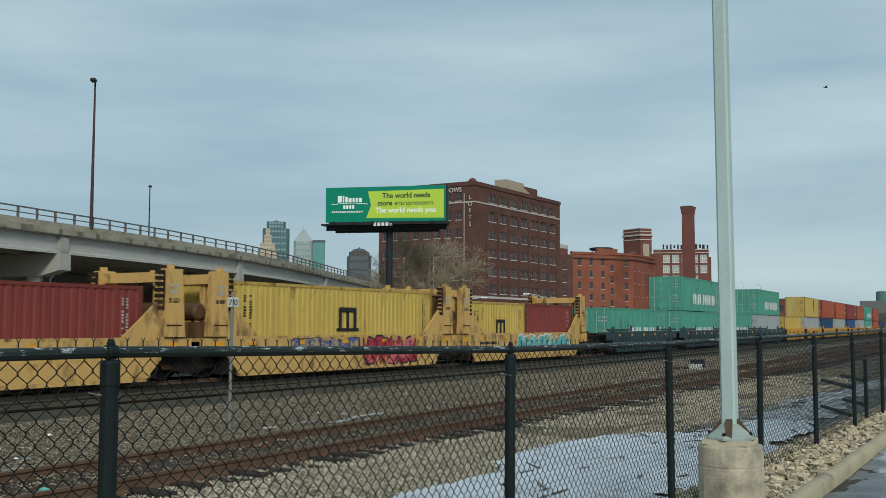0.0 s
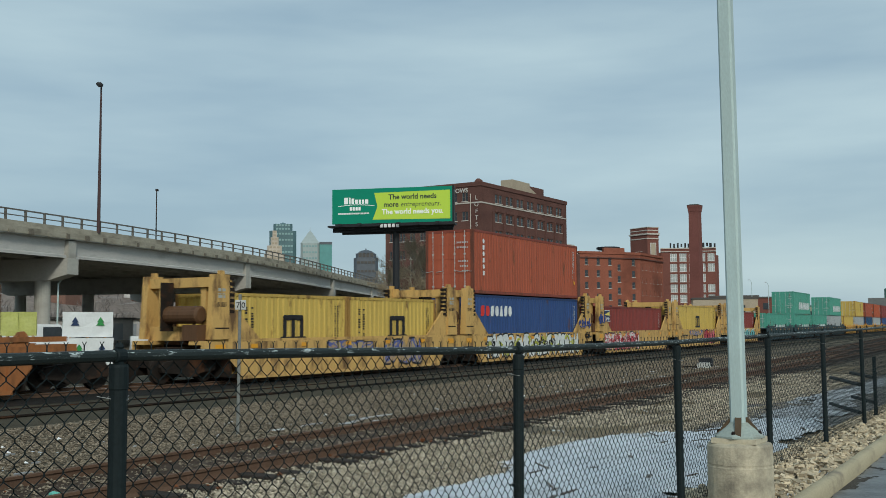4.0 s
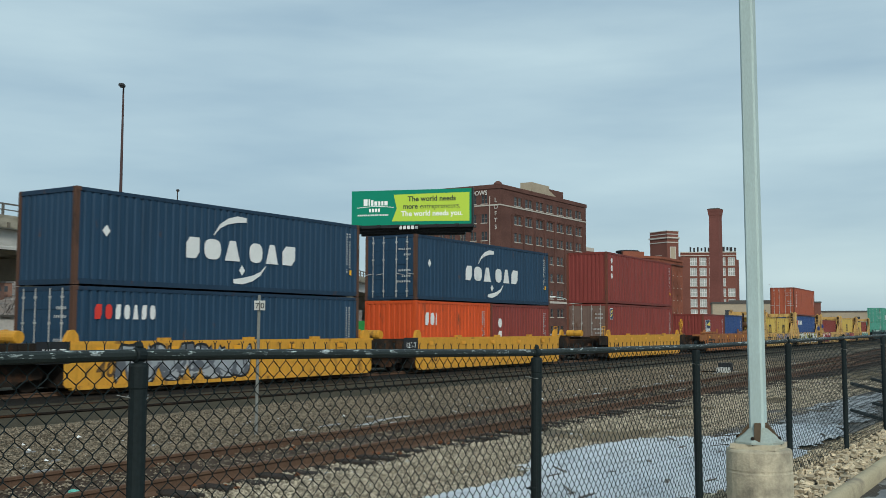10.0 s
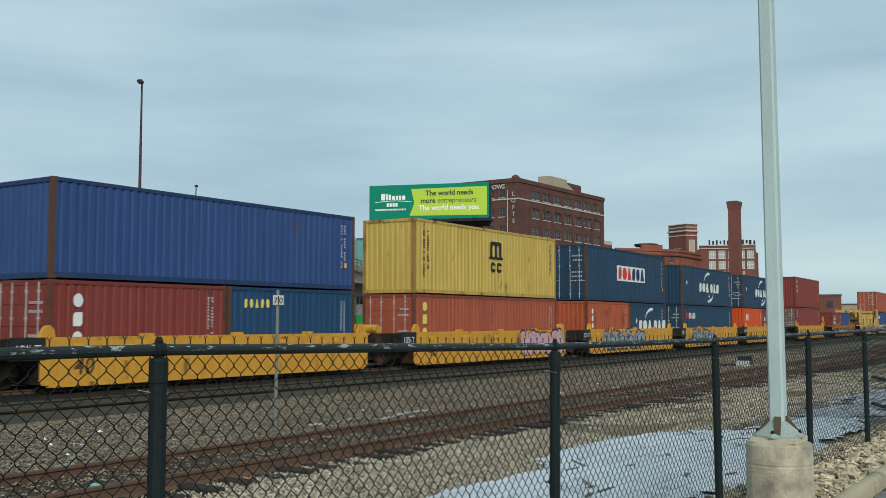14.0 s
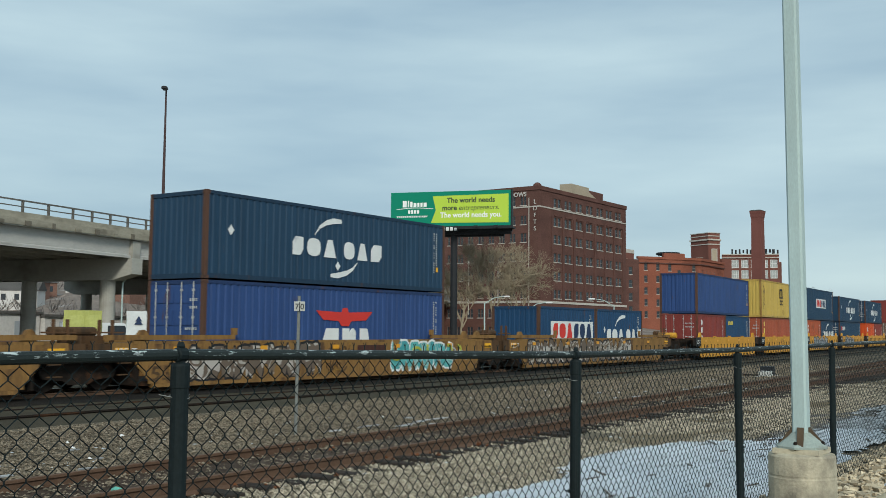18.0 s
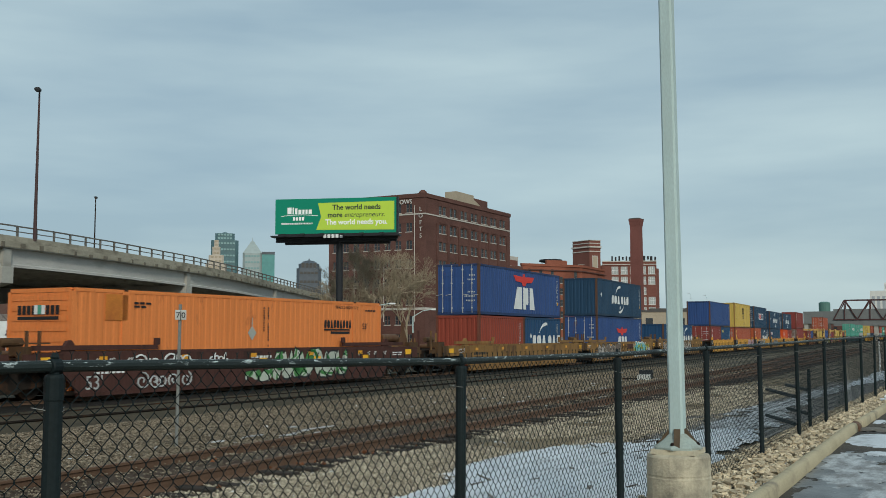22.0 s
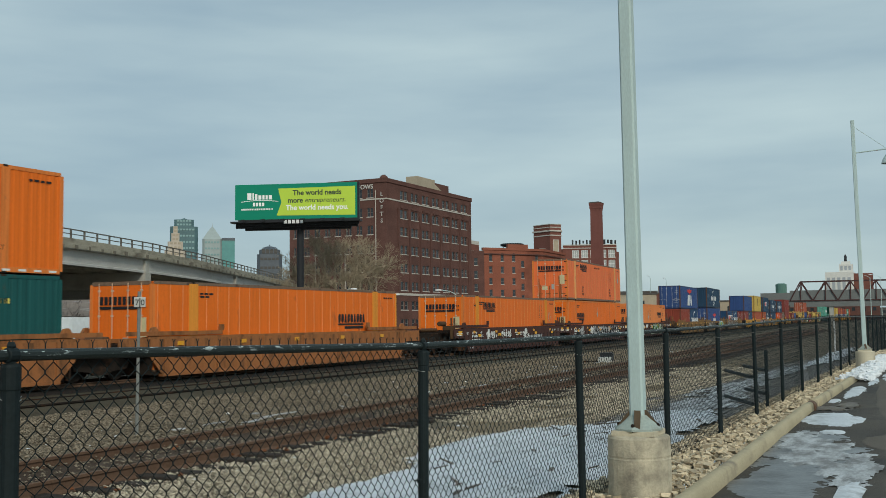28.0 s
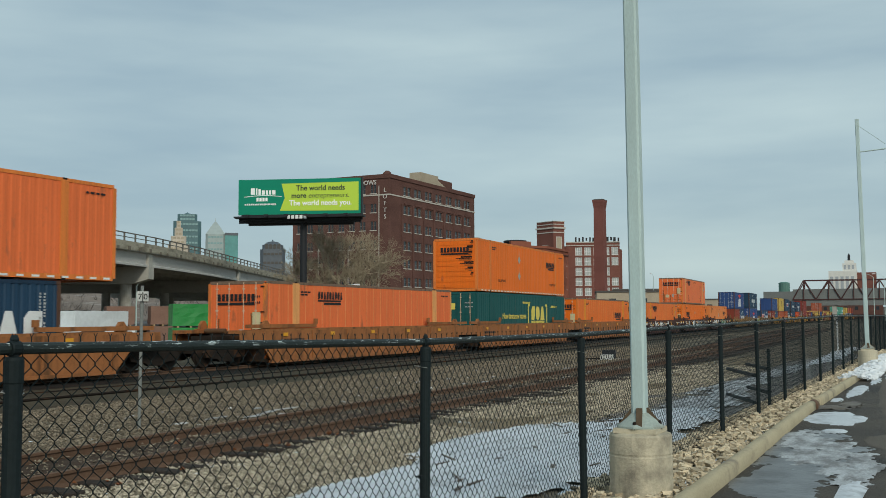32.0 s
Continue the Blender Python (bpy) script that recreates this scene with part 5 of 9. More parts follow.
def deco_hauler(xs, zs, k=1.0, stripes=False, tall=True, diamonds=((0.1, 0.62),), patch=False, plain_end=False):
    """Black trade block with an underline, small print, grey diamonds, and the papers on the rear doors."""
    def f(t, L, w, h, y):
        for x, z in zip(xs, zs):
            block_name(t, x, y, z, (0.2 * k,) * 9, 0.34 * k, C_BLACK, 0.035 * k)
            flat_shape(rect(0, 1.95 * k, -0.10 * k, -0.03 * k), C_BLACK, t, x, y, z, "trade_mark")
            flat_shape(rect(0.5 * k, 1.95 * k, -0.24 * k, -0.14 * k), C_BLACK, t, x, y, z, "trade_mark")
        for x, z in diamonds:
            flat_shape([(0, -0.25), (0.23, 0), (0, 0.25), (-0.23, 0)], C_GREYGREEN, t, x, y, h * z, "placard")
            flat_shape(rect(-0.02, 0.02, 0.24, 0.52), C_GREYGREEN, t, x, y, h * z, "placard_holder")
        bars(t, L - 1.2, y, h - 0.3, ((0.8, 0.06),), C_BLACK, False, 3)
        bars(t, -L + 2.3, y, h - 0.35, ((0.7, 0.06), (0.5, 0.06)), C_BLACK, False, 5)
        if tall:
            for x in (-L + 3.75, 4.0):
                for i, q in enumerate(("TOP", "LIFT", "ONLY")):
                    words(q, 0.25, C_BLACK, t, pose(x, y - 0.003, 0.86 - 0.23 * i, 90), "black handling note", "LEFT", 0.002)
            bars(t, 4.15, y, 2.35, ((0.75, 0.09), ), C_BLACK, True, 6)
            bars(t, 4.75, y, 2.3, ((1.0, 0.06), ), C_BLACK, True, 7)
            words("STACK 2-HIGH ONLY", 0.17, C_BLACK, t, pose(-0.6, y - 0.003, h - 0.42, 90), "black handling note", "LEFT", 0.002)
        if stripes:
            bm = bmesh.new()
            for i in range(30):
                box(bm, -L + 0.6 + i * 0.52, -L + 0.85 + i * 0.52, -0.005, 0, 0.06, 0.12)
            o = tagged(part("reflective_tape", bm, C_WHITE, t), kind="stuff")
            o.matrix_basis = pose(0, y - 0.002, 0)
        # trade block on the rear end
        bm = bmesh.new()
        for i in range(9):
            a = w - 0.45 - i * 0.19
            box(bm, -0.006, 0, a - 0.14, a, 0, 0.26)
        box(bm, -0.006, 0, w - 2.1, w - 0.45, -0.14, -0.05)
        o = part("trade_mark", bm, C_BLACK, t)
        o.matrix_basis = pose(-L - 0.018, 0, h - 0.75)
        if patch:
            for i, m in enumerate((C_WHITE, P_GREEN, C_WHITE)):
                a = w - 1.12 - i * 0.15
                part("patch", boxes((-L - 0.03, -L - 0.024, a - 0.14, a, h - 0.74, h - 0.48)), m, t, "white and green patch over the trade mark")
        if plain_end:
            return
        worn = "faded" in t["label"]
        for sy in (-1,):
            for z in ((0.28, 0.85, 1.35, 1.75, h - 0.22) if worn else ()):
                part("hinge", boxes((-L - 0.028, -L - 0.012, sy * (w - 0.14) - 0.08, sy * (w - 0.14) + 0.08, z - 0.025, z + 0.025)), M_STEELDARK, t)
        for a, c, z, q in ((-w + 0.22, -w + 0.58, 1.12, 0.62), (w - 1.12, w - 0.72, 0.72, 0.26), (-0.32, -0.12, 0.75, 0.36)):
            part("placard", boxes((-L - 0.02, -L - 0.012, a, c, z, z + q)), C_PAPER if a != -0.32 else C_GREYGREEN, t, "pale paper placard on the door")
        for i in range(4):
            a = w - 0.45 - i * 0.55
            part("handle_scrape", boxes((-L - 0.018, -L - 0.012, a - 0.32, a, 0.42, 0.47)), C_SOOTY, t, "black scrape under a door handle")
        for a, q in ((w - 0.62, 1.1), (w - 0.50, 1.5), (-w + 0.62, 1.7), (-w + 0.50, 1.2), (0.02, 1.0)) if worn else ():
            part("soot_streak", boxes((-L - 0.016, -L - 0.010, a - 0.03, a + 0.03, 0.12, q)), C_SOOTY, t, "dark soot streak down the door")
    return f


def deco_railco(t, L, w, h, y):
    """Yellow bracketed emblem and a slogan on dark green."""
    for x, q in ((0.35, 1), (4.05, -1)):
        flat_shape(rect(0, 0.14, 1.0, 2.32), C_YEL, t, x, y, 0, "trade_mark")
        flat_shape(rect(0.14 * (q > 0) - 0.26 * (q < 0), 0.40 * (q > 0), 2.19, 2.32), C_YEL, t, x, y, 0, "trade_mark")
    block_name(t, 0.95, y, 1.33, (0.82, 0.78, 0.92), 0.85, C_YEL, 0.10)
    bars(t, 1.0, y, 1.28, ((2.6, 0.14),), C_YEL, False, 8)
    words("How tomorrow moves", 0.50, C_YEL, t, pose(-4.2, y - 0.003, 1.42, 90), "yellow slogan in slanted letters", "LEFT", 0.002, 0.008, 4.2, 0.15)
    bars(t, -0.6, y, 2.45, ((1.4, 0.12),), C_YEL, False, 2)
    bars(t, 5.0, y, 2.25, ((1.3, 0.14),), C_YEL, False, 2)
    bm = bmesh.new()
    for i in range(3):
        a = w - 0.30 - i * 0.36
        box(bm, -0.006, 0, a - 0.28, a, 0, 0.34)
    o = part("trade_mark", bm, C_YEL, t)
    o.matrix_basis = pose(-L - 0.03, 0, h - 0.95)


M_DOORBROWN = paint("rusty_brown_equipment_paint", (0.115, 0.06, 0.03), 0.4)


# ---- well wagons ----
def side_frame(parent, x):
    """One bogie: two side frames, springs and four wheels."""
    bogie = new("bogie")
    bogie.parent = parent
    bogie.matrix_basis = pose(x, 0, 0)
    for sy in (-1, 1):
        bm = bmesh.new()
        plate(bm, [(-1.15, 0.52), (-1.05, 0.36), (-0.45, 0.30), (-0.3, 0.20), (0.3, 0.20), (0.45, 0.30), (1.05, 0.36), (1.15, 0.52), (0.95, 0.66), (0.35, 0.74), (-0.35, 0.74), (-0.95, 0.66)], sy * 1.0 - 0.06, sy * 1.0 + 0.06)
        part("bogie_side_frame", bm, M_STEELDARK, bogie)
        for dx in (-0.85, 0.85):
            bm = bmesh.new()
            lathe(bm, [(0.10, -0.10), (0.14, -0.06), (0.42, -0.05), (0.42, 0.05), (0.45, 0.055), (0.45, 0.075), (0.12, 0.08)], 20, pose(dx, sy * 0.75, 0.44, 90 * sy, 0, 0))
            part("wheel", bm, M_STEELDARK, bogie)
    bm = boxes((-0.2, 0.2, -1.0, 1.0, 0.45, 0.70))
    part("bolster", bm, M_STEELDARK, bogie)
    return bogie


GRAFFITI = {}


def graffiti_mat(name, colours, scale):
    if name in GRAFFITI:
        return GRAFFITI[name]
    m = bpy.data.materials.new(name)
    m.use_nodes = True
    n, l = m.node_tree.nodes, m.node_tree.links
    b = n["Principled BSDF"]
    b.inputs["Roughness"].default_value = 0.6
    co = n.new("ShaderNodeTexCoord")
    mp = n.new("ShaderNodeMapping")
    mp.inputs["Scale"].default_value = (0.8, 1, 1.0)
    ns = n.new("ShaderNodeTexNoise")
    ns.inputs["Scale"].default_value, ns.inputs["Detail"].default_value, ns.inputs["Distortion"].default_value = scale, 1.0, 1.6
    rp = n.new("ShaderNodeValToRGB")
    rp.color_ramp.interpolation = "CONSTANT"
    el = rp.color_ramp.elements
    el[0].color, el[0].position = (*colours[0], 1), 0.0
    for i, c in enumerate(colours[1:]):
        e = el[1] if i == 0 else el.new(0.5)
        e.position, e.color = 0.34 + 0.34 * i / max(1, len(colours) - 1), (*c, 1)
    l.new(co.outputs["Object"], mp.inputs["Vector"])
    l.new(mp.outputs["Vector"], ns.inputs["Vector"])
    l.new(ns.outputs["Fac"], rp.inputs["Fac"])
    l.new(rp.outputs["Color"], b.inputs["Base Color"])
    GRAFFITI[name] = m
    return m


G_LIME = mat("yellow_green_spray_paint", (0.42, 0.44, 0.07), 0.7, 0, 0.2, 3, 0, 30)
G_DKGREEN = mat("dark_green_spray_paint", (0.02, 0.13, 0.035), 0.7, 0, 0.2, 3, 0, 30)
G_PINK = graffiti_mat("pink_graffiti_paint", ((0.52, 0.30, 0.36), (0.58, 0.38, 0.44), (0.48, 0.26, 0.33), (0.56, 0.34, 0.40)), 1.5)
G_RED = graffiti_mat("red_graffiti_paint", ((0.34, 0.02, 0.035), (0.42, 0.03, 0.05), (0.30, 0.015, 0.03), (0.55, 0.12, 0.15)), 1.6)
G_WHITE = graffiti_mat("white_and_black_graffiti_paint", ((0.42, 0.42, 0.10), (0.58, 0.61, 0.60), (0.66, 0.68, 0.67), (0.60, 0.63, 0.62), (0.10, 0.16, 0.22)), 1.5)
G_SILVER = graffiti_mat("silver_and_pale_pink_graffiti_paint", ((0.17, 0.17, 0.17), (0.36, 0.37, 0.37), (0.20, 0.20, 0.20), (0.32, 0.25, 0.26), (0.15, 0.15, 0.155)), 2.2)
G_GREY = graffiti_mat("grey_graffiti_paint", ((0.20, 0.22, 0.24), (0.30, 0.33, 0.36), (0.10, 0.11, 0.13), (0.34, 0.36, 0.38)), 1.3)
G_BROWN = graffiti_mat("grey_brown_graffiti_paint", ((0.16, 0.115, 0.075), (0.40, 0.37, 0.33), (0.13, 0.095, 0.07), (0.44, 0.41, 0.38), (0.17, 0.12, 0.075)), 1.5)
G_TEAL = graffiti_mat("turquoise_graffiti_paint", ((0.06, 0.36, 0.38), (0.30, 0.48, 0.46), (0.05, 0.30, 0.33), (0.10, 0.40, 0.40)), 1.6)
G_GREEN = graffiti_mat("green_and_white_graffiti_paint", ((0.50, 0.52, 0.46), (0.05, 0.20, 0.05), (0.46, 0.50, 0.43), (0.40, 0.44, 0.38)), 1.4)
G_BLUE = graffiti_mat("blue_graffiti_paint", ((0.10, 0.11, 0.25), (0.40, 0.30, 0.16), (0.08, 0.10, 0.30), (0.36, 0.25, 0.14)), 1.8)
G_FIRE = graffiti_mat("white_red_yellow_graffiti_paint", ((0.62, 0.58, 0.57), (0.62, 0.46, 0.48), (0.66, 0.64, 0.62), (0.45, 0.05, 0.07), (0.66, 0.64, 0.60), (0.60, 0.42, 0.06)), 2.0)


def graffiti(parent, x0, x1, z0, z1, material, seed):
    """A sprayed name: a run of fat outlined shapes that spell nothing."""
    r = random.Random(seed)
    fill, edge = bmesh.new(), bmesh.new()
    x, i = x0, 0
    while x < x1:
        w = r.uniform(0.45, 0.8)
        a, b = z0 + r.uniform(-0.02, 0.08), z1 + r.uniform(-0.1, 0.06)
        cx, cz = x + w / 2, (a + b) / 2
        notch, side = r.choice((-1, 1)), r.uniform(-0.25, 0.25)
        lean = r.uniform(-0.18, 0.18)
        pts = []
        for k in range(20):
            q = 2 * math.pi * k / 20
            e = 1 + r.uniform(-0.05, 0.05)
            px, pz = math.copysign(abs(math.cos(q)) ** 0.5, math.cos(q)) * w * 0.52 * e, math.copysign(abs(math.sin(q)) ** 0.5, math.sin(q)) * (b - a) / 2 * e
            if abs(math.cos(q) - side) < 0.17 and math.sin(q) * notch > 0:
                pz *= 0.25
            pts.append((px + lean * pz, pz))
        for bm, f, d in ((edge, 1.07, 0.002 + 0.0006 * (i % 5)), (fill, 0.93, 0.006 + 0.0006 * (i % 5))):
            plate(bm, [(cx + p * f, cz + q * f) for p, q in pts], -d, 0.0)
        x += w * 0.9
        i += 1
    colour = material.name.replace("_graffiti_paint", "").replace("_", " ")
    for nm, bm, m, lab in (("graffiti_outline", edge, C_BLACK if material is not G_TEAL else C_WHITE, "sprayed outline round " + colour + " graffiti"), ("graffiti", fill, material, "sprayed graffiti in " + colour)):
        bmesh.ops.recalc_face_normals(bm, faces=bm.faces[:])
        o = part(nm, bm, m, parent)
        tagged(o, lab, kind="stuff")
        o.matrix_basis = pose(0, -1.512, 0)
    return o


def scrawl(parent, x0, x1, z0, z1, material, seed, y=-1.512):
    """A thin sprayed tag: one looping line that spells nothing."""
    r = random.Random(seed)
    n = max(3, int((x1 - x0) / 0.34))
    pts = []
    for k in range(n * 9 + 1):
        u = k / 9
        a = z0 + (z1 - z0) * (0.5 + 0.46 * math.sin(u * 2 * math.pi) * (0.75 + 0.25 * math.sin(u * 1.7 + seed)))
        pts.append((x0 + (x1 - x0) * u / n + 0.17 * math.cos(u * 2 * math.pi + r.uniform(-0.2, 0.2)), -0.004, a))
    bm = bmesh.new()
    for p, q in zip(pts, pts[1:]):
        tube(bm, p, q, 0.026, n=4, caps=False)
    for k in range(3):
        p = r.uniform(x0, x1)
        tube(bm, (p, -0.004, z0 - 0.02), (p + 0.12, -0.004, z1 + 0.08), 0.022, n=4)
    o = part("graffiti_tag", bm, material, parent)
    tagged(o, "thin sprayed graffiti tag in one looping line", kind="stuff")
    o.matrix_basis = pose(0, y, 0)


def curls(parent, x0, x1, z0, z1, material, seed, step=0.0):
    """Sprayed black or coloured spirals and hooks inside a run of fat letters."""
    r = random.Random(seed)
    bm = bmesh.new()
    x = x0
    while x < x1:
        cx, cz, big = x + r.uniform(0.1, 0.3), r.uniform(z0 + 0.2, z1 - 0.2), r.uniform(0.14, 0.26)
        turn, a0 = r.choice((-1, 1)), r.uniform(0, 6.28)
        pts = []
        for k in range(22):
            u = k / 21
            q, a = big * (1.15 - u), a0 + turn * u * 9.0
            pts.append(Vector((cx + 1.15 * q * math.cos(a), -0.004, min(z1 + 0.05, max(z0 - 0.04, cz + q * math.sin(a))))))
        if step:
            pts = pts[:8]
        for p, q in zip(pts, pts[1:]):
            tube(bm, p, q, 0.030 if not step else 0.06, n=4, caps=False)
        x += r.uniform(0.34, 0.62) * (2 if step else 1)
    o = part("graffiti_curl", bm, material, parent)
    tagged(o, "sprayed curls inside the graffiti letters", kind="stuff")
    o.matrix_basis = pose(0, -1.512 - (0.006 if step else 0.012), 0)


def wagon(length, paint_mat, label, bulkhead=False, bogies=(-1, 1), deco=None, number="", wheel=False, pitch=None, free=0):
    """One well unit. length: of the well; the origin is at rail level under its middle. free: the end that is coupled, not joined."""
    t = thing("well_wagon", label, "rail wagon", None, "wagons of the train")
    L, W = length / 2, 1.50
    half = (pitch / 2 if pitch else L + 1.9)
    square = paint_mat is W_YEL
    end_mat = M_STEELDARK if square else paint_mat
    for sy in (-1, 1):
        bm = bmesh.new()
        y0, y1 = sorted((sy * W, sy * (W - 0.03)))
        c = 0.08 if square else 0.55
        plate(bm, [(-L - 0.2, 0.12 + c), (-L - 0.2 + c, 0.12), (L + 0.2 - c, 0.12), (L + 0.2, 0.12 + c), (L + 0.2, 1.22), (-L - 0.2, 1.22)], y0, y1)
        part("side_sill", bm, paint_mat, t)
        bm = bmesh.new()
        y0, y1 = sorted((sy * (W + 0.0), sy * (W - 0.16)))
        box(bm, -L - 0.3, L + 0.3, y0, y1, 1.22, 1.30)
        y0, y1 = sorted((sy * (W + 0.03), sy * (W - 0.14)))
        box(bm, -L + 0.35 - 0.3 * square, L - 0.35 + 0.3 * square, y0, y1, 0.06, 0.16)
        part("top_chord", bm, paint_mat, t)
        bm = bmesh.new()
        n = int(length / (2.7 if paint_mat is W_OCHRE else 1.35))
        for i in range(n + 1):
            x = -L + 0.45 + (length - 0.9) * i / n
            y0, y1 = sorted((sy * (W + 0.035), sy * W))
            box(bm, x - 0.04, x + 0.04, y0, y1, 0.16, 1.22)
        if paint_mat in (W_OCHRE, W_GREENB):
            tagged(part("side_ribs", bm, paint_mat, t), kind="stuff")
        else:
            bm.free()
            y0, y1 = sorted((sy * (W + 0.012), sy * W))
            part("side_fold", boxes((-L + 0.2, L - 0.2, y0, y1, 0.165, 0.66)), paint_mat, t)
    part("well_floor", boxes((-L, L, -1.3, 1.3, 0.10, 0.22)), M_STEELDARK, t)
    for sx in (-1, 1):
        joined = paint_mat in (W_BROWN, W_DARK)
        reach = L + 3.2 if sx == free else half - 0.06
        x0, x1 = sorted((sx * L, sx * (reach - 0.06)))
        bm = bmesh.new()
        box(bm, x0, x1, -0.55, 0.55, 0.72, 1.06)
        part("end_platform", bm, M_STEELDARK, t)
        w0, w1 = sorted((sx * (L + 0.04), sx * (L + 0.10)))
        part("well_end", boxes((w0, w1, -1.44, 1.44, 0.13, 1.21)), M_STEELDARK, t)
        deck = L + (2.0 if sx == free else 1.0 if joined else min(1.55, half - 0.06 - L))
        a0, a1 = sorted((sx * (L + 0.1), sx * deck))
        for sy in (-1, 1):
            bm = bmesh.new()
            y0, y1 = sorted((sy * 1.48, sy * 0.95))
            box(bm, a0, a1, y0, y1, 1.14, 1.26)
            y0, y1 = sorted((sy * 1.49, sy * 1.45))
            box(bm, a0, a1, y0, y1, 0.78, 1.15)
            part("end_deck", bm, end_mat, t)
            if paint_mat is W_BROWN and sy < 0:
                xx = sx * (L + 0.6)
                for z in (0.42, 0.72, 1.0):
                    part("step", boxes((xx - 0.2, xx + 0.2, -1.56, -1.50, z, z + 0.03)), W_SOILED, t)
                xx = sx * (deck - 0.35)
                part("label_plate", boxes((xx - 0.23, xx + 0.23, -1.499, -1.492, 0.93, 1.13)), C_AMBER, t, "orange reflective plate")
            if paint_mat in (W_BROWN, W_DARK) and sy < 0:
                b0, b1 = sorted((sx * deck, sx * min(reach, deck + 0.9)))
                part("end_bolster", boxes((b0, b1, -1.40, -1.28, 0.78, 1.22)), W_SOILED, t)
                part("end_gear", boxes((b0 + 0.12, b1 - 0.12, -1.36, -0.8, 1.22, 1.44)), W_SOILED, t)
                bm = bmesh.new()
                lathe(bm, [(0.10, -0.36), (0.125, -0.33), (0.125, 0.33), (0.10, 0.36)], 12, pose((b0 + b1) / 2, -0.7, 1.54, 0, 90, 0))
                part("brake_cylinder", bm, W_SOILED, t, "soiled brown brake cylinder")
                c0, c1 = sorted((sx * deck, sx * min(reach, deck + 0.5)))
                part("end_apron", boxes((c0, c1, -1.49, -1.45, 0.82, 1.24)), W_SOILED if paint_mat is W_BROWN else W_DARK, t)
                if paint_mat is W_DARK:
                    part("label_plate", boxes((sx * (deck - 0.3) - 0.24, sx * (deck - 0.3) + 0.24, -1.499, -1.492, 0.93, 1.15)), C_AMBER, t, "amber reflective plate")
                    bars(t, sx * (L + 0.8) - 0.4, -1.497, 1.05, ((0.8, 0.05), (0.7, 0.05)), C_WHITE, False, 9)
            if not wheel:
                continue
            bm = bmesh.new()
            xx = sx * (L + 0.75)
            for dx in (-0.22, 0.22):
                tube(bm, (xx + dx, sy * 1.42, 1.25), (xx + dx, sy * 1.42, 1.78), 0.02, n=6)
            for z in (1.42, 1.60, 1.77):
                tube(bm, (xx - 0.22, sy * 1.42, z), (xx + 0.22, sy * 1.42, z), 0.014, n=5)
            tagged(part("grab_ladder", bm, paint_mat if square else M_STEELDARK, t), kind="stuff")
        bm = bmesh.new()
        k = 1.0 if square else 0.55
        lathe(bm, [(0.16 * k, -0.45), (0.18 * k, -0.40), (0.18 * k, 0.40), (0.16 * k, 0.45)], 14, pose(sx * (L + 0.55), 0.35, 1.40 if square else 1.22, 90, 0, 0))
        part("air_tank", bm, paint_mat if square else M_DOORBROWN, t)
        if not square:
            if sx in bogies:
                side_frame(t, sx * half)
            continue
        if not (wheel and sx > 0):
            if sx in bogies:
                side_frame(t, sx * half)
            continue
        bm = bmesh.new()
        for k in range(12):
            a, b = 2 * math.pi * k / 12, 2 * math.pi * (k + 1) / 12
            p, q = (sx * (L + 1.75) + 0.30 * math.cos(a), -1.15, 2.02 + 0.30 * math.sin(a)), (sx * (L + 1.75) + 0.30 * math.cos(b), -1.15, 2.02 + 0.30 * math.sin(b))
            tube(bm, p, q, 0.026, n=6, caps=False)
            if k % 2 == 0:
                tube(bm, (sx * (L + 1.75), -1.15, 2.02), p, 0.018, n=5)
        box(bm, sx * (L + 1.75) - 0.1, sx * (L + 1.75) + 0.1, -1.12, -1.0, 1.9, 2.14)
        tube(bm, (sx * (L + 1.75), -1.08, 1.1), (sx * (L + 1.75), -1.08, 1.95), 0.05, n=6)
        part("brake_wheel", bm, W_YEL, t, "large yellow hand-brake wheel on a post")
        if sx in bogies:
            side_frame(t, sx * half)
    # guides that stand up along the well
    if not bulkhead:
        for sx in (-1, 1):
            for sy in (-1, 1):
                bm = bmesh.new()
                plate(bm, [(-0.24, 1.28), (0.20, 1.28), (0.16, 1.48), (0.05, 1.60), (-0.08, 1.58), (-0.18, 1.45)], sy * 1.40 - 0.06, sy * 1.40 + 0.06)
                o = part("corner_guide", bm, paint_mat, t)
                o.matrix_basis = pose(sx * (L - 0.05), 0, 0)
        if paint_mat in (W_BROWN, W_DARK):
            for sx in (-1, 1):
                xx = sx * (L + 0.45)
                if sx == free and paint_mat is W_DARK:
                    q = sx * (L + 1.95)
                    bm = bmesh.new()
                    plate(bm, [(q - 0.42, 1.20), (q + 0.42, 1.20), (q + 0.30, 1.62), (q + 0.12, 1.95), (q + 0.10, 2.25), (q - 0.06, 2.30), (q - 0.10, 1.9)], -1.10, -1.04)
                    bmesh.ops.recalc_face_normals(bm, faces=bm.faces[:])
                    part("end_gusset", bm, M_DOORBROWN, t)
                    bm = bmesh.new()
                    lathe(bm, [(0.12, -0.6), (0.17, -0.55), (0.17, 0.55), (0.12, 0.6)], 14, pose(sx * (L + 0.95), -0.95, 1.62, 0, 90, 0))
                    part("reservoir", bm, M_DOORBROWN, t, "rusty brown air reservoir")
                for dx in (2.66, 3.15) if sx == free else (0.75, 1.15):
                    part("end_post", boxes((sx * (L + dx) - 0.035, sx * (L + dx) + 0.035, -1.22, -1.15, 1.0, 1.85 + 0.1 * (dx > 3))), paint_mat if sx == free else M_DOORBROWN, t)
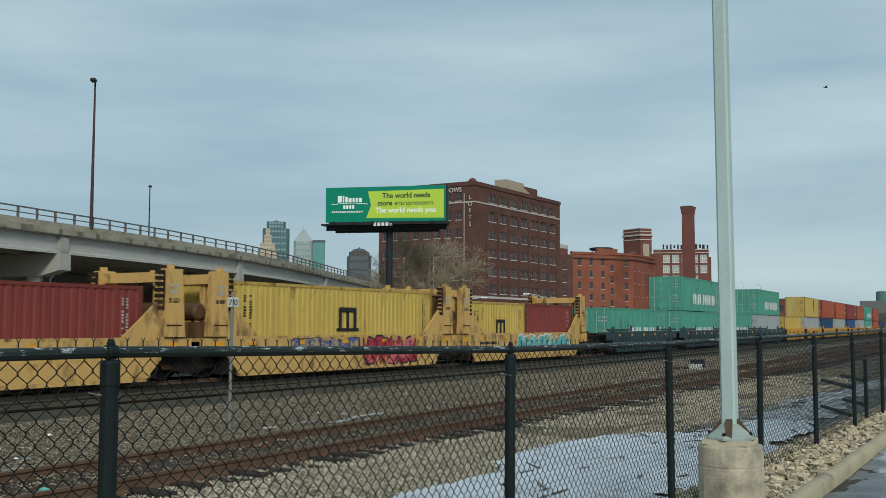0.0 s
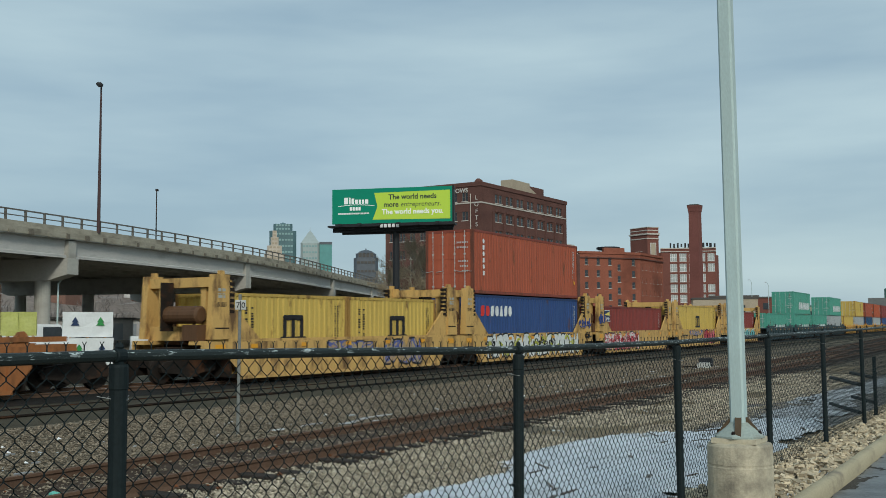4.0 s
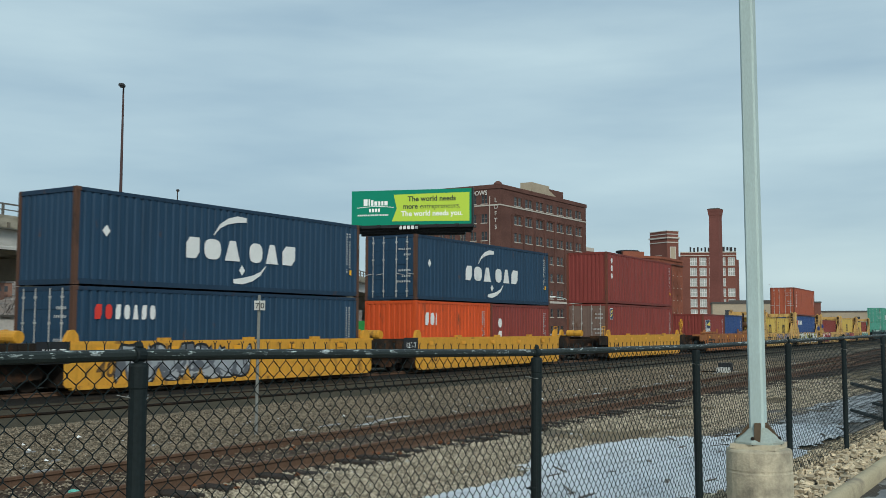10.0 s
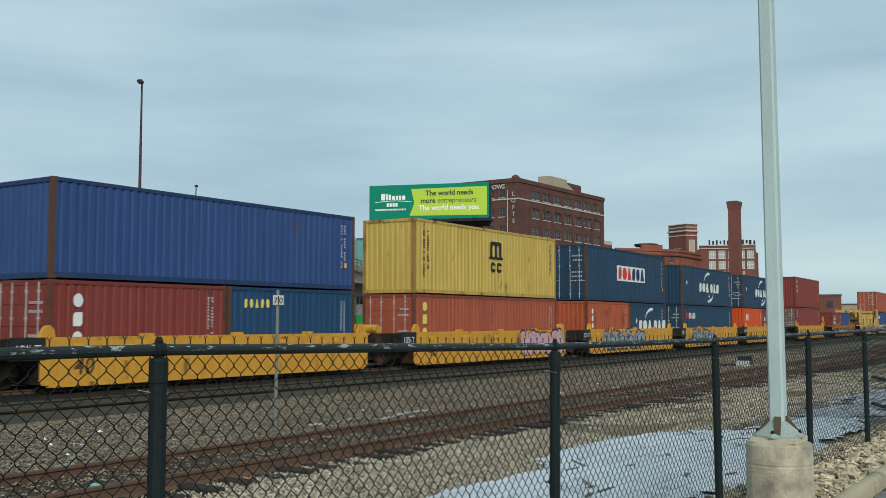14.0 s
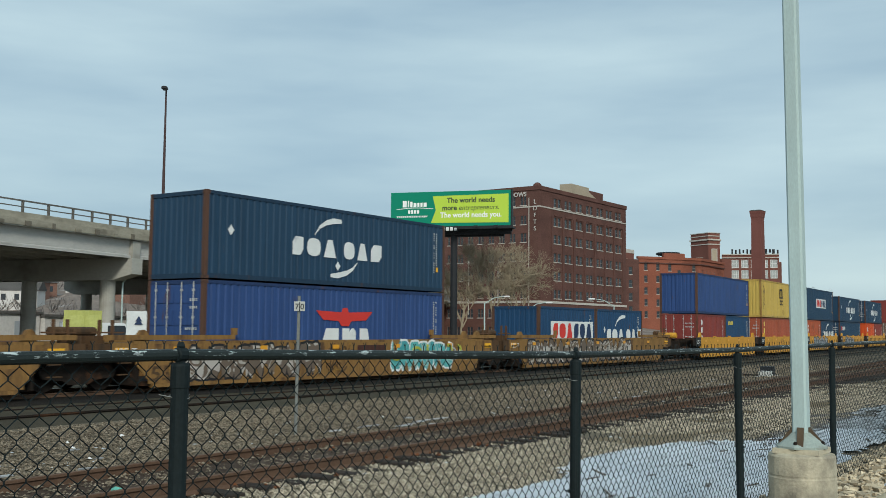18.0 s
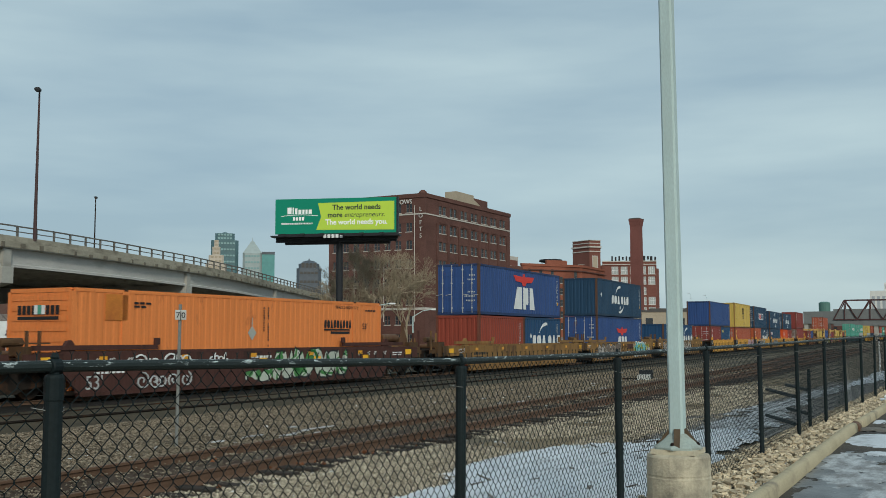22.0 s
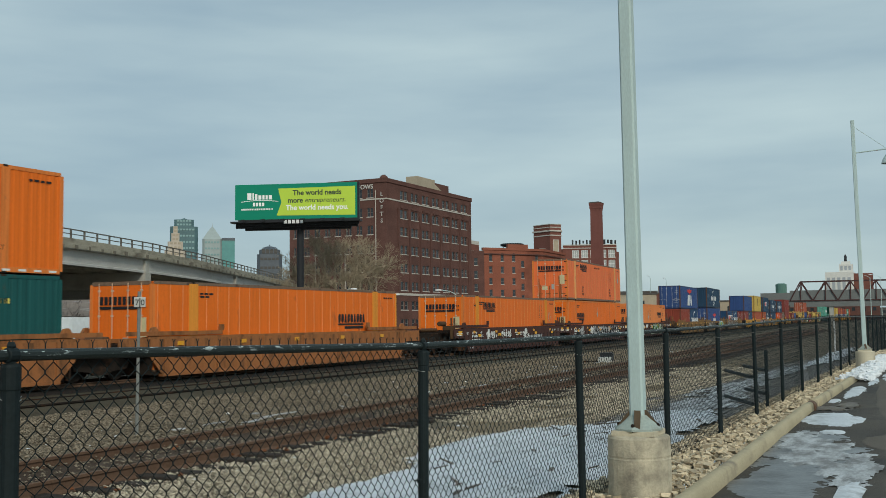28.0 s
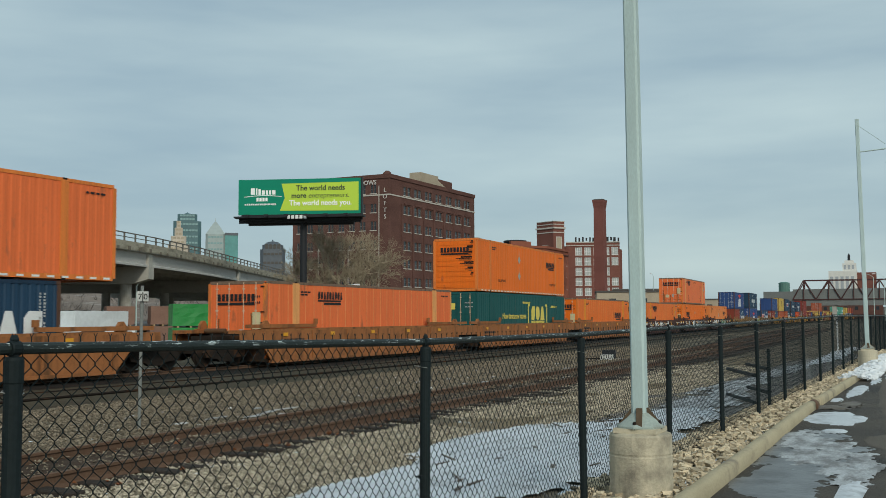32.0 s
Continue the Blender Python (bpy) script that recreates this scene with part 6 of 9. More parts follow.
                if sx == free:
                    part("end_beam", boxes((min(sx * (L + 2.0), sx * (L + 3.2)), max(sx * (L + 2.0), sx * (L + 3.2)), -1.30, -1.12, 0.92, 1.10)), W_SOILED, t)
                    continue
                part("cross_rail", boxes((min(sx * (L + 0.4), sx * (L + 1.4)), max(sx * (L + 0.4), sx * (L + 1.4)), -1.215, -1.175, 1.50, 1.54)), M_DOORBROWN, t)
        if square:
            for i in (-0.28, 0.02, 0.30):
                part("coaming", boxes((length * i * 0.9 - 0.22, length * i * 0.9 + 0.22, -1.47, -1.38, 1.29, 1.38)), paint_mat, t)
        else:
            for sx in (-1, 1):
                x0, x1 = sorted((sx * (L - 3.3), sx * (L + 1.2)))
                part("coaming", boxes((x0, x1, -1.53, -1.42, 1.33, 1.46)), paint_mat, t)
                part("coaming_lug", boxes((sx * (L - 3.3) - 0.1, sx * (L - 3.3) + 0.1, -1.52, -1.44, 1.46, 1.66)), paint_mat, t)
    else:
        for sx in (-1, 1):
            for sy in (-1, 1):
                bm = bmesh.new()
                y0, y1 = sorted((sy * 1.49, sy * 1.40))
                # sloping gusset and tall post
                plate(bm, [(sx * (L - 1.2), 1.30), (sx * (L + 0.34), 1.30), (sx * (L + 0.34), 3.22), (sx * (L + 0.24), 3.26), (sx * (L + 0.14), 3.20), (sx * (L + 0.02), 2.30)][::sx], y0, y1)
                bmesh.ops.recalc_face_normals(bm, faces=bm.faces[:])
                part("bulkhead_gusset", bm, paint_mat, t)
                bm = bmesh.new()
                y0, y1 = sorted((sy * 1.56, sy * 1.30))
                x0, x1 = sorted((sx * (L + 0.30), sx * (L + 1.05)))
                box(bm, x0, x1, y0, y1, 1.30, 3.28)
                for v in bm.verts:
                    if v.co.z > 3 and abs(v.co.x) > L + 0.6:
                        v.co.x -= sx * 0.14
                box(bm, sx * (L + 0.55) - 0.08, sx * (L + 0.55) + 0.08, sy * 1.43 - 0.08, sy * 1.43 + 0.08, 3.28, 3.40)
                part("bulkhead_post", bm, paint_mat, t)
                if sy < 0:
                    bars(t, sx * (L + 0.62) - 0.18, -1.563, 2.85, ((0.32, 0.09), (0.3, 0.03), (0.3, 0.09)), C_GREYGREEN, False, 3)
                    bars(t, sx * (L + 0.62) - 0.22, -1.563, 2.42, ((0.42, 0.02), (0.42, 0.02), (0.4, 0.02), (0.36, 0.02)), C_BLACK, False, 8)
                    bm = boxes((sx * (L + 0.62) - 0.3, sx * (L + 0.62) + 0.3, -1.572, -1.56, 1.62, 1.66))
                    part("hand_rail", bm, M_STEELDARK, t)
                    part("label_plate", boxes((sx * (L + 0.62) - 0.22, sx * (L + 0.62) + 0.22, -1.508, -1.502, 0.94, 1.14)), M_REFLECT, t, "amber reflective plate")
                bm = bmesh.new()
                pts = [(sx * (L + 0.28), 2.10), (sx * (L + 0.28), 3.24)]
                for k in range(7):
                    z = 3.22 - k * 0.17
                    pts += [(sx * (L + 0.02), z), (sx * (L + 0.02), z - 0.10), (sx * (L + 0.22), z - 0.10), (sx * (L + 0.22), z - 0.165)]
                y0, y1 = sorted((sy * 1.51, sy * 1.36))
                plate(bm, pts, y0, y1)
                bmesh.ops.recalc_face_normals(bm, faces=bm.faces[:])
                part("guide_rack", bm, M_STEELDARK, t)
            bm = bmesh.new()
            x0, x1 = sorted((sx * (L + 0.45), sx * (L + 0.85)))
            box(bm, x0, x1, -1.30, 1.35, 2.90, 3.20)
            box(bm, x0, x1, -1.35, 1.35, 1.26, 1.7)
            box(bm, x0 + 0.1, x1 - 0.1, -1.0, -0.8, 1.7, 2.95)
            box(bm, x0 + 0.1, x1 - 0.1, 0.8, 1.0, 1.7, 2.95)
            part("bulkhead_crossbeam", bm, paint_mat, t)
            # dark plate added behind the portal so that its interior reads dark
            x0, x1 = sorted((sx * (L + 0.9), sx * (half - 0.05)))
            part("equipment_plate", boxes((x0, x1, 0.2, 0.26, 1.55, 3.05)), M_STEELDARK, t)
            bm = bmesh.new()
            lathe(bm, [(0.20, -0.72), (0.27, -0.66), (0.27, 0.66), (0.20, 0.72)], 16, pose(sx * (half - 0.36), -0.45, 2.05, 90, 0, 0))
            for q in (-0.4, 0.4):
                box(bm, sx * (half - 0.36) - 0.04, sx * (half - 0.36) + 0.04, -0.45 + q - 0.04, -0.45 + q + 0.04, 1.70, 1.85)
            part("reservoir", bm, M_DOORBROWN, t, "rusty brown air reservoir")
            part("equipment_box", boxes((sx * (half - 0.25) - 0.22, sx * (half - 0.25) + 0.22, -1.3, -0.7, 1.27, 1.75)), M_DOORBROWN, t)
    for i in range(5):
        x = -L + length * (i + 0.35) / 5
        flat_shape(rect(-0.15, 0.15, -0.065, 0.065), M_REFLECT, t, x, -W - 0.036, 1.08, "reflector")
    if paint_mat is W_BROWN:
        words("53", 0.55, C_SOOT, t, pose(-L + 0.2, -W - 0.015, 0.24, 90), "dark sprayed number", "LEFT", 0.002, 0.01, 0.8, 0.12)
    if square:
        words("40", 0.62, C_SOOT, t, pose(-L + 0.75, -W - 0.015, 0.36, 90), "dark sprayed number", "LEFT", 0.002, 0.01, 0.62, 0.12)
    else:
        bars(t, -L + 0.9, -W - 0.002, 0.92, ((1.6, 0.12), (1.1, 0.10)), C_BLACK if paint_mat is not W_DARK else C_WHITE, False, 9)
    if number:
        if paint_mat is not W_BROWN:
            flat_shape(rect(-0.5, 0.5, -0.28, 0.28), M_DARK, t, -L - 0.55, -1.50, 1.02, "capacity_board")
        words("125-T", 0.30, C_WHITE, t, pose(-L - 0.55, -1.509, 0.91, 90), "white capacity marking", "CENTER", 0.002)
    if deco:
        deco(t, L)
    return t

# ---- the consist ----
def travel(t):
    """Metres run along the track since 16 s."""
    return 11.44 * (t - 16) - 0.0059 * (t - 16) ** 2


MOVES = []      # things with their place along the train and their height


def ride(ob, s, dx=0.0, z=0.0):
    MOVES.append((ob, s, dx, z))
    return ob


LOW = 0.165     # floor of the lower container above the rail


def load(s, lower, upper=None, low_h=2.591):
    """Place containers over a wagon centred at s: rows of (container, offset)."""
    for c, dx in lower:
        ride(c, s, dx, LOW)
    if upper is not None:
        ride(upper[0], s, upper[1], LOW + low_h + 0.02)


def two(s, rear, front):
    load(s, ((rear, -3.065), (front, 3.065)))


HC = 2.896
# stacks that have already passed, far along the line
FRONT = (
    (248.3, (40, P_GREEN, "sea-green"), None), (264.7, (40, P_GREEN, "sea-green"), (40, P_GREEN, "sea-green")), (279.0, (40, P_GREEN, "sea-green"), None), (294.6, (40, P_GREY, "pale grey"), (40, P_GREEN, "sea-green")),
    (310.2, (40, P_YELLOW, "faded yellow"), None), (325.8, (40, P_GREY, "pale grey"), (40, P_YELLOW, "faded yellow")), (341.4, (40, P_SEABLUE, "steel-blue"), (40, P_REDBROWN, "red-brown")),
    (357.0, (40, P_GREY, "pale grey"), (40, P_ORANGERED, "orange-red")), (372.6, (40, P_BLUE, "blue"), (40, P_MAROON, "maroon")), (388.2, (40, P_GREY, "pale grey"), (40, P_REDBROWN, "red-brown")),
    (403.8, (40, P_GREEN, "sea-green"), (40, P_GREEN, "sea-green")), (419.4, (40, P_REDBROWN, "red-brown"), (40, P_REDBROWN, "red-brown")), (435.0, (40, P_NAVY, "navy"), None), (450.6, (40, P_REDBROWN, "red-brown"), None))
for i, (s, lo, up) in enumerate(FRONT):
    name = deco_wide((0.5, 0.5, 0.2, 0.55, 0.5, -0.4, 0.5, 0.5, 0.2, 0.5, 0.5, 0.2, 0.55, 0.5), 0.85, C_WHITE, -2.6, 0.55) if lo[1] is P_GREEN or (up and up[1] is P_GREEN) else None
    lower = container(lo[0], lo[1], lo[2] + " corrugated steel shipping container in a well wagon", name if lo[1] is P_GREEN else None, True, seed=i)
    upper = container(up[0], up[1], up[2] + " corrugated steel shipping container on top of another", name if up[1] is P_GREEN else (deco_msc(1.5, 1.0, False) if up[1] is P_YELLOW else None), True, seed=i + 40) if up else None
    load(s, ((lower, 0),), (upper, 0) if upper else None)
    ride(wagon(12.6, W_GREENB if i < 4 else W_YEL, ("dark blue-green" if i < 4 else "yellow") + " steel well wagon", pitch=15.6), s)


def g1(m, a, b, seed, z0=0.3, z1=1.2):
    return lambda t, L: graffiti(t, a, b, z0, z1, m, seed)


def two_g(*fs):
    def f(t, L):
        for q in fs:
            q(t, L)
    return f


TANWAG = "faded tan-yellow steel well wagon with tall bulkheads and graffiti"
# bulkhead wagons
two(229.7, container(20, P_YELLOW, "short faded yellow corrugated container", deco_msc(0.3, 1.0, True, 0.45), False, seed=1), container(20, P_MAROON, "short maroon corrugated container", None, False, seed=2))
ride(wagon(12.5, W_TAN, TANWAG, True, (-1, 1), two_g(g1(G_TEAL, -1.5, 4.5, 5, 0.35, 1.2)), pitch=15.4), 229.7)
load(214.4, ((container(40, P_YELLOW, "faded yellow corrugated container with a black emblem", deco_msc(0.2, 1.15, True, 0.62), False, seed=3, height=HC), 0),), None)
ride(wagon(12.5, W_TAN, TANWAG, True, (-1,), two_g(g1(G_RED, 0.8, 3.8, 6, 0.15, 1.25), g1(G_BLUE, -3.4, 0.4, 7, 0.8, 1.2)), pitch=15.4), 214.4)
load(198.8, ((container(40, P_MAROON, "maroon corrugated container with a framed lighthouse emblem", deco_picture(-5.55, 1.70, 1.12, 0.62), False, seed=4), -0.12),), None)
ride(wagon(12.5, W_TAN, TANWAG, True, (-1,), two_g(g1(G_FIRE, -6.3, -0.5, 8, 0.14, 1.26), lambda t, L: curls(t, -6.2, -0.6, 0.2, 1.2, G_RED, 41), lambda t, L: scrawl(t, -L - 1.15, -L + 0.1, 1.75, 2.2, C_TAGBLUE, 6, -1.585)), pitch=15.4), 198.8)
load(182.95, ((container(40, P_BLUE, "dark blue corrugated container with a red and white trade name", deco_wide((0.42, 0.38, 0.36, 0.36, 0.36, 0.36, 0.36), 0.48, C_WHITE, -5.42, 1.93, C_RED, 2), False, None, HC, 5), 0.17),),
     (container(40, P_REDBROWN, "red-brown corrugated container with a vertical trade name", deco_column(6, 0.215, C_WHITE, 1.03, 2.52), True, None, HC, 6), 0.17), HC)
ride(wagon(12.5, W_TAN, TANWAG, True, (-1,), two_g(g1(G_WHITE, -5.2, 5.2, 9, 0.14, 1.27), lambda t, L: curls(t, -5.1, 2.4, 0.20, 1.2, C_BLACK, 15), lambda t, L: curls(t, -5.0, 5.0, 0.25, 1.15, G_LIME, 22, 0.05), lambda t, L: scrawl(t, L - 0.75, L + 0.78, 1.50, 1.98, C_TAGBLUE, 6, -1.585), lambda t, L: scrawl(t, L + 0.25, L + 0.95, 0.95, 1.2, C_BLACK, 7, -1.535)), pitch=15.4), 182.95)
two(167.7, container(20, P_YELLOW, "short faded yellow corrugated container", deco_msc(0.0, 1.1, True, 0.45), False, seed=7), container(20, P_YELLOW, "short faded yellow corrugated container", deco_msc(0.2, 1.1, True, 0.45), False, seed=8))
ride(wagon(12.5, W_TAN, TANWAG, True, (-1,), two_g(g1(G_BLUE, -1.6, 1.0, 10, 0.75, 1.2), g1(G_BLUE, 1.9, 4.0, 11, 0.2, 1.2)), pitch=15.4), 167.7)
# yellow wagons
YELWAG = "yellow steel well wagon with dark grime"
two(147.5, container(20, P_MAROON, "short maroon corrugated container with a framed lighthouse emblem", deco_picture(-2.5, 1.2, 1.3, 0.93), False, seed=9), container(20, P_BLUE, "short blue corrugated container", None, False, seed=10))
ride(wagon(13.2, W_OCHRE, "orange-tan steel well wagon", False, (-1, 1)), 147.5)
load(127.55, ((container(40, P_MAROON, "maroon corrugated container with grey-brown doors", deco_badge(-5.42, 2.05), True, P_DOORGREY, HC, 11), 0),),
     (container(40, P_MAROON, "maroon corrugated container with a vertical trade name", deco_column(3, 0.32, C_WHITE, 0.78, 2.58), False, None, HC, 12), 0), HC)
ride(wagon(13.0, W_YEL, "yellow steel well wagon with a hand-brake wheel", False, (-1, 1), wheel=True), 127.55)
load(107.7, ((container(20, P_BRIGHTOR, "short bright orange corrugated container", deco_wide((0.30, 0.30, 0.10), 0.5, C_WHITE, -2.35, 1.62), False, seed=13), -3.065), (container(20, P_MAROON, "short maroon corrugated container", deco_column(3, 0.42, C_WHITE, 0.85, 1.95), False, seed=14), 3.065)),
     (container(40, P_NAVY, "navy corrugated container with white arcs and trade name", deco_arcs(0.05), True, seed=15), 0))
ride(wagon(12.6, W_YEL, YELWAG, False, (-1, 1), number="n", pitch=15.8), 107.7)
load(91.85, ((container(40, P_NAVY, "navy corrugated container with a red and white trade name", deco_wide((0.26, 0.23, 0.20, 0.20, 0.20, 0.20, 0.20), 0.40, C_WHITE, -5.42, 1.72, C_RED, 2), True, seed=16), 0),),
     (container(40, P_NAVY, "navy corrugated container with white arcs and trade name", deco_arcs(0.02), False, seed=17), 0))
ride(wagon(12.6, W_YEL, YELWAG + " and grey graffiti", False, (-1,), g1(G_GREY, -4.9, -0.4, 12, 0.15, 1.2), "n", pitch=15.8), 91.85)
load(76.2, ((container(20, P_ORANGERED, "short orange-red corrugated container", deco_column(6, 0.27, C_WHITE, 0.7, 2.2), False, seed=18), -3.065), (container(20, P_NAVY, "short navy corrugated container with white arcs", deco_arcs(0.5, 0.95, 1.02), False, seed=19), 3.065)),
     (container(40, P_NAVY, "navy corrugated container with a white trade name panel", deco_panel(0.3, 0.92), True, None, HC, 20), 0))
ride(wagon(12.6, W_YEL, YELWAG + " and pale graffiti", False, (-1,), g1(G_GREY, -4.6, 1.0, 13, 0.15, 1.25), "n", pitch=15.8), 76.2)
load(60.4, ((container(40, P_REDBROWN, "red-brown corrugated container with white door markings", deco_column(3, 0.37, C_YEL, 0.74, 2.30), True, seed=21), 0),),
     (container(40, P_YELLOW, "faded yellow corrugated container with a black emblem", deco_msc(0.25, 1.0, True), False, None, HC, 22), 0))
ride(wagon(12.6, W_YEL, YELWAG + " and pink graffiti", False, (-1,), g1(G_PINK, 1.9, 6.0, 14, 0.12, 1.3), "n", pitch=15.8), 60.4)
load(44.6, ((container(20, P_MAROON, "short maroon corrugated container", deco_column(3, 0.36, C_WHITE, 0.85, 2.25), True, seed=23), -3.065), (container(20, P_SEABLUE, "short steel-blue corrugated container with a yellow trade name", deco_wide((0.14, 0.14, 0.14, 0.14, 0.14), 0.27, C_YEL, -2.35, 1.95), False, seed=24), 3.065)),
     (container(40, P_BLUE, "dark blue corrugated container", None, False, seed=25), 0))
ride(wagon(12.6, W_YEL, YELWAG, False, (-1,), None, "n", pitch=15.8), 44.6)
# weathered brown wagons
def rust_patch(t, L):
    part("repaint_patch", boxes((0.65, 2.2, -1.516, -1.511, 0.78, 1.12)), W_DARK, t, "dark red repainted patch")


BRWAG = "weathered brown-yellow steel well wagon with graffiti"
two(22.9, container(20, P_SEABLUE, "short steel-blue corrugated container with a white trade name panel", deco_panel(0.4, 0.95, 1.05), False, seed=26), container(20, P_SEABLUE, "short steel-blue corrugated container with white arcs", deco_arcs(0.4, 0.95, 1.0), False, seed=27))
ride(wagon(16.6, W_BROWN, BRWAG, False, (-1, 1), g1(G_BROWN, -7.7, 3.0, 15, 0.15, 1.25), "n", pitch=19.85), 22.9)
load(3.0, ((container(40, P_BLUE, "bright blue corrugated container with a red wing emblem", deco_eagle(0.2, 0.92), True, None, HC, 28), 0.12),),
     (container(40, P_NAVY, "navy corrugated container with white arcs and trade name", deco_arcs(-0.3, 0.95), False, seed=29), 0.12), HC)
ride(wagon(16.6, W_BROWN, BRWAG, False, (-1,), two_g(g1(G_BROWN, -7.0, -1.6, 16, 0.15, 1.2), lambda t, L: scrawl(t, -0.9, -0.1, 0.25, 0.6, C_SOOT, 9), lambda t, L: scrawl(t, -0.8, 0.2, 0.85, 1.1, C_SOOT, 10), rust_patch, g1(G_TEAL, 2.5, 6.0, 17, 0.15, 1.25), lambda t, L: curls(t, 2.6, 7.2, 0.3, 1.2, G_LIME, 33, 0.05), lambda t, L: curls(t, 6.2, 7.4, 0.3, 1.2, C_WORN, 34)), "n", pitch=19.85), 3.0)
load(-16.8, ((container(20, P_BRICKRED, "short deep red corrugated container", None, False, seed=30), -3.065), (container(20, P_SEABLUE, "short steel-blue corrugated container with white arcs", deco_arcs(0.4, 0.95, 1.0), False, seed=31), 3.065)),
     (container(40, P_BLUE, "blue corrugated container with a red wing emblem", deco_eagle(0.05, 1.0), True, seed=32), 0))
ride(wagon(16.6, W_BROWN, "weathered brown-yellow steel well wagon", False, (-1,), None, "n", pitch=19.85, free=-1), -16.8)
# dark red-brown wagons with long orange boxes
def deco_sizes(t, L, w, h, y):
    deco_hauler((3.98,), (1.85,), 0.9, False, False, ((-0.3, 0.57),), True, True)(t, L, w, h, y)
    bars(t, 0.32, y, h - 0.35, ((0.85, 0.07),), C_BLACK, True, 6)
    bars(t, 0.56, y, h - 0.35, ((1.35, 0.07),), C_BLACK, True, 9)
    flat_shape(rect(-0.42, 0.42, 0, 0.75), M_DKORANGE, t, -6.45, y, h - 0.90, "repaint_patch", "darker orange repainted patch")
    words("53'", 0.33, C_BLACK, t, pose(6.65, y - 0.003, 1.82, 90), "black size number", "LEFT", 0.002)
    words("STACK 2 HIGH ONLY", 0.17, C_BLACK, t, pose(4.75, y - 0.003, 2.60, 90), "black handling note", "LEFT", 0.002)


def sill_sizes(t, L):
    """Load lengths in white on the sill."""
    for x, q in ((6.1, "40'"), (6.8, "45'"), (7.3, "48'"), (8.05, "53'")):
        for k in (-1, 1):
            words(q, 0.20, C_WHITE, t, pose(k * x - 0.1, -1.508, 0.96, 90), "white load length", "LEFT", 0.002)
    for x in (-3.3, 0.0, 3.2, 6.55, -6.4):
        flat_shape(rect(-0.22, 0.22, -0.07, 0.07), C_AMBER, t, x, -1.542, 0.90, "label_plate", "amber reflective plate")


def deco_posted(t, L, w, h, y):
    deco_hauler((-5.16,), (2.22,), 0.9, False, False, ())(t, L, w, h, y)
    for x in (4.7, 5.1):
        bars(t, x, y, 2.5, ((0.9, 0.06),), C_BLACK, True, 6)
    arrow = [(0.0, 0.05), (0.18, 0.05), (0.18, 0.12), (0.32, 0.02), (0.18, -0.08), (0.18, -0.01), (0.0, -0.01)]
    flat_shape(arrow, C_BLACK, t, -6.6, y, 2.32, "marking", "black arrow")
    for z, q in ((0.34, C_GREYGREEN), (0.26, P_ORANGE)):
        flat_shape([(0, -z), (z * 0.8, 0), (0, z), (-z * 0.8, 0)], q, t, 6.8, y - (0.004 if q is P_ORANGE else 0), h * 0.6, "placard", "pale diamond placard")


def notice(t, L):
    """A dark board with two rows of white print that cannot be read."""
    part("notice_board", boxes((-0.5, 0.75, -1.540, -1.534, 0.84, 1.18)), W_DARK, t, "dark red-brown notice board")
    bars(t, -0.42, -1.541, 1.11, ((1.05, 0.07), (0.95, 0.07)), C_WHITE, False, 14)


def big_size(t, L):
    words("53'", 0.55, C_WORN, t, pose(-L + 0.55, -1.514, 0.24, 90), "worn white load length", "LEFT", 0.002)


DKWAG = "dark red-brown steel well wagon with graffiti"
ORBOX = "bright orange long ribbed domestic container"
load(-40.8, ((container(53, P_LTORANGE, "faded orange long ribbed domestic container", deco_sizes, True, None, HC, 33, rods=False), 0),))
ride(wagon(16.6, W_DARK, DKWAG, False, (-1, 1), two_g(sill_sizes, g1(G_GREEN, 0.7, 4.9, 18, 0.18, 1.25), g1(G_GREEN, -0.9, 0.7, 24, 0.16, 0.62), lambda t, L: curls(t, 0.8, 4.8, 0.25, 1.2, G_DKGREEN, 61, 0.05), lambda t, L: bars(t, -0.6, -1.508, 1.05, ((1.1, 0.08), (1.1, 0.08)), C_WHITE, False, 12), lambda t, L: curls(t, -5.9, -3.7, 0.75, 1.15, C_WHITE, 19), lambda t, L: curls(t, -5.9, -3.9, 0.2, 0.6, C_WORN, 20), lambda t, L: scrawl(t, -2.6, -2.0, 0.85, 1.1, C_WHITE, 12), big_size), pitch=19.75, free=1), -40.8)
load(-60.77, ((container(53, P_ORANGE, ORBOX, deco_hauler((-5.75,), (1.68,), 0.95, False, False, ((0.1, 0.66),)), True, None, HC, 34), 0),), (container(53, P_FADEOR, "faded red-orange long panelled domestic container with pale posts", deco_hauler((-4.7,), (2.35,), 0.9, False, True, ((7.1, 0.62),)), True, None, HC, 35, True), 0), HC)
ride(wagon(16.6, W_DARK, DKWAG, False, (-1,), two_g(sill_sizes, g1(G_SILVER, -1.9, 6.1, 20, 0.18, 1.2), lambda t, L: curls(t, -1.8, 6.0, 0.25, 1.15, C_BLACK, 31), lambda t, L: curls(t, -1.8, 6.0, 0.25, 1.15, C_WHITE, 52, 0.05), lambda t, L: scrawl(t, -5.9, -4.9, 0.6, 1.1, C_WORN, 11), lambda t, L: scrawl(t, -3.0, -2.1, 0.6, 1.12, C_WHITE, 5), notice, big_size), pitch=19.75), -60.77)
load(-80.25, ((container(53, P_ORANGE, "orange long panelled domestic container with yellow posts", deco_posted, True, None, HC, 36, True), 0),))
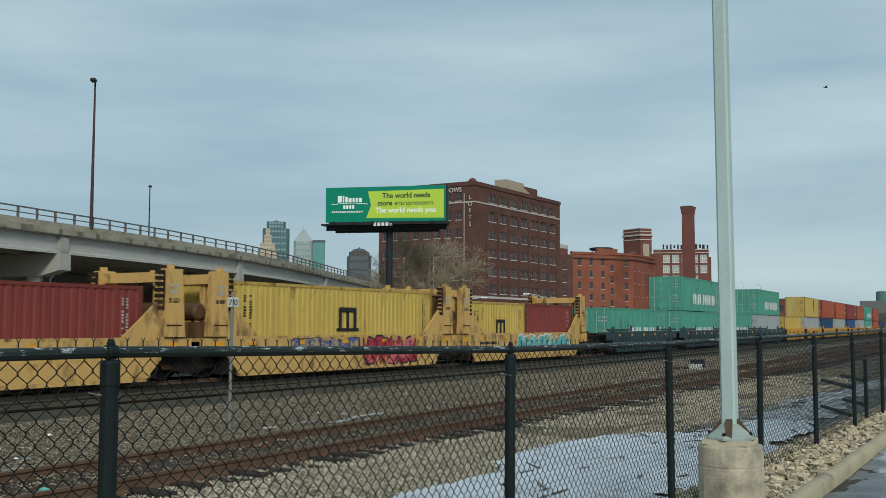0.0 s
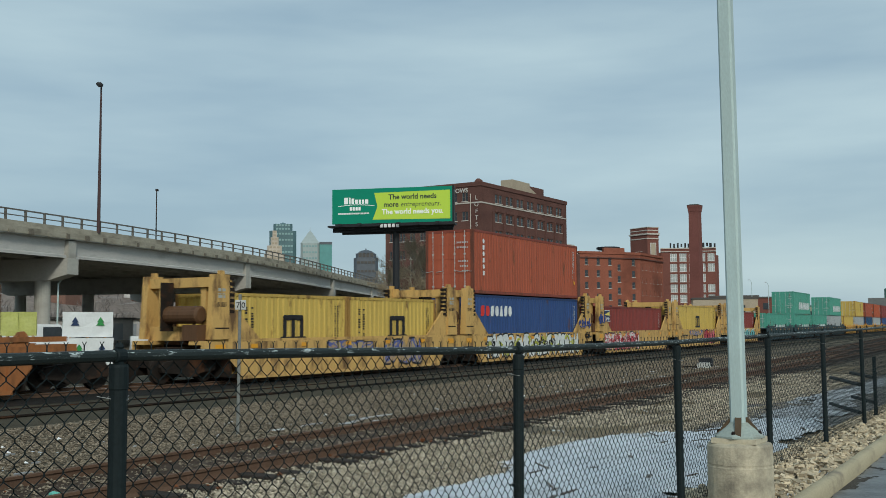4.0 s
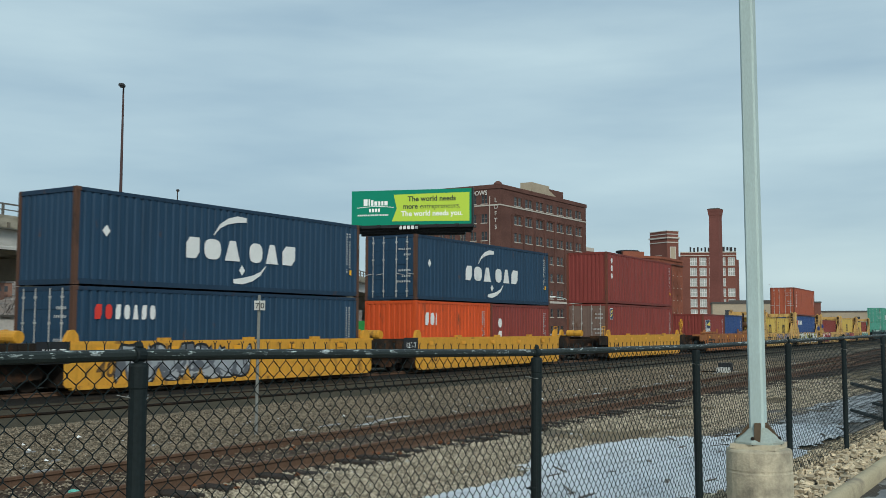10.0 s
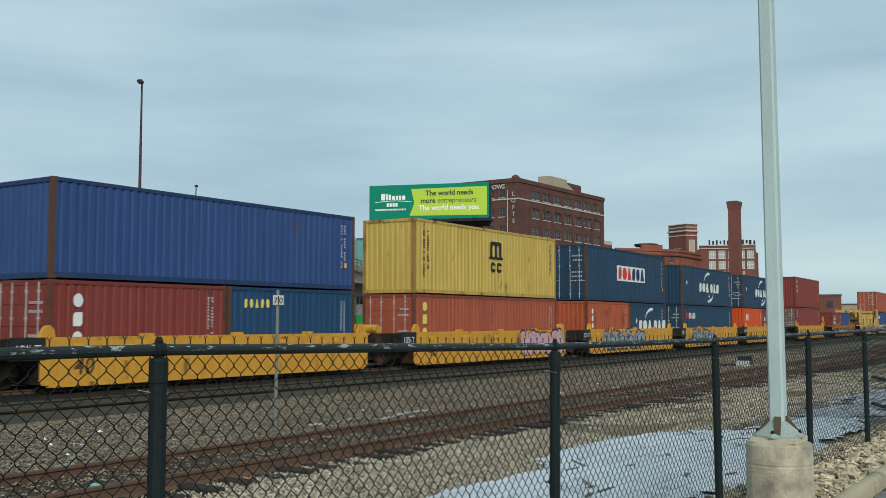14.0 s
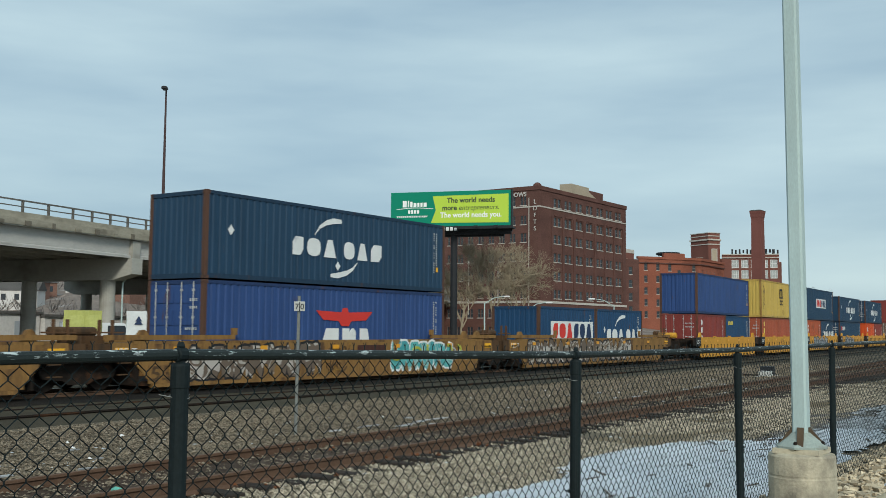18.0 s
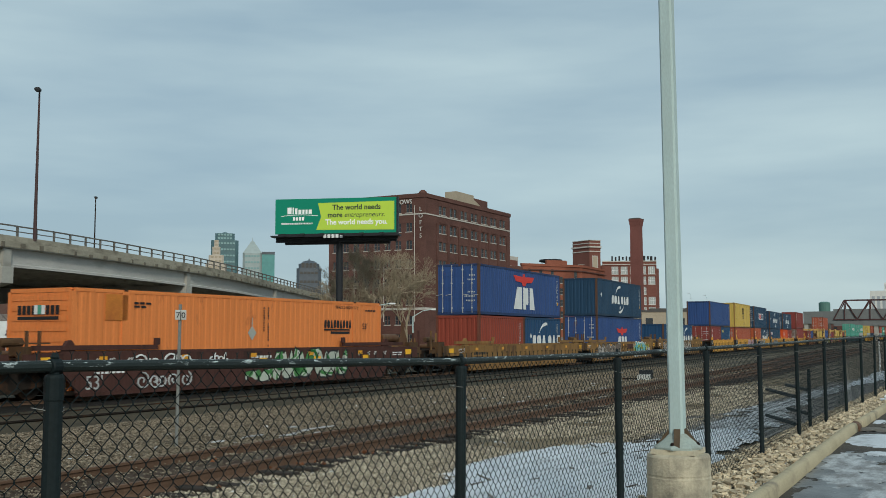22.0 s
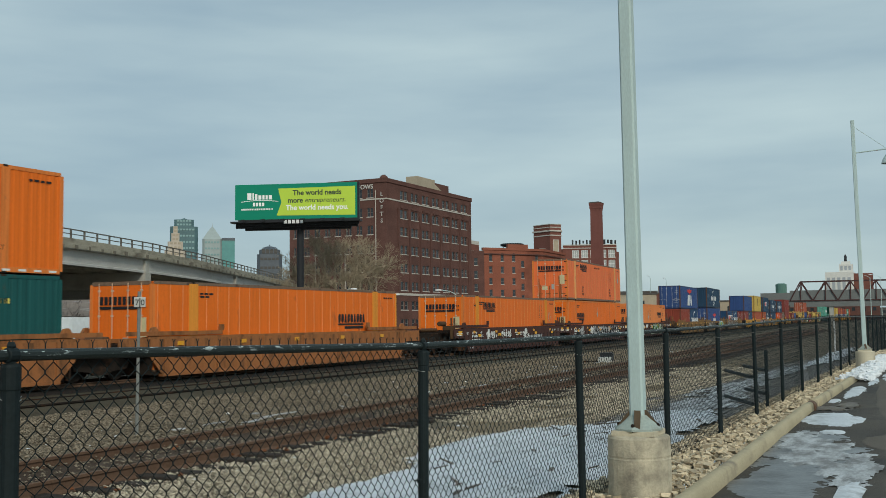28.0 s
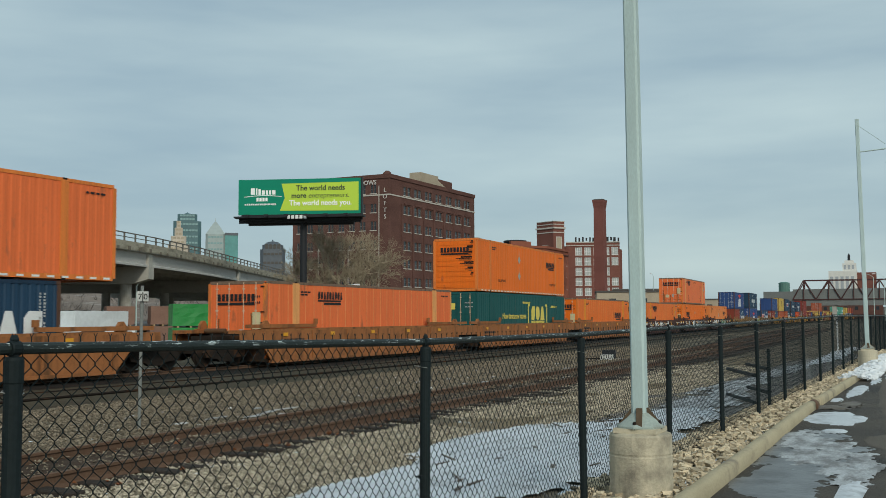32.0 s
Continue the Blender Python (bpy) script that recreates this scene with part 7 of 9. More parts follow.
ride(wagon(16.6, W_DARK, DKWAG, False, (-1,), two_g(sill_sizes, lambda t, L: scrawl(t, -5.3, -3.85, 0.68, 1.12, C_WHITE, 3), lambda t, L: scrawl(t, -2.9, -1.45, 0.72, 1.08, C_WHITE, 8), lambda t, L: bars(t, -0.55, -1.508, 1.0, ((1.2, 0.07), (1.1, 0.07)), C_WHITE, False, 4), lambda t, L: scrawl(t, 0.8, 1.7, 0.62, 1.12, C_WHITE, 16), lambda t, L: bars(t, 2.0, -1.508, 0.78, ((2.5, 0.16),), C_WORN, False, 21), big_size), pitch=19.75), -80.25)
def deco_sooty(t, L, w, h, y):
    deco_hauler((4.1,), (1.85,), 0.85, True, False, ((-1.2, 0.70), (-1.2, 0.36)), False, True)(t, L, w, h, y)
    r = random.Random(4)
    for i in range(9):
        z = 0.17 + (h - 0.31) * (i + 0.5) / 9
        q = 0.95 * math.exp(-((i - 5) / 2.4) ** 2)
        if q > 0.12:
            a = -w + 0.2 + r.uniform(0, 0.1)
            part("soot_streak", boxes((-L - 0.013, -L - 0.0085, a, a + q, z + 0.02, z + 0.068)), M_STEELDARK, t, "black soot streak")
            part("soot_streak", boxes((-L - 0.012, -L - 0.0085, a + 0.05, a + q * r.uniform(0.5, 0.9), z - 0.06, z - 0.01)), C_SOOTY, t, "brown soot smear")
            part("soot_streak", boxes((-L + 0.005, -L + 0.009, a, a + q * 0.7, z + 0.08, z + 0.17)), M_STEELDARK, t, "black soot streak")
    words("TOP LIFT ONLY", 0.20, C_BLACK, t, pose(-4.9, y - 0.003, 0.62, 90), "black handling note", "LEFT", 0.002)
    words("TOP LIFT ONLY", 0.20, C_BLACK, t, pose(4.7, y - 0.003, 0.62, 90), "black handling note", "LEFT", 0.002)


# orange-tan wagons
OTWAG = "weathered orange-tan steel well wagon"
load(-103.9, ((container(53, P_ORANGE, "orange long panelled domestic container with yellow posts", deco_hauler((3.0,), (1.5,), 1.05, False, False, ()), True, None, HC, 37, True), -0.13),))
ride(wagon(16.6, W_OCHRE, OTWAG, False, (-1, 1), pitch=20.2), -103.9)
load(-123.85, ((container(53, P_TEAL, "dark green long ribbed container with a yellow bracketed emblem", deco_railco, True, None, HC, 38), 0.1),), (container(53, P_ORANGE, ORBOX, deco_sooty, True, None, HC, 39, rods=False), 0.1), HC)
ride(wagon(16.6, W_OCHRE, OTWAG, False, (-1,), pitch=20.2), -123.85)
load(-143.35, ((container(53, P_FADEOR, "faded red-orange long panelled domestic container with pale posts", deco_hauler((-4.55,), (2.25,), 0.9, False, False, ()), True, None, HC, 40, True), 0),))
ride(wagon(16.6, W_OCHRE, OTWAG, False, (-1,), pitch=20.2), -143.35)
load(-166.95, ((container(40, P_NAVY, "navy corrugated container with a white trade name", deco_arcs(2.9, 1.0, 1.12), False, seed=41), 0),), (container(53, P_FADEOR, "faded red-orange long ribbed domestic container", deco_hauler((-5,), (1.8,), 1.0, True, False), True, None, HC, 42), 0))
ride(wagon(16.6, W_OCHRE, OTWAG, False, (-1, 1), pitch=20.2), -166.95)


# ---- birds ----
BIRDS = []


def bird(label):
    b = thing("bird", label, "bird", None, "birds in the sky")
    bm = bmesh.new()
    lathe(bm, [(0.01, -0.22), (0.05, -0.12), (0.075, 0.0), (0.055, 0.1), (0.03, 0.17), (0.008, 0.22)], 8, pose(0, 0, 0, 0, 90, 0))
    part("body", bm, M_DARK, b)
    for s in (-1, 1):
        bm = bmesh.new()
        v = [bm.verts.new(q) for q in ((0.10, 0.03 * s, 0.02), (-0.08, 0.03 * s, 0.02), (-0.10, 0.26 * s, 0.13), (0.04, 0.28 * s, 0.14), (-0.10, 0.50 * s, 0.06))]
        bm.faces.new((v[0], v[1], v[2], v[3]))
        bm.faces.new((v[3], v[2], v[4]))
        bmesh.ops.solidify(bm, geom=bm.faces[:], thickness=0.012)
        part("wing", bm, M_DARK, b)
    bm = boxes((-0.34, -0.18, -0.04, 0.04, -0.005, 0.01))
    part("tail", bm, M_DARK, b)
    for o in b.children:
        o.data.transform(Matrix.Scale(0.38, 4))
    return b


BIRDS.append((bird("small dark bird flying under the clouds"), [(0, -13.76, 97.54, 19.82), (8, 23.64, 43.28, 18.45), (11, 37.66, 22.93, 14.81), (11.5, 40.00, 19.54, 13.29), (12, 41.68, 16.25, 12.42), (12.5, 42.92, 13.05, 11.89), (13, 43.83, 10.27, 11.18), (13.5, 44.49, 7.87, 10.32), (16, 47.84, -4.09, 9.45), (32, 69.22, -80.66, 9.68)]))
BIRDS.append((bird("small dark bird gliding under the clouds"), [(0, 44.15, 8.21, 11.67), (0.5, 44.41, 7.38, 11.15), (1, 44.67, 6.37, 10.64), (4, 46.23, 0.87, 9.71), (32, 60.81, -50.47, 10.64)]))


def motions():
    for ob, s, dx, z in MOVES:
        rows = []
        for t in range(0, 33, 2):
            x, y, a = on_track(s + travel(t))
            rows.append((t, pose(x, y, 0.02, 0, 0, math.degrees(a)) @ pose(dx, 0, z)))
        walk(ob, rows)
    for ob, path in BIRDS:
        rows = []
        for (t, *p), (u, *q) in zip(path, path[1:] + path[-1:]):
            if u > t:
                turn = math.degrees(math.atan2(q[1] - p[1], q[0] - p[0]))
            rows.append((t, pose(*p, 0, 0, turn)))
        walk(ob, rows)

# ---- viaduct ----
VIA = [(18.0, 58.6), (33.0, 61.7), (44.7, 64.3), (50.6, 65.7), (57.1, 67.2), (65.9, 69.7), (82.5, 75.4), (97.0, 81.6), (111.4, 88.6), (133.3, 99.3), (151.5, 108.2), (190.0, 127.5)]


def via_pts(step):
    out = []
    for (x0, y0), (x1, y1) in zip(VIA, VIA[1:]):
        n = max(1, round(math.hypot(x1 - x0, y1 - y0) / step))
        for i in range(n):
            out.append((x0 + (x1 - x0) * i / n, y0 + (y1 - y0) * i / n))
    return out + [VIA[-1]]


def via_normal(p, q):
    d = Vector((q[0] - p[0], q[1] - p[1])).normalized()
    return Vector((-d.y, d.x))


def swept(pts, prof):
    """A body swept along the viaduct: profile rows of offset to the far side and height."""
    bm = bmesh.new()
    rings = []
    for i, p in enumerate(pts):
        n = via_normal(pts[max(0, i - 1)], pts[min(len(pts) - 1, i + 1)])
        rings.append([bm.verts.new((p[0] + n.x * o, p[1] + n.y * o, z)) for o, z in prof])
    for a, b in zip(rings, rings[1:]):
        for i in range(len(prof)):
            j = (i + 1) % len(prof)
            bm.faces.new((a[i], a[j], b[j], b[i]))
    bm.faces.new(rings[0][::-1])
    bm.faces.new(rings[-1])
    bmesh.ops.recalc_face_normals(bm, faces=bm.faces[:])
    return bm


viaduct = thing("viaduct", "long grey concrete road viaduct with steel railing", "viaduct", kind="structure")
vp = via_pts(2.4)
part("deck", swept(vp, [(-0.35, 8.72), (30.4, 8.72), (30.4, 8.45), (-0.35, 8.45)]), M_VIA, viaduct)
M_PARAPET = mat("brown_stained_parapet_concrete", (0.335, 0.31, 0.25), 0.9, 0, 0.2, 0.6, 0.15, 4, (0.19, 0.17, 0.135), 0.45, (1, 1, 2.2), 0, 0.5)
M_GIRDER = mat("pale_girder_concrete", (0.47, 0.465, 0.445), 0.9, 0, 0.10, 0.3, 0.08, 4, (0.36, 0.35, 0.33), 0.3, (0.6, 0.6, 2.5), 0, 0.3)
M_JOINT = mat("dark_stained_joint", (0.17, 0.15, 0.12), 0.9, 0, 0.3, 1.0, 0.1, 6)
for o0 in (0.0, 29.8):
    part("parapet", swept(vp, [(o0 - 0.05, 8.72), (o0 + 0.30, 8.72), (o0 + 0.22, 9.45), (o0 + 0.0, 9.45)]), M_PARAPET, viaduct)
part("edge_beam", swept(vp, [(-0.42, 8.52), (-0.36, 8.52), (-0.06, 8.80), (-0.06, 8.98), (-0.42, 8.98)]), M_PARAPET, viaduct)
part("girder_flange", swept(vp, [(-0.02, 7.05), (0.66, 7.05), (0.66, 7.24), (0.55, 7.32), (0.10, 7.32), (-0.02, 7.24)]), M_GIRDER, viaduct)
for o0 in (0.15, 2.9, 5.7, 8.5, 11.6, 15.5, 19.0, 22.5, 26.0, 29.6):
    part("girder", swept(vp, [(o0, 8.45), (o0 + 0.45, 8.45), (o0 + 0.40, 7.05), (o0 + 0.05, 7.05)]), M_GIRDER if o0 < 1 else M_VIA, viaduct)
M_RAILING = mat("grey_brown_railing", (0.16, 0.15, 0.135), 0.7, 0.3, 0.2, 2, 0.1, 20)
for o0 in (0.11, 29.9):
    part("railing_bar", swept(vp, [(o0 - 0.06, 10.20), (o0 + 0.06, 10.20), (o0 + 0.06, 10.30), (o0 - 0.06, 10.30)]), M_RAILING, viaduct)
    part("railing_bar", swept(vp, [(o0 - 0.04, 9.80), (o0 + 0.04, 9.80), (o0 + 0.04, 9.87), (o0 - 0.04, 9.87)]), M_RAILING, viaduct)
bm = boxes((-0.07, 0.07, -0.07, 0.07, 9.44, 10.22))
rp = None
for i, p in enumerate(vp):
    n = via_normal(vp[max(0, i - 1)], vp[min(len(vp) - 1, i + 1)])
    m = pose(p[0] + n.x * 0.11, p[1] + n.y * 0.11, 0, 0, 0, math.degrees(math.atan2(n.y, n.x)))
    if rp is None:
        rp = part("railing_post", bm, M_RAILING, viaduct)
        rp.matrix_basis = m
    else:
        again("railing_post", rp, viaduct, m)
# stained joint blocks along the fascia
jr = random.Random(17)
for i, p in enumerate(vp[:-1]):
    q = vp[i + 1]
    n = via_normal(p, q)
    k = jr.uniform(0.12, 0.30)
    part("joint_block", boxes((-k, k, -0.05, 0.0, 8.50, 8.50 + jr.uniform(0.22, 0.40))), M_JOINT if jr.random() < 0.7 else M_PARAPET, viaduct).matrix_basis = pose(p[0] - n.x * 0.425, p[1] - n.y * 0.425, 0, 0, 0, math.degrees(math.atan2(n.y, n.x)) - 90)


def bent(x, y, ang):
    """A pier: hammerhead cap on round columns, at the near edge of the deck."""
    m = pose(x, y, 0, 0, 0, ang)
    b = new("pier")
    b.parent = viaduct
    b.matrix_basis = m
    bm = bmesh.new()
    plate_pts = [(-0.2, 7.05), (30.2, 7.05), (30.2, 5.85), (28.8, 5.35), (1.6, 5.35), (-0.2, 5.80)]
    a = [bm.verts.new((-0.65, q, z)) for q, z in plate_pts]
    c = [bm.verts.new((0.65, q, z)) for q, z in plate_pts]
    for i in range(6):
        j = (i + 1) % 6
        bm.faces.new((a[i], a[j], c[j], c[i]))
    bm.faces.new(a[::-1])
    bm.faces.new(c)
    bmesh.ops.recalc_face_normals(bm, faces=bm.faces[:])
    part("pier_cap", bm, M_VIA, b)
    for q in (2.6, 10.6, 19.0, 27.6):
        bm = bmesh.new()
        lathe(bm, [(0.62, -0.2), (0.60, 5.45)], 20, Matrix.Translation((0, q, 0)))
        part("column", bm, M_VIA, b)
    bm = boxes((-0.45, 0.45, -0.12, 0.7, 7.0, 8.40))
    part("bearing_block", bm, M_VIA, b)
    bm = bmesh.new()
    tube(bm, (0.68, 0.1, 6.9), (0.75, 1.7, 5.2), 0.07)
    tube(bm, (0.75, 1.75, 5.2), (0.75, 1.75, 0.0), 0.07)
    part("drain_pipe", bm, M_GALV, b)


for x, y, ang in ((26.0, 60.0, 12), (51.4, 65.8, 13.5), (80.8, 74.8, 18), (116.0, 90.7, 25.5), (146.0, 105.5, 26), (174, 119.4, 26.5)):
    bent(x, y, ang)

M_MAST = mat("rust_brown_lamp_mast", (0.075, 0.045, 0.045), 0.6, 0.2, 0.2, 2, 0.1, 30)


def mast(x, y, z, h, arm, mt, ang):
    t = thing("street_lamp", "tall brown steel highway lamp with a box head", "street lamp", pose(x, y, z, 0, 0, ang), "lamps of the viaduct")
    bm = bmesh.new()
    lathe(bm, [(0.16, 0), (0.15, 0.1), (0.07, h)], 8)
    part("mast", bm, mt, t)
    bm = bmesh.new()
    tube(bm, (0, 0, h - 0.1), (-arm, 0, h + 0.02), 0.05, n=6)
    part("arm", bm, mt, t)
    bm = boxes((-arm - 0.55, -arm + 0.12, -0.22, 0.22, h - 0.12, h + 0.16))
    bmesh.ops.bevel(bm, geom=bm.edges[:], offset=0.06, segments=2, affect="EDGES")
    part("lamp_head", bm, M_DARK, t)
    return t


mast(54.62, 66.62, 9.30, 12.0, 0.35, M_MAST, 38)
mast(101.0, 110.9, -0.2, 21.5, -0.5, M_STEELDARK, 40)

# ---- buildings ----
M_BRICK = mat("dark_red_brown_brick", (0.122, 0.062, 0.052), 0.9, 0, 0.32, 0.3, 0.2, 3.5, (0.095, 0.05, 0.044), 0.3, (1, 1, 1.5), 0, 0.12)
M_BRICK2 = mat("orange_red_brick", (0.265, 0.095, 0.062), 0.9, 0, 0.2, 0.15, 0.15, 2.5, (0.17, 0.062, 0.042), 0.35, (1, 1, 1), 0, 0.1)
M_BRICK3 = mat("dull_red_brick", (0.185, 0.078, 0.062), 0.9, 0, 0.18, 0.2, 0.1, 2.5)
M_CHIM = mat("chimney_brick", (0.185, 0.075, 0.064), 0.9, 0, 0.2, 0.2, 0.1, 2.5)
M_TRIM = mat("pale_stone_trim", (0.50, 0.465, 0.42), 0.9, 0, 0.12, 0.5, 0.1, 4)
M_BEIGE = mat("beige_render", (0.40, 0.34, 0.26), 0.9, 0, 0.12, 0.4, 0.1, 4)
M_ROOF = mat("roof_felt", (0.10, 0.095, 0.09), 0.9, 0, 0.2, 0.3, 0.1, 3)
M_WINFR = mat("window_frame_grey", (0.20, 0.19, 0.18), 0.7, 0, 0.1, 2, 0, 20)
# teal and grey skyline colours are lightened: distance haze is mixed in
M_TEALGL = mat("teal_tower_glass", (0.085, 0.16, 0.175), 0.25, 0.1, 0.2, 0.05, 0, 0.3)
M_TEALPALE = mat("pale_teal_cladding", (0.19, 0.32, 0.325), 0.4, 0, 0.15, 0.05, 0, 0.3)
M_LIME = mat("cream_limestone", (0.50, 0.44, 0.37), 0.9, 0, 0.1, 0.1, 0, 0.4)
M_GREYTWR = mat("dark_grey_tower", (0.085, 0.10, 0.12), 0.4, 0.1, 0.2, 0.05, 0, 0.3)


def wall_panel(length, height, openings, thick=0.45):
    """A wall along x from 0 to length, its outer face at y = 0, with openings cut through: rows of x0, x1, z0, z1."""
    xs = sorted({0.0, length, *(round(o[0], 3) for o in openings), *(round(o[1], 3) for o in openings)})
    zs = sorted({0.0, height, *(round(o[2], 3) for o in openings), *(round(o[3], 3) for o in openings)})
    hole = set()
    for o in openings:
        for i, x in enumerate(xs[:-1]):
            if o[0] - 1e-3 <= x < o[1] - 1e-3:
                for j, z in enumerate(zs[:-1]):
                    if o[2] - 1e-3 <= z < o[3] - 1e-3:
                        hole.add((i, j))
    bm = bmesh.new()
    for j in range(len(zs) - 1):
        i = 0
        while i < len(xs) - 1:
            if (i, j) in hole:
                i += 1
                continue
            k = i
            while k < len(xs) - 1 and (k, j) not in hole:
                k += 1
            box(bm, xs[i], xs[k], 0, thick, zs[j], zs[j + 1])
            i = k
    return bm


WINDOWS = {}


def lattice(w, h, t, bars_x, bars_z, y0, y1):
    """A window frame in one piece: a rim of width t with upright and level bars at the given middles."""
    xs, zs = [0.0, t], [0.0, t]
    for v in bars_x:
        xs += [v - t / 2, v + t / 2]
    for v in bars_z:
        zs += [v - t / 2, v + t / 2]
    xs, zs = xs + [w - t, w], zs + [h - t, h]
    bm = bmesh.new()
    v = {(i, j, k): bm.verts.new((x, y, z)) for i, x in enumerate(xs) for j, z in enumerate(zs) for k, y in enumerate((y0, y1))}

    def solid(i, j):
        return 0 <= i < len(xs) - 1 and 0 <= j < len(zs) - 1 and (i % 2 == 0 or j % 2 == 0)

    for i in range(len(xs) - 1):
        for j in range(len(zs) - 1):
            if not solid(i, j):
                continue
            bm.faces.new((v[i, j, 0], v[i + 1, j, 0], v[i + 1, j + 1, 0], v[i, j + 1, 0]))
            bm.faces.new((v[i, j, 1], v[i, j + 1, 1], v[i + 1, j + 1, 1], v[i + 1, j, 1]))
            for di, dj, a, b in ((-1, 0, (i, j), (i, j + 1)), (1, 0, (i + 1, j + 1), (i + 1, j)), (0, -1, (i + 1, j), (i, j)), (0, 1, (i, j + 1), (i + 1, j + 1))):
                if not solid(i + di, j + dj):
                    bm.faces.new((v[*a, 0], v[*b, 0], v[*b, 1], v[*a, 1]))
    return bm


def window(parent, w, h, m, sash=True, frame_mat=None, sill=True):
    lights = max(1, round(w / 0.8)) if frame_mat else 1
    key = (round(w, 2), round(h, 2), sash, frame_mat)
    if key not in WINDOWS:
        fr = lattice(w, h, max(0.05, w * 0.06), [w * k / lights for k in range(1, lights)], [h / 2] if sash else [], 0.16, 0.26)
        gl = boxes((0, w, 0.21, 0.23, 0, h))
        si = boxes((-0.12, w + 0.12, -0.08, 0.2, -0.15, 0.0))
        made = []
        for nm, b, mm in (("window_frame", fr, frame_mat or M_WINFR), ("pane", gl, M_GLASS), ("window_sill", si, M_TRIM)):
            me = bpy.data.meshes.new(nm)
            b.to_mesh(me)
            b.free()
            me.materials.append(mm)
            made.append(me)
        WINDOWS[key] = made
    fr, gl, si = WINDOWS[key]
    o = new("window", fr)
    o.parent = parent
    o.matrix_basis = m
    p = new("pane", gl)
    p.parent = o
    if sill:
        p = new("window_sill", si)
        p.parent = o


def facade(parent, m, length, height, holes, wall_mat, sash=True, frame_mat=None, sill=True):
    o = part("wall", wall_panel(length, height, holes), wall_mat, parent)
    o.matrix_basis = m
    for x0, x1, z0, z1 in holes:
        window(parent, x1 - x0, z1 - z0, m @ pose(x0, 0, z0), sash, frame_mat, sill)


def along(x, y, ang, z=-0.2):
    return pose(x, y, z, 0, 0, ang)


# loft block
loft = thing("loft_building", "tall dark red-brown brick warehouse loft building with paired windows", "building")
LX, LY, LL, LD, LH = 172.4, 98.2, 39.5, 22.9, 30.4
LOFT_BAYS = (5.7, 10.3, 15.1, 19.85, 24.7, 29.3, 34.0)
loft.matrix_basis = pose(0, 0, -0.35)
rows_z = (26.8, 23.0, 19.5, 15.8, 12.1, 8.5, 4.6, 1.0)
front = []
for x in LOFT_BAYS:
    for k in (0, 1):
        for z in rows_z:
            front.append((x + k * 1.72 - 0.45, x + k * 1.72 + 0.88, z, z + 1.75))
facade(loft, along(LX + 0.452, LY, 0), LL - 0.906, LH, front, M_BRICK)
flank = []
for b in range(8):
    for z in rows_z:
        for k in (0, 1):
            x = LD - 3.0 - 2.5 * b - 1.35 + k * 0.72
            flank.append((x, x + 0.62, z, z + 1.75))
facade(loft, along(LX, LY + LD, -90), LD, LH, flank, M_BRICK)
for x in LOFT_BAYS:
    bm = bmesh.new()
    plate(bm, [(x - 0.3, 25.0), (x + 2.9, 25.0), (x + 2.9, 25.25), (x + 2.2, 25.55), (x + 0.4, 25.55), (x - 0.3, 25.25)], -0.14, 0.0)
    part("window_hood", bm, M_BRICK, loft).matrix_basis = along(LX + 0.452, LY, 0)
for mm, ln in ((along(LX + LL, LY, 90), LD), (along(LX + LL - 0.453, LY + LD, 180), LL - 0.906)):
    o = part("wall", wall_panel(ln, LH, []), M_BRICK, loft)
    o.matrix_basis = mm
part("roof", boxes((LX + 0.4, LX + LL - 0.4, LY + 0.4, LY + LD - 0.4, LH - 1.6, LH - 1.2)), M_ROOF, loft)
part("cornice", boxes((LX - 0.15, LX + LL + 0.15, LY - 0.18, LY + 0.1, LH - 0.9, LH - 0.1), (LX - 0.18, LX + 0.1, LY + 0.1, LY + LD, LH - 0.9, LH - 0.1)), M_BRICK, loft)
part("stone_band", boxes((LX - 0.1, LX + LL, LY - 0.12, LY, 26.1, 26.35), (LX - 0.12, LX, LY, LY + LD, 26.1, 26.35)), M_TRIM, loft)
part("stone_band", boxes((LX - 0.1, LX + LL, LY - 0.12, LY, 7.3, 7.75), (LX - 0.12, LX, LY, LY + LD, 7.3, 7.75)), M_TRIM, loft)
for i in range(8):
    x = LX + 4.9 + i * 4.72
    part("pilaster", boxes((x - 0.35, x + 0.35, LY - 0.16, LY, 7.8, LH - 5.6)), M_BRICK, loft)
part("penthouse", boxes((190.0, 198.1, 100.5, 103.3, LH - 1.5, 33.0)), M_BEIGE, loft, "beige rendered roof house")
bm = bmesh.new()
a = [bm.verts.new((x, y, z)) for y in (100.5, 101.8) for x, z in ((198.1, LH - 1.5), (202.8, LH - 1.5), (202.8, 30.6), (198.1, 32.1))]
for f in ((0, 1, 2, 3), (7, 6, 5, 4), (0, 4, 5, 1), (1, 5, 6, 2), (2, 6, 7, 3), (3, 7, 4, 0)):
    bm.faces.new([a[k] for k in f])
part("penthouse", bm, M_BEIGE, loft)
part("stair_tower", boxes((201.0, 208.0, 102.0, 105.0, LH - 1.5, 32.9)), M_BRICK, loft)
bm = bmesh.new()
lathe(bm, [(0.9, 0), (0.8, 0.5), (0.3, 0.9)], 10, Matrix.Translation((LX + 1.2, LY + 1.2, LH - 0.2)))
part("corner_finial", bm, M_BRICK, loft)
for i in range(3):
    bm = bmesh.new()
    y = LY + 2.3 + i * 7.1
    tube(bm, (LX - 0.2, y, 5), (LX - 0.2, y, 28.0 if i == 0 else 16.0), 0.09, n=6)
    part("flag_pole", bm, M_TRIM, loft)
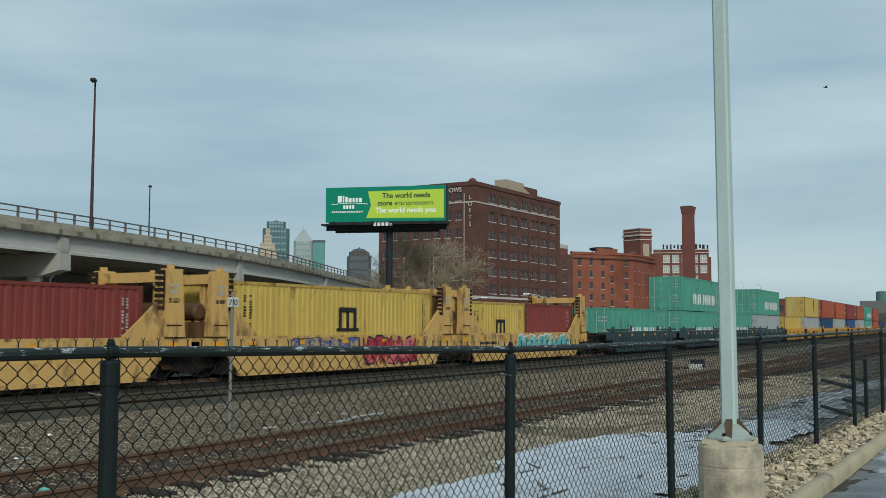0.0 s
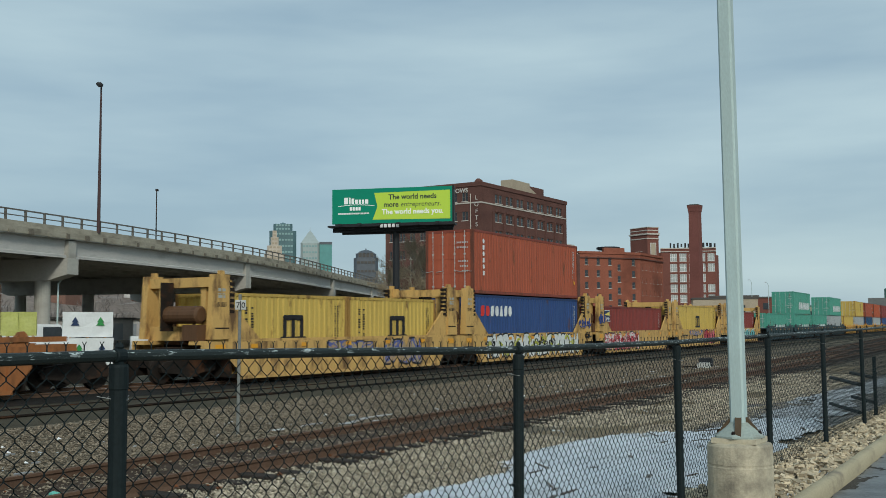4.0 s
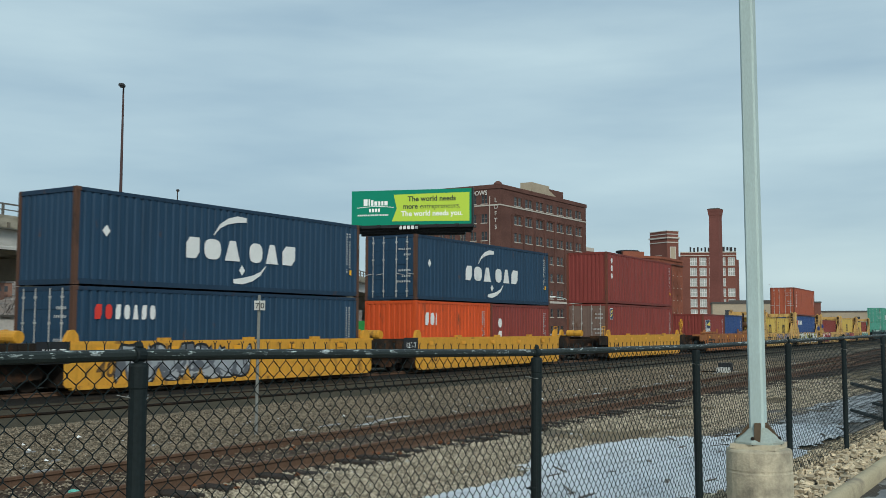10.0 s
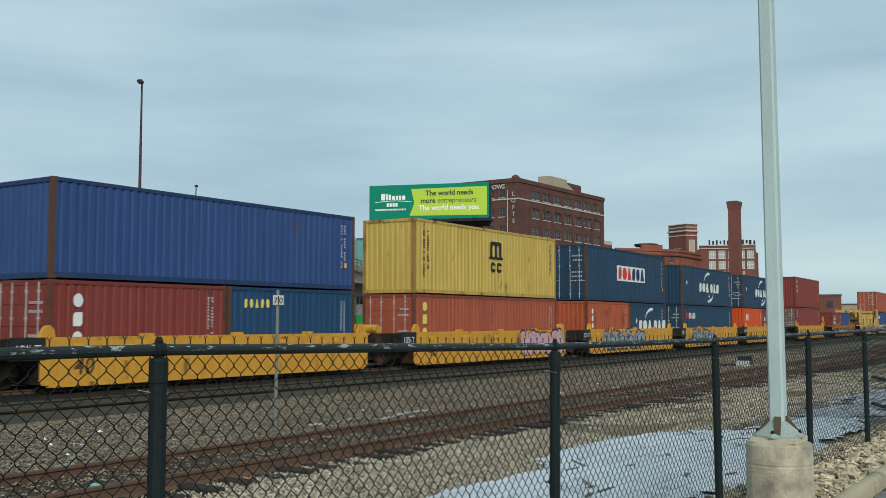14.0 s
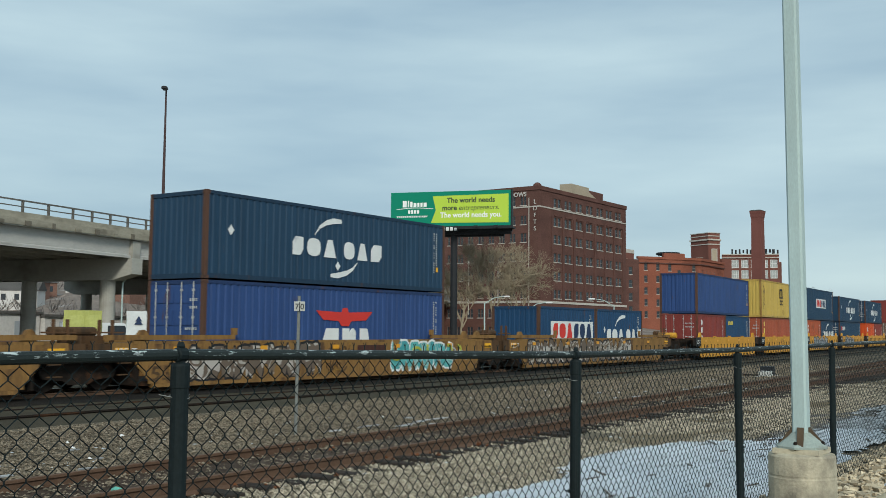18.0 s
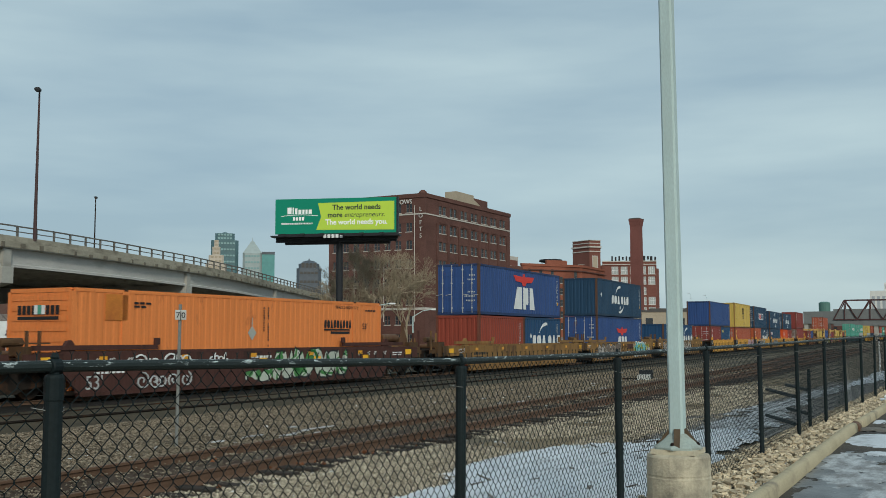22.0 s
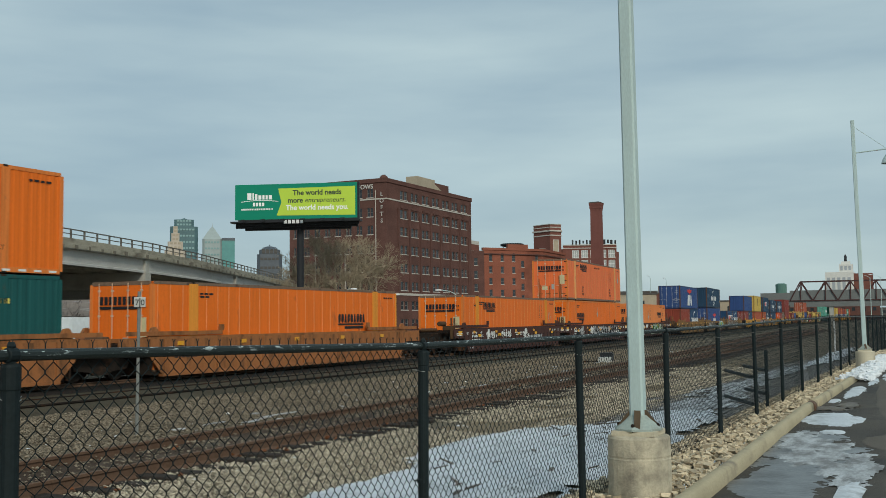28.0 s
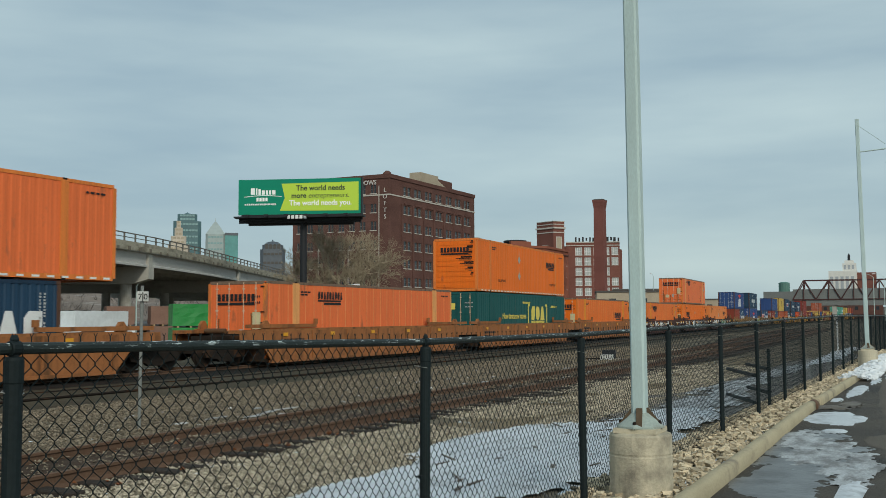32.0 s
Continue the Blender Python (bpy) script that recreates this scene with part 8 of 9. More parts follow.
M_SIGNW = mat("painted_white_letters", (0.55, 0.53, 0.50), 0.8, 0, 0.2, 1, 0, 10)
for i, ch in enumerate("LOFTS"):
    words(ch, 1.2, M_SIGNW, loft, pose(LX - 0.16, LY + 0.95, 26.75 - i * 1.32, 90, 0, -90), "white painted sign letter", "CENTER", 0.03)
words("NDOWS", 1.25, M_SIGNW, loft, pose(LX - 0.16, LY + 7.7, 28.35, 90, 0, -90), "white painted sign word", "LEFT", 0.03, 0.02)

# orange-red brick block behind
bk = thing("brick_warehouse", "orange-red brick warehouse with small arched windows", "building")


def facade_between(parent, p, q, z0, z1, cols, rows, w, h, wall_mat, first=2.0, pitch=None, frame_mat=None, z_first=None, arched=False):
    ln = math.hypot(q[0] - p[0], q[1] - p[1])
    ang = math.degrees(math.atan2(q[1] - p[1], q[0] - p[0]))
    holes = []
    for c in range(cols):
        x = (c + 0.5) * ln / cols - w / 2
        for r in range(rows):
            z = (z1 - z0) - 1.2 - (r + 1) * ((z1 - z0 - 2.0) / (rows + 0.4)) + 0.6
            holes.append((x, x + w, z, z + h))
    facade(parent, pose(p[0], p[1], z0, 0, 0, ang), ln, z1 - z0, holes, wall_mat, True, frame_mat)


A, B, C, D4 = (273.4, 122.9), (291.0, 110.8), (313.0, 111.5), (300.0, 150.0)
bk_len = math.hypot(B[0] - A[0], B[1] - A[1])
bk_holes = []
for f, stair in ((0.12, 0), (0.31, 0), (0.50, 0), (0.65, 1), (0.89, 0)):
    for k in range(5):
        z = 19.5 - 3.45 * k - 1.6 * stair
        bk_holes.append((bk_len * f - 0.55, bk_len * f + 0.55, z, z + 1.9))
bk_pose = pose(A[0], A[1], -0.2, 0, 0, math.degrees(math.atan2(B[1] - A[1], B[0] - A[0])))
facade(bk, bk_pose, bk_len, 22.8, bk_holes, M_BRICK2)
for x0, x1, z0, z1 in bk_holes:
    if z0 > 19:
        bm = bmesh.new()
        plate(bm, [(x0 + 0.55 + 0.72 * math.cos(a), z1 + 0.02 + 0.62 * math.sin(a)) for a in np.linspace(0, math.pi, 9)], -0.05, 0.02)
        bmesh.ops.recalc_face_normals(bm, faces=bm.faces[:])
        part("arch_head", bm, M_BRICK, bk, "dark brick arch over a window").matrix_basis = bk_pose
        bm = bmesh.new()
        plate(bm, [(x0 + 0.55 + 0.50 * math.cos(a), z1 + 0.42 * math.sin(a)) for a in np.linspace(0, math.pi, 9)], -0.07, -0.04)
        bmesh.ops.recalc_face_normals(bm, faces=bm.faces[:])
        part("fanlight", bm, M_GLASS, bk).matrix_basis = bk_pose
facade_between(bk, B, C, -0.2, 22.6, 6, 5, 0.6, 1.7, M_BRICK2)
bm = bmesh.new()
prism(bm, [(A[0] + 0.8, A[1] + 0.9), (B[0] + 0.4, B[1] + 0.9), (C[0] - 1, C[1] + 1), (310, 140), (280, 150)], -0.2, 21.4)
part("inner_core", bm, M_ROOF, bk)
bm = bmesh.new()
prism(bm, [(A[0] - 0.2, A[1] - 0.1), (B[0] - 0.1, B[1] - 0.3), (C[0], C[1] - 0.3), (C[0], C[1] + 0.6), (B[0], B[1] + 0.6), (A[0] + 0.3, A[1] + 0.7)], 22.6, 23.3)
part("parapet", bm, M_BRICK2, bk)
bm = bmesh.new()
e, f = [(A[0] + (B[0] - A[0]) * k, A[1] + (B[1] - A[1]) * k) for k in (0.40, 0.74)]
prism(bm, [(e[0] - 0.15, e[1] - 0.15), (f[0] - 0.15, f[1] - 0.15), (f[0] + 0.6, f[1] + 0.7), (e[0] + 0.6, e[1] + 0.7)], 22.6, 24.5)
part("raised_parapet", bm, M_BRICK2, bk)
bm = bmesh.new()
prism(bm, [(A[0] - 0.32, A[1] - 0.2), (B[0] - 0.2, B[1] - 0.42), (C[0], C[1] - 0.42), (C[0], C[1] - 0.1), (B[0], B[1] - 0.1), (A[0], A[1])], 21.3, 21.6)
part("brick_course", bm, M_BRICK, bk)
dk = thing("brown_brick_building", "narrow dark brown brick building with rows of windows", "building")
facade_between(dk, (262.5, 128.2), (272.9, 122.4), -0.2, 22.3, 2, 5, 1.3, 2.2, M_BRICK)
part("core", boxes((263.5, 277, 128.5, 146, -0.2, 21.8)), M_BRICK, dk)
bm = bmesh.new()
lathe(bm, [(2.2, 3.0), (3.5, 3.35), (3.6, 3.5), (3.6, 3.9), (3.3, 4.0)], 20, Matrix.Translation((291.0, 121.0, 21.4)))
part("roof_tank", bm, M_DARK, bk, "dark round rooftop cooling tower on legs")
for k in range(8):
    c, d = math.cos(k * math.pi / 4), math.sin(k * math.pi / 4)
    bm = bmesh.new()
    tube(bm, (291 + 1.9 * c, 121 + 1.9 * d, 21.4), (291 + 3.1 * c, 121 + 3.1 * d, 24.75), 0.10, n=5)
    part("tank_leg", bm, M_DARK, bk)

# white-windowed factory with a tower
fac = thing("factory_building", "red brick factory with white window bands and a corner tower", "building")
FAC_L = math.hypot(7.5, 18.2)
fac_holes = [(FAC_L * f - 1.22, FAC_L * f + 1.22, z, z + 2.9) for f in (0.235, 0.405, 0.575, 0.745, 0.91) for k, z in enumerate((24.7, 20.95, 17.2, 13.45, 9.7, 5.95)) if not (f > 0.9 and k == 2)]
facade(fac, pose(356.5, 127.8, -0.2, 0, 0, math.degrees(math.atan2(-18.2, 7.5))), FAC_L, 29.5, fac_holes, M_BRICK3, True, M_WHITE)
bm = bmesh.new()
for z, q in ((27.95, 0.28), (29.1, 0.35)):
    prism(bm, [(356.25, 127.7), (363.75, 109.5), (364.0, 109.6), (356.5, 127.8)], z, z + q)
part("stone_band", bm, M_TRIM, fac)
M_PALEGL = mat("pale_blinded_window", (0.38, 0.40, 0.39), 0.3, 0, 0.15, 0.4, 0, 3)
for key, made in WINDOWS.items():
    if key[3] is M_WHITE:
        made[1].materials[0] = M_PALEGL
part("core", boxes((365.5, 395, 118, 140, -0.2, 28.5)), M_BRICK3, fac)
twr = bmesh.new()
prism(twr, [(350.5, 130.5), (354.2, 127.6), (359.5, 130.0), (358.0, 138.4), (354.6, 138.6)], -0.2, 36.75)
part("tower", twr, M_BRICK3, fac)
bm = bmesh.new()
for z0, z1, f in ((36.75, 37.0, 1.04), (35.6, 35.9, 1.03), (34.15, 34.7, 1.10), (32.6, 32.95, 1.04)):
    prism(bm, [(355.4 + (x - 355.4) * f, 133.0 + (y - 133.0) * f) for x, y in ((350.5, 130.5), (354.2, 127.6), (359.5, 130.0), (358.0, 138.4), (354.6, 138.6))], z0, z1)
part("tower_band", bm, M_TRIM, fac)
tm = pose(350.5, 130.5, 0, 0, 0, math.degrees(math.atan2(127.6 - 130.5, 354.2 - 350.5)))
part("niche_frame", boxes((1.15, 1.45, -0.15, 0.1, 25.7, 31.2), (3.25, 3.55, -0.15, 0.1, 25.7, 31.2), (1.45, 3.25, -0.15, 0.1, 30.9, 31.2), (1.45, 3.25, -0.15, 0.1, 25.7, 26.0)), M_TRIM, fac).matrix_basis = tm
part("niche_panel", boxes((1.45, 3.25, -0.06, 0.1, 26.0, 30.9)), M_BEIGE, fac).matrix_basis = tm
tm = pose(354.6, 138.6, 0, 0, 0, math.degrees(math.atan2(130.5 - 138.6, 350.5 - 354.6)))
for k in (3.1, 5.0):
    window(fac, 1.3, 2.4, tm @ pose(k, -0.12, 28.2), True, M_WHITE, True)
# dark scaffold sign on the roof, its writing as plain bars
lr = random.Random(31)
for i in range(13):
    part("sign_bar", boxes((-0.12, 0.12, 0.0, lr.uniform(0.55, 0.95), lr.choice((0.0, 0.0, 0.5)), lr.uniform(1.5, 2.0))), M_DARK, fac).matrix_basis = pose(358.6 + i * 0.50, 124.4 - i * 1.21, 29.4, 0, 0, 22)
part("sign_rail", boxes((-0.08, 0.08, -15.2, 1.4, -0.1, 0.05)), M_DARK, fac).matrix_basis = pose(358.6, 124.4, 29.4, 0, 0, 22.5)
far_bld = thing("striped_building", "distant red brick building with white stripes", "building")
for i in range(4):
    part("brick_band", boxes((395, 410, 186.3, 194.0, 20 + i * 4.2, 22.6 + i * 4.2)), M_BRICK3, far_bld)
    part("white_band", boxes((394.9, 410, 186.2, 194.1, 22.6 + i * 4.2, 24.2 + i * 4.2)), M_TRIM, far_bld)
part("lower_wall", boxes((395, 410, 186.3, 194.0, -0.2, 20)), M_BRICK3, far_bld)

ch = thing("brick_chimney", "tall square red brick factory chimney with corbelled top", "chimney", pose(304.8, 98.0, -0.2))
bm = bmesh.new()
R2 = math.sqrt(2)
lathe(bm, [(1.72 * R2, 0), (1.50 * R2, 35.6)], 4, pose(0, 0, 0, 0, 0, 45))
part("shaft", bm, M_CHIM, ch)
bm = bmesh.new()
lathe(bm, [(1.50 * R2, 35.6), (1.58 * R2, 36.3), (1.66 * R2, 36.4), (1.72 * R2, 37.2), (1.82 * R2, 37.6), (1.86 * R2, 38.0), (1.86 * R2, 38.2)], 4, pose(0, 0, 0, 0, 0, 45))
part("crown", bm, M_CHIM, ch, "corbelled brick crown")
bm = bmesh.new()
lathe(bm, [(1.90 * R2, 38.2), (1.90 * R2, 38.35), (1.2 * R2, 38.6)], 4, pose(0, 0, 0, 0, 0, 45))
part("cap", bm, M_ROOF, ch, "dark weathered cap")

# ---- billboard ----
M_BBG = mat("billboard_green", (0.004, 0.235, 0.145), 0.7, 0, 0.03, 0.2, 0, 5)
M_BBL = mat("billboard_lime", (0.50, 0.68, 0.075), 0.7, 0, 0.03, 0.2, 0, 5)
M_BBW = mat("billboard_white", (0.90, 0.91, 0.90), 0.7, 0, 0.02, 0.2, 0, 5)
M_BBT = mat("billboard_dark_text", (0.05, 0.075, 0.05), 0.7, 0, 0.03, 0.2, 0, 5)
BX, BY, BA, BW, BH, BZ = 100.2, 69.5, -70.0, 14.95, 4.25, 14.08
bb = thing("billboard", "green and lime advertising billboard on one steel column", "billboard", pose(BX, BY, 0, 0, 0, BA))
part("panel", boxes((-BW / 2, BW / 2, 0, 0.25, BZ, BZ + BH)), M_BBG, bb)
part("side_frame", boxes((BW / 2 + 0.005, BW / 2 + 0.2, -0.03, 0.6, BZ - 0.1, BZ + BH + 0.06)), M_DARK, bb)
bm = bmesh.new()
plate(bm, [(-2.35, BZ + 0.45), (BW / 2 - 0.25, BZ + 0.35), (BW / 2 - 0.25, BZ + BH - 0.45), (-2.15, BZ + BH - 0.55), (-1.75, BZ + 2.0)], -0.02, 0.0)
bmesh.ops.recalc_face_normals(bm, faces=bm.faces[:])
part("lime_field", bm, M_BBL, bb)
words("The world needs", 0.88, M_BBT, bb, pose(2.6, -0.03, BZ + 2.85, 90), "dark green headline", "CENTER", 0.01, 0.022, 5.95)
words("more", 0.88, M_BBT, bb, pose(-0.95, -0.03, BZ + 1.95, 90), "dark green headline", "LEFT", 0.01, 0.022, 1.8)
words("entrepreneurs.", 0.86, M_BBT, bb, pose(1.1, -0.03, BZ + 1.95, 90), "slanted dark green headline", "LEFT", 0.004, 0.0, 4.9, 0.2)
words("The world needs you.", 0.90, M_BBW, bb, pose(2.6, -0.03, BZ + 1.06, 90), "white headline", "CENTER", 0.02, 0.020, 7.6)
# bank mark as plain shapes
bm = bmesh.new()
for i, (w, h) in enumerate(((0.5, 0.8), (0.18, 0.8), (0.3, 0.68), (0.36, 0.52), (0.26, 0.52), (0.26, 0.52), (0.4, 0.52))):
    p = -5.95 + sum((0.5, 0.18, 0.3, 0.36, 0.26, 0.26, 0.4)[:i]) + 0.13 * i
    box(bm, p, p + w, -0.02, 0, BZ + 2.42, BZ + 2.42 + h)
for i in range(4):
    box(bm, -5.25 + i * 0.37, -4.98 + i * 0.37, -0.02, 0, BZ + 1.62, BZ + 2.05)
for i in range(12):
    x0, x1 = -6.75 + i * 0.385, -6.75 + (i + 1) * 0.385
    q = BZ + 2.12 + 0.16 * math.sin(math.pi * (i + 0.5) / 12)
    box(bm, x0, x1, -0.02, 0, q, q + 0.07)
tagged(part("bank_mark", bm, M_BBW, bb), "white block mark", kind="stuff")
bars(bb, -6.7, -0.004, BZ + 1.35, ((3.9, 0.2),), M_WHITE, False, 5)
part("catwalk", boxes((-BW / 2 - 0.3, BW / 2 + 0.5, -0.9, 0.5, BZ - 0.45, BZ - 0.25), (-BW / 2, BW / 2, 0.3, 0.6, BZ - 1.0, BZ - 0.45)), M_DARK, bb, "dark steel catwalk")
part("apron", boxes((-BW / 2 + 0.4, BW / 2 + 0.2, -0.05, 0.2, BZ - 0.75, BZ)), M_DARK, bb)
for i in range(6):
    bm = bmesh.new()
    x = -6 + i * 2.4
    tube(bm, (x, 0.1, BZ - 0.4), (x, -1.4, BZ - 0.25), 0.05, n=6)
    part("lamp_arm", bm, M_DARK, bb)
    part("flood_lamp", boxes((x - 0.25, x + 0.25, -1.65, -1.35, BZ - 0.35, BZ - 0.12)), M_DARK, bb)
bm = bmesh.new()
for i in range(5):
    box(bm, -1.2 + i * 0.5, -0.85 + i * 0.5, -0.94, -0.9, BZ - 0.62, BZ - 0.2)
part("owner_plate", bm, M_WHITE, bb, "white owner's name plate")
bm = bmesh.new()
lathe(bm, [(0.42, -0.2), (0.42, BZ - 0.9)], 16, Matrix.Translation((0.25, 1.2, 0)))
part("column", bm, M_DARK, bb)
part("torsion_beam", boxes((-6.5, 6.5, 0.9, 1.5, BZ - 1.2, BZ - 0.6)), M_DARK, bb)
for i in range(5):
    x = -6 + i * 3
    part("upright", boxes((x - 0.12, x + 0.12, 0.25, 0.6, BZ - 1.0, BZ + BH - 0.3)), M_DARK, bb)
part("rear_panel", boxes((-BW / 2 + 0.6, BW / 2 - 0.9, 1.6, 1.85, BZ, BZ + BH - 0.1)), M_DARK, bb)

# ---- bare tree before the loft building ----
M_BARK = mat("grey_brown_bark", (0.30, 0.25, 0.178), 0.95, 0, 0.25, 3, 0.3, 30)


def bare_tree(x, y, h, spread, seed, label, levels=6, twigs=3):
    t = thing("bare_tree", label, "tree", pose(x, y, -0.2))
    r = random.Random(seed)
    wood = bmesh.new()
    vs, fs = [], []

    def seg(a, b, ra, rb, n, bm):
        if bm is not None:
            tube(bm, a, b, ra, rb, n, False)
            return
        k = len(vs)
        d = (b - a).normalized()
        u = d.orthogonal().normalized()
        w = d.cross(u)
        for p, rr in ((a, ra), (b, rb)):
            for i in range(3):
                vs.append(tuple(p + (u * math.cos(2.094 * i) + w * math.sin(2.094 * i)) * rr))
        for i in range(3):
            j = (i + 1) % 3
            fs.append((k + i, k + j, k + 3 + j, k + 3 + i))

    def grow(p, d, ln, rad, lev):
        q = p + d * ln
        mid = p + d * ln * 0.5 + Vector((r.uniform(-1, 1), r.uniform(-1, 1), r.uniform(-0.5, 0.5))) * ln * 0.07
        b = wood if lev <= 2 else None
        seg(p, mid, rad, rad * 0.85, 6, b)
        seg(mid, q, rad * 0.85, rad * 0.7, 6, b)
        if lev >= levels:
            return
        for k in range(twigs if lev else 5):
            a = r.uniform(0, 6.28)
            tilt = r.uniform(0.35, 0.75) * spread
            u = d.orthogonal().normalized()
            w = d.cross(u)
            e = (d * math.cos(tilt) + (u * math.cos(a) + w * math.sin(a)) * math.sin(tilt)).normalized()
            e = (e + Vector((0, 0, 0.12))).normalized()
            s = p + (q - p) * r.uniform(0.55, 1.0)
            grow(s, e, ln * r.uniform(0.62, 0.82), max(0.015, rad * r.uniform(0.5, 0.65)), lev + 1)

    grow(Vector((0, 0, 0)), Vector((0.02, 0, 1)), h * 0.30, h * 0.013, 0)
    part("trunk", wood, M_BARK, t)
    me = bpy.data.meshes.new("crown")
    me.from_pydata(vs, [], fs)
    me.materials.append(M_BARK)
    o = new("crown", me)
    o.parent = t
    return t


for x, y, h, k in ((110.3, 69.6, 15.5, 5), (114.2, 67.9, 12.5, 9), (106.8, 72.0, 12.0, 14)):
    tagged(bare_tree(x, y, h, 1.0, k, "leafless grey-brown tree with a wide twiggy crown", 7, 3), group="bare trees")

# ---- road lamps with bent arms ----
def cobra(x, y, h, ang):
    t = thing("road_lamp", "slim grey road lamp with a bent arm", "street lamp", pose(x, y, -0.2, 0, 0, ang), "road lamps")
    bm = bmesh.new()
    lathe(bm, [(0.09, 0), (0.06, h)], 8)
    part("mast", bm, M_GALV, t)
    bm = bmesh.new()
    tube(bm, (0, 0, h - 0.05), (1.0, 0, h + 0.55), 0.04, n=6)
    tube(bm, (1.0, 0, h + 0.55), (2.0, 0, h + 0.72), 0.04, n=6)
    part("arm", bm, M_GALV, t)
    bm = boxes((1.9, 2.6, -0.14, 0.14, h + 0.62, h + 0.78))
    bmesh.ops.bevel(bm, geom=bm.edges[:], offset=0.05, segments=2, affect="EDGES")
    part("lamp_head", bm, M_WHITE, t)


cobra(88.0, 56.6, 4.6, -55)
cobra(90.5, 53.0, 4.0, -55)
cobra(95.0, 45.4, 4.4, 120)
cobra(251.0, 67.0, 12.0, 30)
cobra(252.2, 63.3, 11.4, 30)
cobra(259.3, 16.7, 11.0, 100)
cobra(259.5, 14.4, 11.0, 100)

# ---- timber yard under the viaduct ----
M_WRAP = mat("white_plastic_wrap", (0.66, 0.69, 0.70), 0.45, 0, 0.08, 1.0, 0.4, 9)
M_WRAPY = mat("yellow_plastic_wrap", (0.42, 0.44, 0.12), 0.45, 0, 0.15, 1.0, 0.4, 9)
M_WRAPG = mat("green_plastic_wrap", (0.015, 0.22, 0.045), 0.45, 0, 0.15, 1.0, 0.4, 9)
M_LUMBER = mat("raw_lumber_ends", (0.42, 0.30, 0.17), 0.9, 0, 0.2, 6, 0.2, 30)
M_TARP = mat("crumpled_white_tarpaulin", (0.64, 0.67, 0.69), 0.45, 0, 0.1, 1.0, 0.8, 5)
M_CARTON = mat("brown_board", (0.22, 0.13, 0.10), 0.9, 0, 0.15, 1, 0.1, 20)
M_SHEET = mat("grey_sheet_stack", (0.36, 0.39, 0.42), 0.6, 0, 0.1, 1, 0.1, 20)


def bundle(x, y, z, ln, wd, ht, ang, m, label, marks=None):
    t = thing("lumber_stack", label, "lumber stack", pose(x, y, z, 0, 0, ang), "wrapped lumber in the yard")
    bm = boxes((-ln / 2, ln / 2, -wd / 2, wd / 2, 0.1, ht))
    bmesh.ops.subdivide_edges(bm, edges=bm.edges[:], cuts=4, use_grid_fill=True)
    for v in bm.verts:
        v.co += Vector((noise.noise(v.co * 2.3), noise.noise(v.co * 2.3 + Vector((5, 0, 0))), noise.noise(v.co * 2 + Vector((9, 0, 0))))) * 0.035
    part("wrap", bm, m, t)
    for dx in (-0.35, 0.0, 0.35):
        part("bearer", boxes((dx * ln - 0.05, dx * ln + 0.05, -wd / 2, wd / 2, 0.0, 0.12)), M_LUMBER, t)
    if marks:
        for k in range(marks):
            xx = -ln / 2 + ln * (k + 0.5) / marks
            bm = bmesh.new()
            plate(bm, [(-0.2, 0.0), (0.2, 0.0), (0.08, 0.16), (0.16, 0.16), (0.0, 0.42), (-0.16, 0.16), (-0.08, 0.16)], -0.01, 0.0)
            o = part("printed_mark", bm, M_WRAPG if k % 2 else C_NAVYLET, t, "printed tree-shaped mark")
            o.matrix_basis = pose(xx, -wd / 2 - 0.05, ht * 0.5)
    return t


